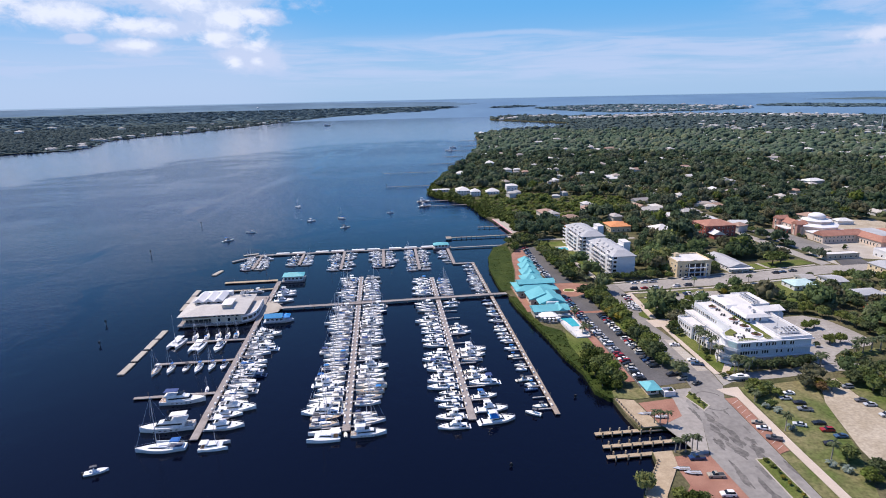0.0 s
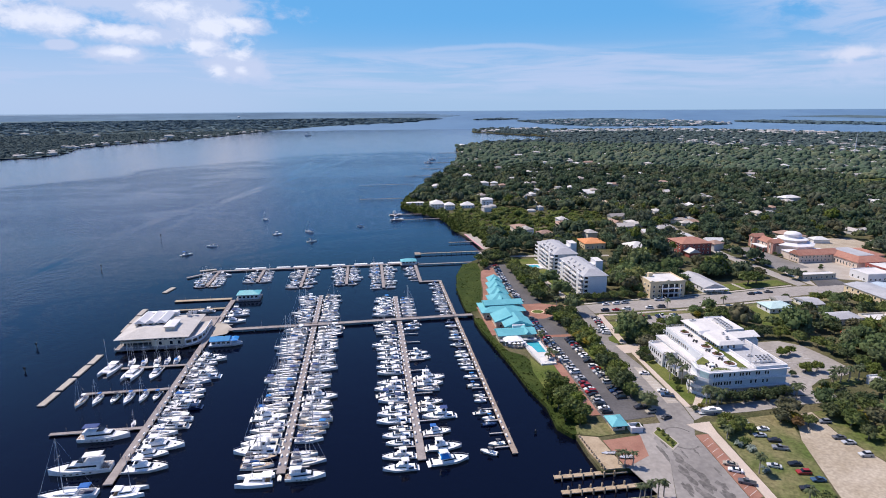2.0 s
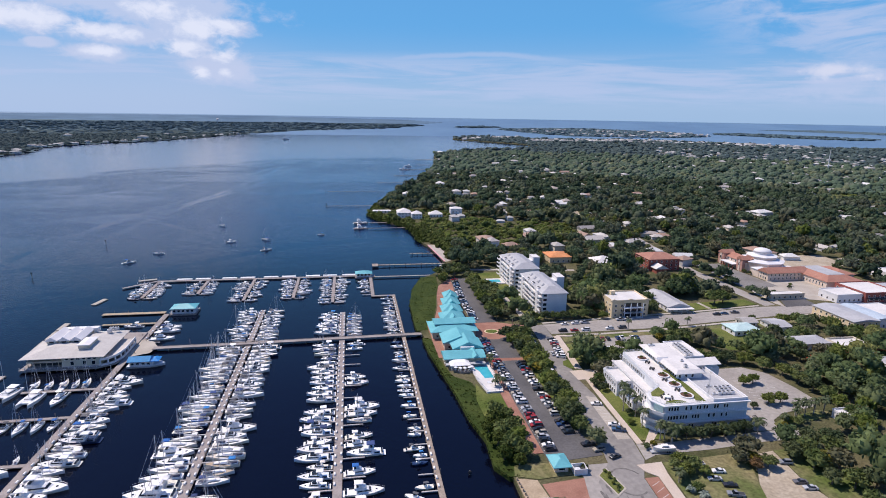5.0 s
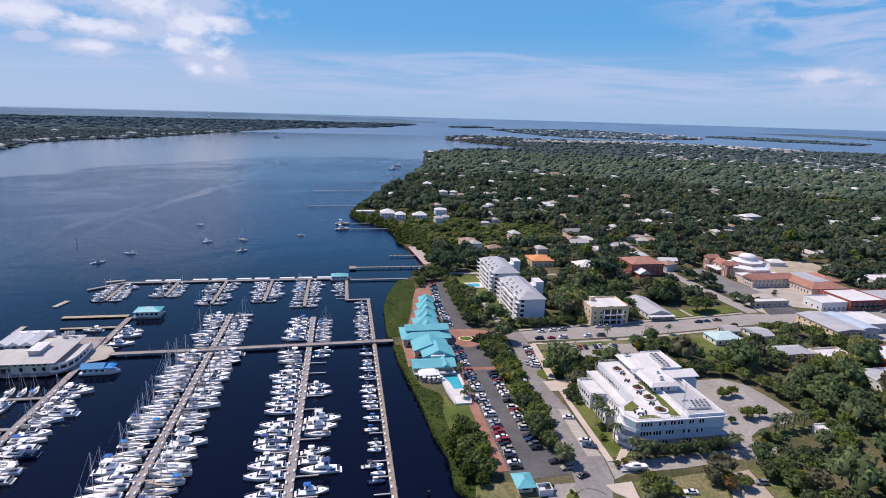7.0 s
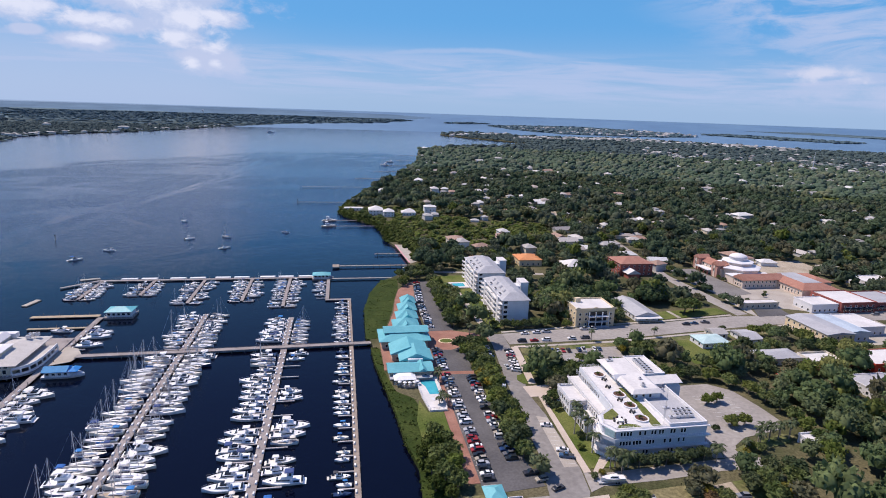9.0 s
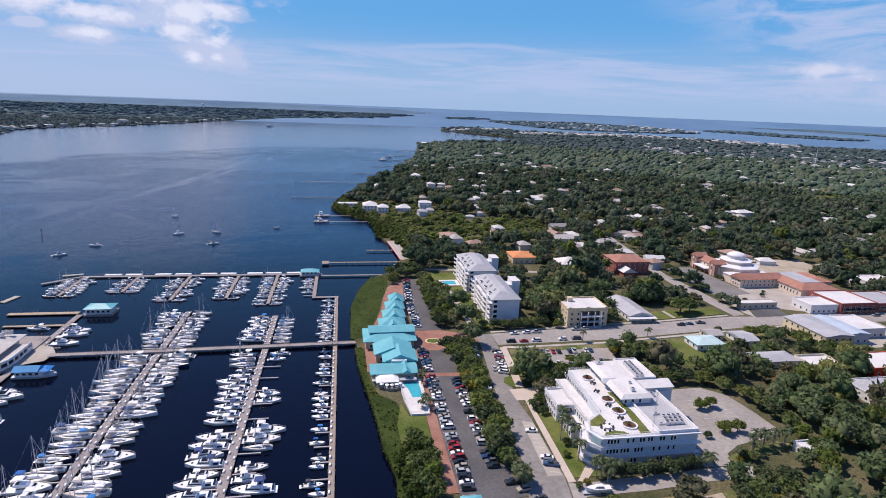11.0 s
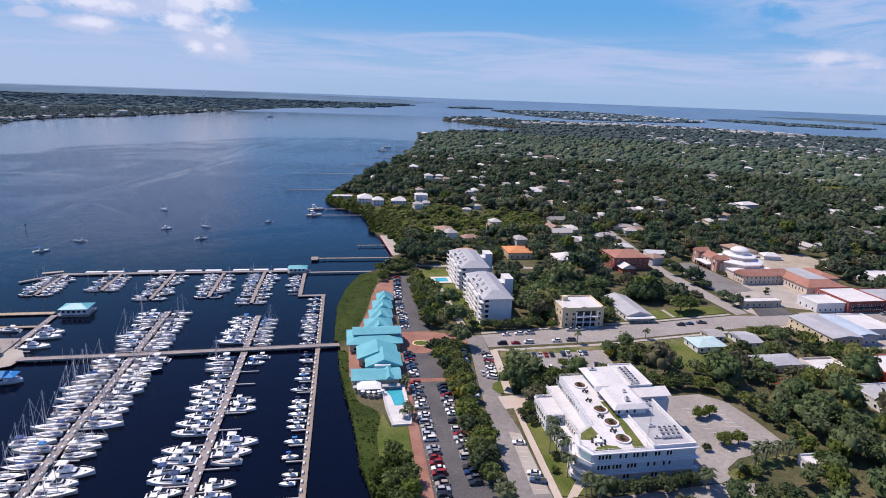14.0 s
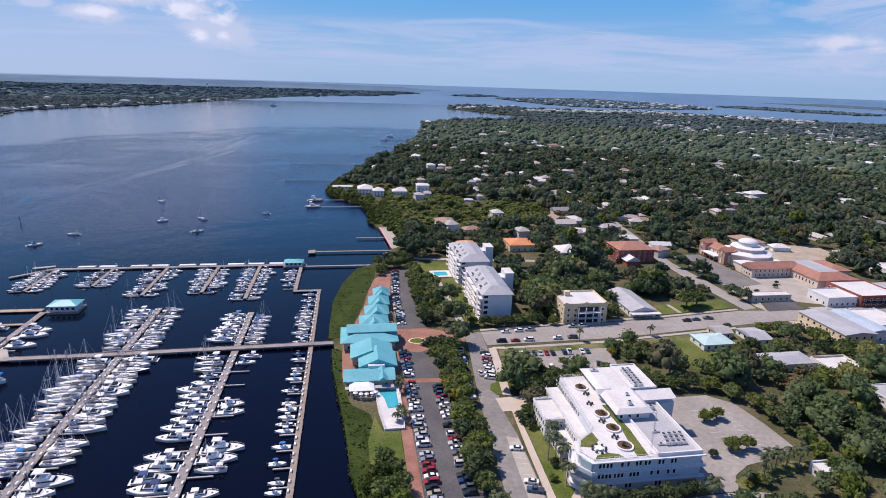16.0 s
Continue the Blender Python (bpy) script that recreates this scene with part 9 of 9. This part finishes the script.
# palms
def frond(seed, n=9):
    r0 = random.Random(seed)
    s = Shape()
    pts = [(0, 0, 0)]
    ang, p = radians(r0.uniform(20, 55)), Vector((0, 0, 0))
    for k in range(n):
        p = p + Vector((math.cos(ang), 0, math.sin(ang))) * (1.0 / n)
        pts.append(tuple(p))
        ang -= radians(14)
    for k in range(n):
        (x0, _, z0), (x1, _, z1) = pts[k], pts[k + 1]
        w0 = 0.24 * math.sin(math.pi * min(0.97, (k + 0.3) / n))
        for sy in (-1, 1):
            s.add([(x0, 0, z0), ((x0 + x1) / 2 + 0.08, sy * w0, (z0 + z1) / 2 - 0.10 - 0.1 * k / n), ((x0 + x1) / 2 + 0.16, sy * w0 * 0.95, (z0 + z1) / 2 - 0.14 - 0.1 * k / n), (x1, 0, z1)], [(0, 1, 2, 3) if sy < 0 else (3, 2, 1, 0)])
    return s


def palm_crown(seed, n=15):
    s = Shape()
    r0 = random.Random(seed)
    for k in range(n):
        f = frond(seed * 31 + k)
        f.moved(pose(0, 0, 0, 0, r0.uniform(-35, 30), 360 * k / n + r0.uniform(-12, 12)))
        s.add(f.v, f.f)
    return s.mesh("fronds")


PALMS = []
for i, mat in enumerate((M_PALM, M_PALM, M_SILVER)):
    me = palm_crown(i + 2)
    me.materials.append(mat)
    PALMS.append(me)
palm_trunk = Shape().loft([[(0.22 * k * math.cos(a) + b, 0.22 * k * math.sin(a), z) for a in (2 * math.pi * i / 7 for i in range(7))] for z, k, b in ((0, 1.3, 0), (0.2, 0.95, 0.02), (0.6, 0.85, 0.06), (1.0, 0.7, 0.05))]).mesh("trunk")
palm_trunk.materials.append(material("palm_trunk", (0.30, 0.26, 0.21), (0.38, 0.33, 0.28), 1.0, 0.9))


def palm(x, y, h, r=2.6, kind=0, where="beside the road"):
    ob = thing("palm_tree", ("silvery fan palm " if kind == 2 else "slender palm tree ") + where, "palm tree", "palms", pose(x, y, 1.95, 0, 0, rc.uniform(0, 360)))
    t = new("trunk", palm_trunk)
    t.parent, t.scale = ob, (1, 1, h)
    c = new("fronds", PALMS[kind])
    c.parent, c.location, c.scale = ob, (0.05, 0, h), (r, r, r)
    GROVE.append((x, y, r))


for x, y, h in ((88, -89.6, 9), (84.5, -96.8, 9.5), (87.5, -95.9, 9), (87.4, -101.8, 9), (86, -110, 8), (90.5, -119, 7), (92.8, -121, 6.5), (95, -120, 6), (91, -123, 6), (88.5, -119.5, 6.5), (128.5, -121.5, 6), (131, -118, 5)):
    palm(x, y, h, 3.2, rc.choice((0, 1)), "beside the office building")
for x, y, h in ((34, -154.5, 5), (36, -155, 5.5), (38.5, -156, 5.5), (33, -172.5, 5), (36.5, -173, 6), (39, -172.6, 6), (35, -171.8, 4.5), (41, -172.6, 5.5)):
    palm(x, y, h, 2.0, 0, "by the boat ramp")
for x, y, h in ((79, -166, 7), (81.5, -185, 7.5), (81, -145, 4.5), (154, -111, 6), (156.4, -109.4, 6.5), (158.6, -111, 6), (161, -108.6, 6), (163.6, -110, 6), (166, -108, 6), (168, -110.4, 6.5), (171, -107.6, 6), (152.5, -113.5, 5), (145, -115.5, 4), (138, -134, 5), (139.5, -137.5, 5), (79, 14, 7), (80, 24, 7), (36, -69, 4), (37.8, -66, 4.5), (39.2, -70, 5), (38.6, -48.5, 5), (39.4, -45, 5.5), (66, 8, 5), (131, -8.5, 6), (170, -6, 5)):
    palm(x, y, h, 2.5, rc.choice((0, 1)))
for x, y in ((82.5, -150), (85, -153.5), (81.6, -165.5), (80, -187), (83, -190.5)):
    palm(x, y, 1.5, 2.2, 2, "on the grass verge")

# where no forest stands
LOWSHORE = [(44, 205), (120, 205), (205, 240), (215, 318), (150, 345), (112, 372), (112, 410), (24, 425), (-14, 430), (-12, 388), (10, 350), (34, 320), (42, 282)]
FREE = [p for p in SLABS] + [MANG, MANG2, [(222, 44), (241, 44), (241, 112), (228, 112)]]
BOXES = []
for ob in list(scene.objects):
    if ob.parent is None and ob.get("category", "") in ("building", "house", "church", "kiosk", "pool"):
        cs = [o.matrix_basis @ Vector(b) for o in ob.children for b in (o.bound_box[0], o.bound_box[6])]
        if cs:
            BOXES.append((min(c.x for c in cs), max(c.x for c in cs), min(c.y for c in cs), max(c.y for c in cs)))
FREE += [LOWSHORE, [(200, -14), (238, -14), (238, 8), (200, 4)], [(230, 0), (302, 3), (302, 30), (230, 24)], [(284, -32), (330, -30), (425, 2), (425, 50), (284, 50)], [(26, -140), (42, -140), (48, 108), (16, 108), (14, 0), (20, -100)], [(86, -118), (92, -118), (92, -84), (87, -84)], [(78, -131), (128, -131), (126, -150), (138, -215), (60, -215)], [(143, -19), (262, -16), (262, 2), (143, -8)], [(76, 12), (92, 20), (88, 124), (60, 124), (60, 96), (75, 88)],
         [(56, -110), (74, -110), (76, -10), (58, -10)], [(90, -66), (90, -124), (142, -124), (142, -56)], [(188, 8), (242, 18), (240, 40), (189, 34)], [(750, 470), (860, 490), (860, 570), (740, 555)], [(84, 5), (160, 5), (160, 12), (84, 12)], [(84, -9), (160, -7), (242, 4), (242, 20), (160, 13), (84, 8)]]


def clear_of(x, y, pad):
    ok = np.ones(len(x), bool)
    for p in FREE if pad >= 0 else ():
        q = np.array(p)
        c = q.mean(0)
        d = q - c
        big = c + d * (1 + pad / (np.linalg.norm(d, axis=1, keepdims=True) + 1e-6))
        ok &= ~inside(big, x, y)
    for x0, x1, y0, y1 in BOXES if pad >= 0 else ():
        ok &= ~((x > x0 - pad) & (x < x1 + pad) & (y > y0 - pad) & (y < y1 + pad))
    for hx, hy, ln, rad in CLEAR:
        d = Vector((CX - hx, CY - hy)).normalized()
        u = np.clip((x - hx) * d.x + (y - hy) * d.y, -2, ln)
        ok &= (x - hx - u * d.x) ** 2 + (y - hy - u * d.y) ** 2 > (rad + max(pad, 0) * 0.6) ** 2
    if pad < 0:
        return ok
    for gx, gy, gr in GROVE:
        ok &= (x - gx) ** 2 + (y - gy) ** 2 > (gr * 0.8 + pad * 0.6) ** 2
    return ok


def sector_points(d0, d1, a0, a1, spacing):
    """Points on a shaken grid, between two distances and bearings."""
    n = int(math.radians(a1 - a0) / 2 * (d1 * d1 - d0 * d0) / spacing ** 2)
    d = np.sqrt(rg.uniform(d0 * d0, d1 * d1, n * 2))
    a = np.radians(rg.uniform(a0, a1, n * 2))
    x, y = CX + d * np.sin(a), CY + d * np.cos(a)
    cell = {}
    for i, (gx, gy) in enumerate(zip((x // (spacing * 0.95)).astype(int), (y // (spacing * 0.95)).astype(int))):
        cell.setdefault((gx, gy), i)
    k = np.array(sorted(cell.values()))
    return x[k], y[k]


def forest(name, d0, d1, spacing, rad, protos, mat, label, poly, a0=-46, a1=56, pad=2.5, zs=0.95, lift=0.62, rimmed=False, vary=0.28, smooth=False):
    x, y = sector_points(d0, d1, a0, a1, spacing)
    ok = inside(poly, x, y) & (inside(poly, x - 6.5, y) | (y < 130))
    x, y = x[ok], y[ok]
    ok = clear_of(x, y, pad)
    x, y = x[ok], y[ok]
    n = len(x)
    r = rad * np.exp(rg.normal(0, vary, n)).clip(0.5, 1.9)
    h = r * rg.uniform(0.85, 1.15, n) * zs
    zz = np.full(n, 1.4)
    if rimmed:
        p = np.array([far(a, b) for a, b in zip(x, y)])
        x, y, zz = p[:, 0], p[:, 1], p[:, 2]
    places = np.stack([x, y, zz + h * lift], 1)
    ob = scatter(name, protos, places, np.stack([r, r, h], 1), rg.uniform(0, 6.28, n), mat, smooth)
    return tagged(ob, label, "trees", kind="stuff")


pn = [leaf_tufts(np.random.default_rng(50 + i), 125, 0.185, 9, 0.86) for i in range(5)]
pmid = [leaf_tufts(np.random.default_rng(60 + i), 20, 0.26, 6, 1.05) for i in range(5)]


def clump(seed, k):
    r0 = np.random.default_rng(seed)
    vs, fs, n = [], [], 0
    for i in range(k):
        v, f = lump(r0, 0.3)
        vs.append(v * r0.uniform(0.4, 0.62) + (r0.uniform(-0.5, 0.5), r0.uniform(-0.5, 0.5), r0.uniform(0, 0.4)))
        fs.append(f + n)
        n += 12
    return np.concatenate(vs), np.concatenate(fs)


psmall = [leaf_tufts(np.random.default_rng(90 + i), 8, 0.45, 3, 1.0) for i in range(5)]
pnear = [leaf_tufts(np.random.default_rng(170 + i), 210, 0.12, 9 + i % 4, 0.82) for i in range(8)]
pcrown = [leaf_tufts(np.random.default_rng(130 + i), 96, 0.165, 7 + i % 4, 0.86) for i in range(8)]
pwood = [leaf_tufts(np.random.default_rng(150 + i), 22, 0.23, 5 + i % 2, 1.0) for i in range(7)]
pfar = [clump(70 + i, 4) for i in range(6)]
pone = [clump(110 + i, 1) for i in range(6)]
pff = [clump(80 + i, 3) for i in range(5)]
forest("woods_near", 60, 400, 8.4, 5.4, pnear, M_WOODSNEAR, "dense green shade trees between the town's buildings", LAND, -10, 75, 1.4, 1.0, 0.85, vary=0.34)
forest("woods_town", 400, 640, 8.8, 5.6, pcrown, M_WOODS, "dense dark green oak woods round the houses", LAND, -6, 60, 2.5, 0.95, 0.8, vary=0.36)
forest("woods_bright", 200, 700, 27, 5.0, pn, M_LEAFB, "lighter green trees among the woods", LAND, -6, 66, 2.5, 1.2, 0.9)
forest("woods_grey", 230, 760, 30, 5.2, pn, M_GREYLEAF, "thin grey-olive trees among the woods", LAND, -2, 60, 2.5, 1.2, 0.95)
forest("thicket_shore", 480, 730, 6.2, 3.7, pwood, M_LEAFB, "low bright green thicket behind the shore", LOWSHORE, -6, 60, -1, 0.62, 0.5, vary=0.3)
forest("thicket_trees", 480, 730, 19, 5.2, pcrown, M_LEAF, "scattered trees in the low green thicket", LOWSHORE, -6, 60, -1, 0.8, 0.6, vary=0.2)
forest("woods_tall", 380, 1100, 34, 8.6, pnear, M_WOODS, "tall broad oaks standing above the woods", LAND, -2, 58, 3.5, 0.9, 0.95, vary=0.2)
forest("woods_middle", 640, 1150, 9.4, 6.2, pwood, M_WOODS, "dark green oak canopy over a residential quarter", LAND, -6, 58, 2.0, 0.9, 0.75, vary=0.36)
forest("woods_far", 1150, 1900, 13.4, 7.8, pfar, M_WOODSHAZED, "dark green far tree canopy", LAND, -4, 56, -1, 0.74, 0.6, vary=0.32)
forest("woods_farther", 1900, 3350, 20, 11.5, pff, M_HAZEBANK, "dark green far tree canopy", LAND, 0, 52, -1, 0.5, 0.5)
forest("woods_far_bank", 1500, 3400, 11.5, 10.5, pone, M_HAZEBANK, "dark wooded bank across the river", FAR_LAND, -46, 4, -1, 0.42, 0.3, vary=0.22, smooth=True)
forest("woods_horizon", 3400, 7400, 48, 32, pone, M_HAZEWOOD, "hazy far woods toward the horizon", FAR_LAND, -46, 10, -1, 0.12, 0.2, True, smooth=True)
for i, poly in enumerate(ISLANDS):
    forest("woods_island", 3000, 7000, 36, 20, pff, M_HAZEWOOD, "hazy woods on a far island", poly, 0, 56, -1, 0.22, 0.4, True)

# mangrove fringe along the bank


def fringe(name, poly, spacing, rad, hgt, label):
    xs, ys = [p[0] for p in poly], [p[1] for p in poly]
    n = int((max(xs) - min(xs)) * (max(ys) - min(ys)) / spacing ** 2)
    x, y = rg.uniform(min(xs), max(xs), n), rg.uniform(min(ys), max(ys), n)
    ok = inside(poly, x, y)
    x, y = x[ok], y[ok]
    r = rg.uniform(0.7, 1.3, len(x)) * rad
    ob = scatter(name, pmid if rad > 3 else psmall, np.stack([x, y, np.full(len(x), 1.45)], 1), np.stack([r, r, r * hgt], 1), rg.uniform(0, 6.28, len(x)), M_MANG)
    return tagged(ob, label, "shrubs", kind="stuff")


fringe("mangrove_fringe", MANG, 1.0, 1.0, 0.8, "low yellow-green mangrove fringe along the bank")
fringe("mangrove_fringe_north", MANG2, 1.15, 1.05, 0.7, "low yellow-green mangrove fringe along the bank")
WOODSHORE = [(50, 158), (56, 190), (50, 224), (44, 240), (43, 282), (36, 322), (18, 348), (4, 368), (-4, 398), (8, 474), (38, 600), (48, 598), (20, 470), (8, 400), (16, 374), (40, 350), (60, 300), (70, 240), (70, 170)]
fringe("shore_fringe", band([(41, 236), (41, 282), (34, 321), (17, 346), (5, 367), (-3, 398), (9, 474), (46, 600), (89, 737)], 9.0), 2.0, 2.4, 1.1, "bushy green fringe along the water's edge")
ob = fringe("shore_woods", WOODSHORE, 4.0, 3.2, 0.9, "bushy green shore trees along the bank")
ob.location.z = 1.6
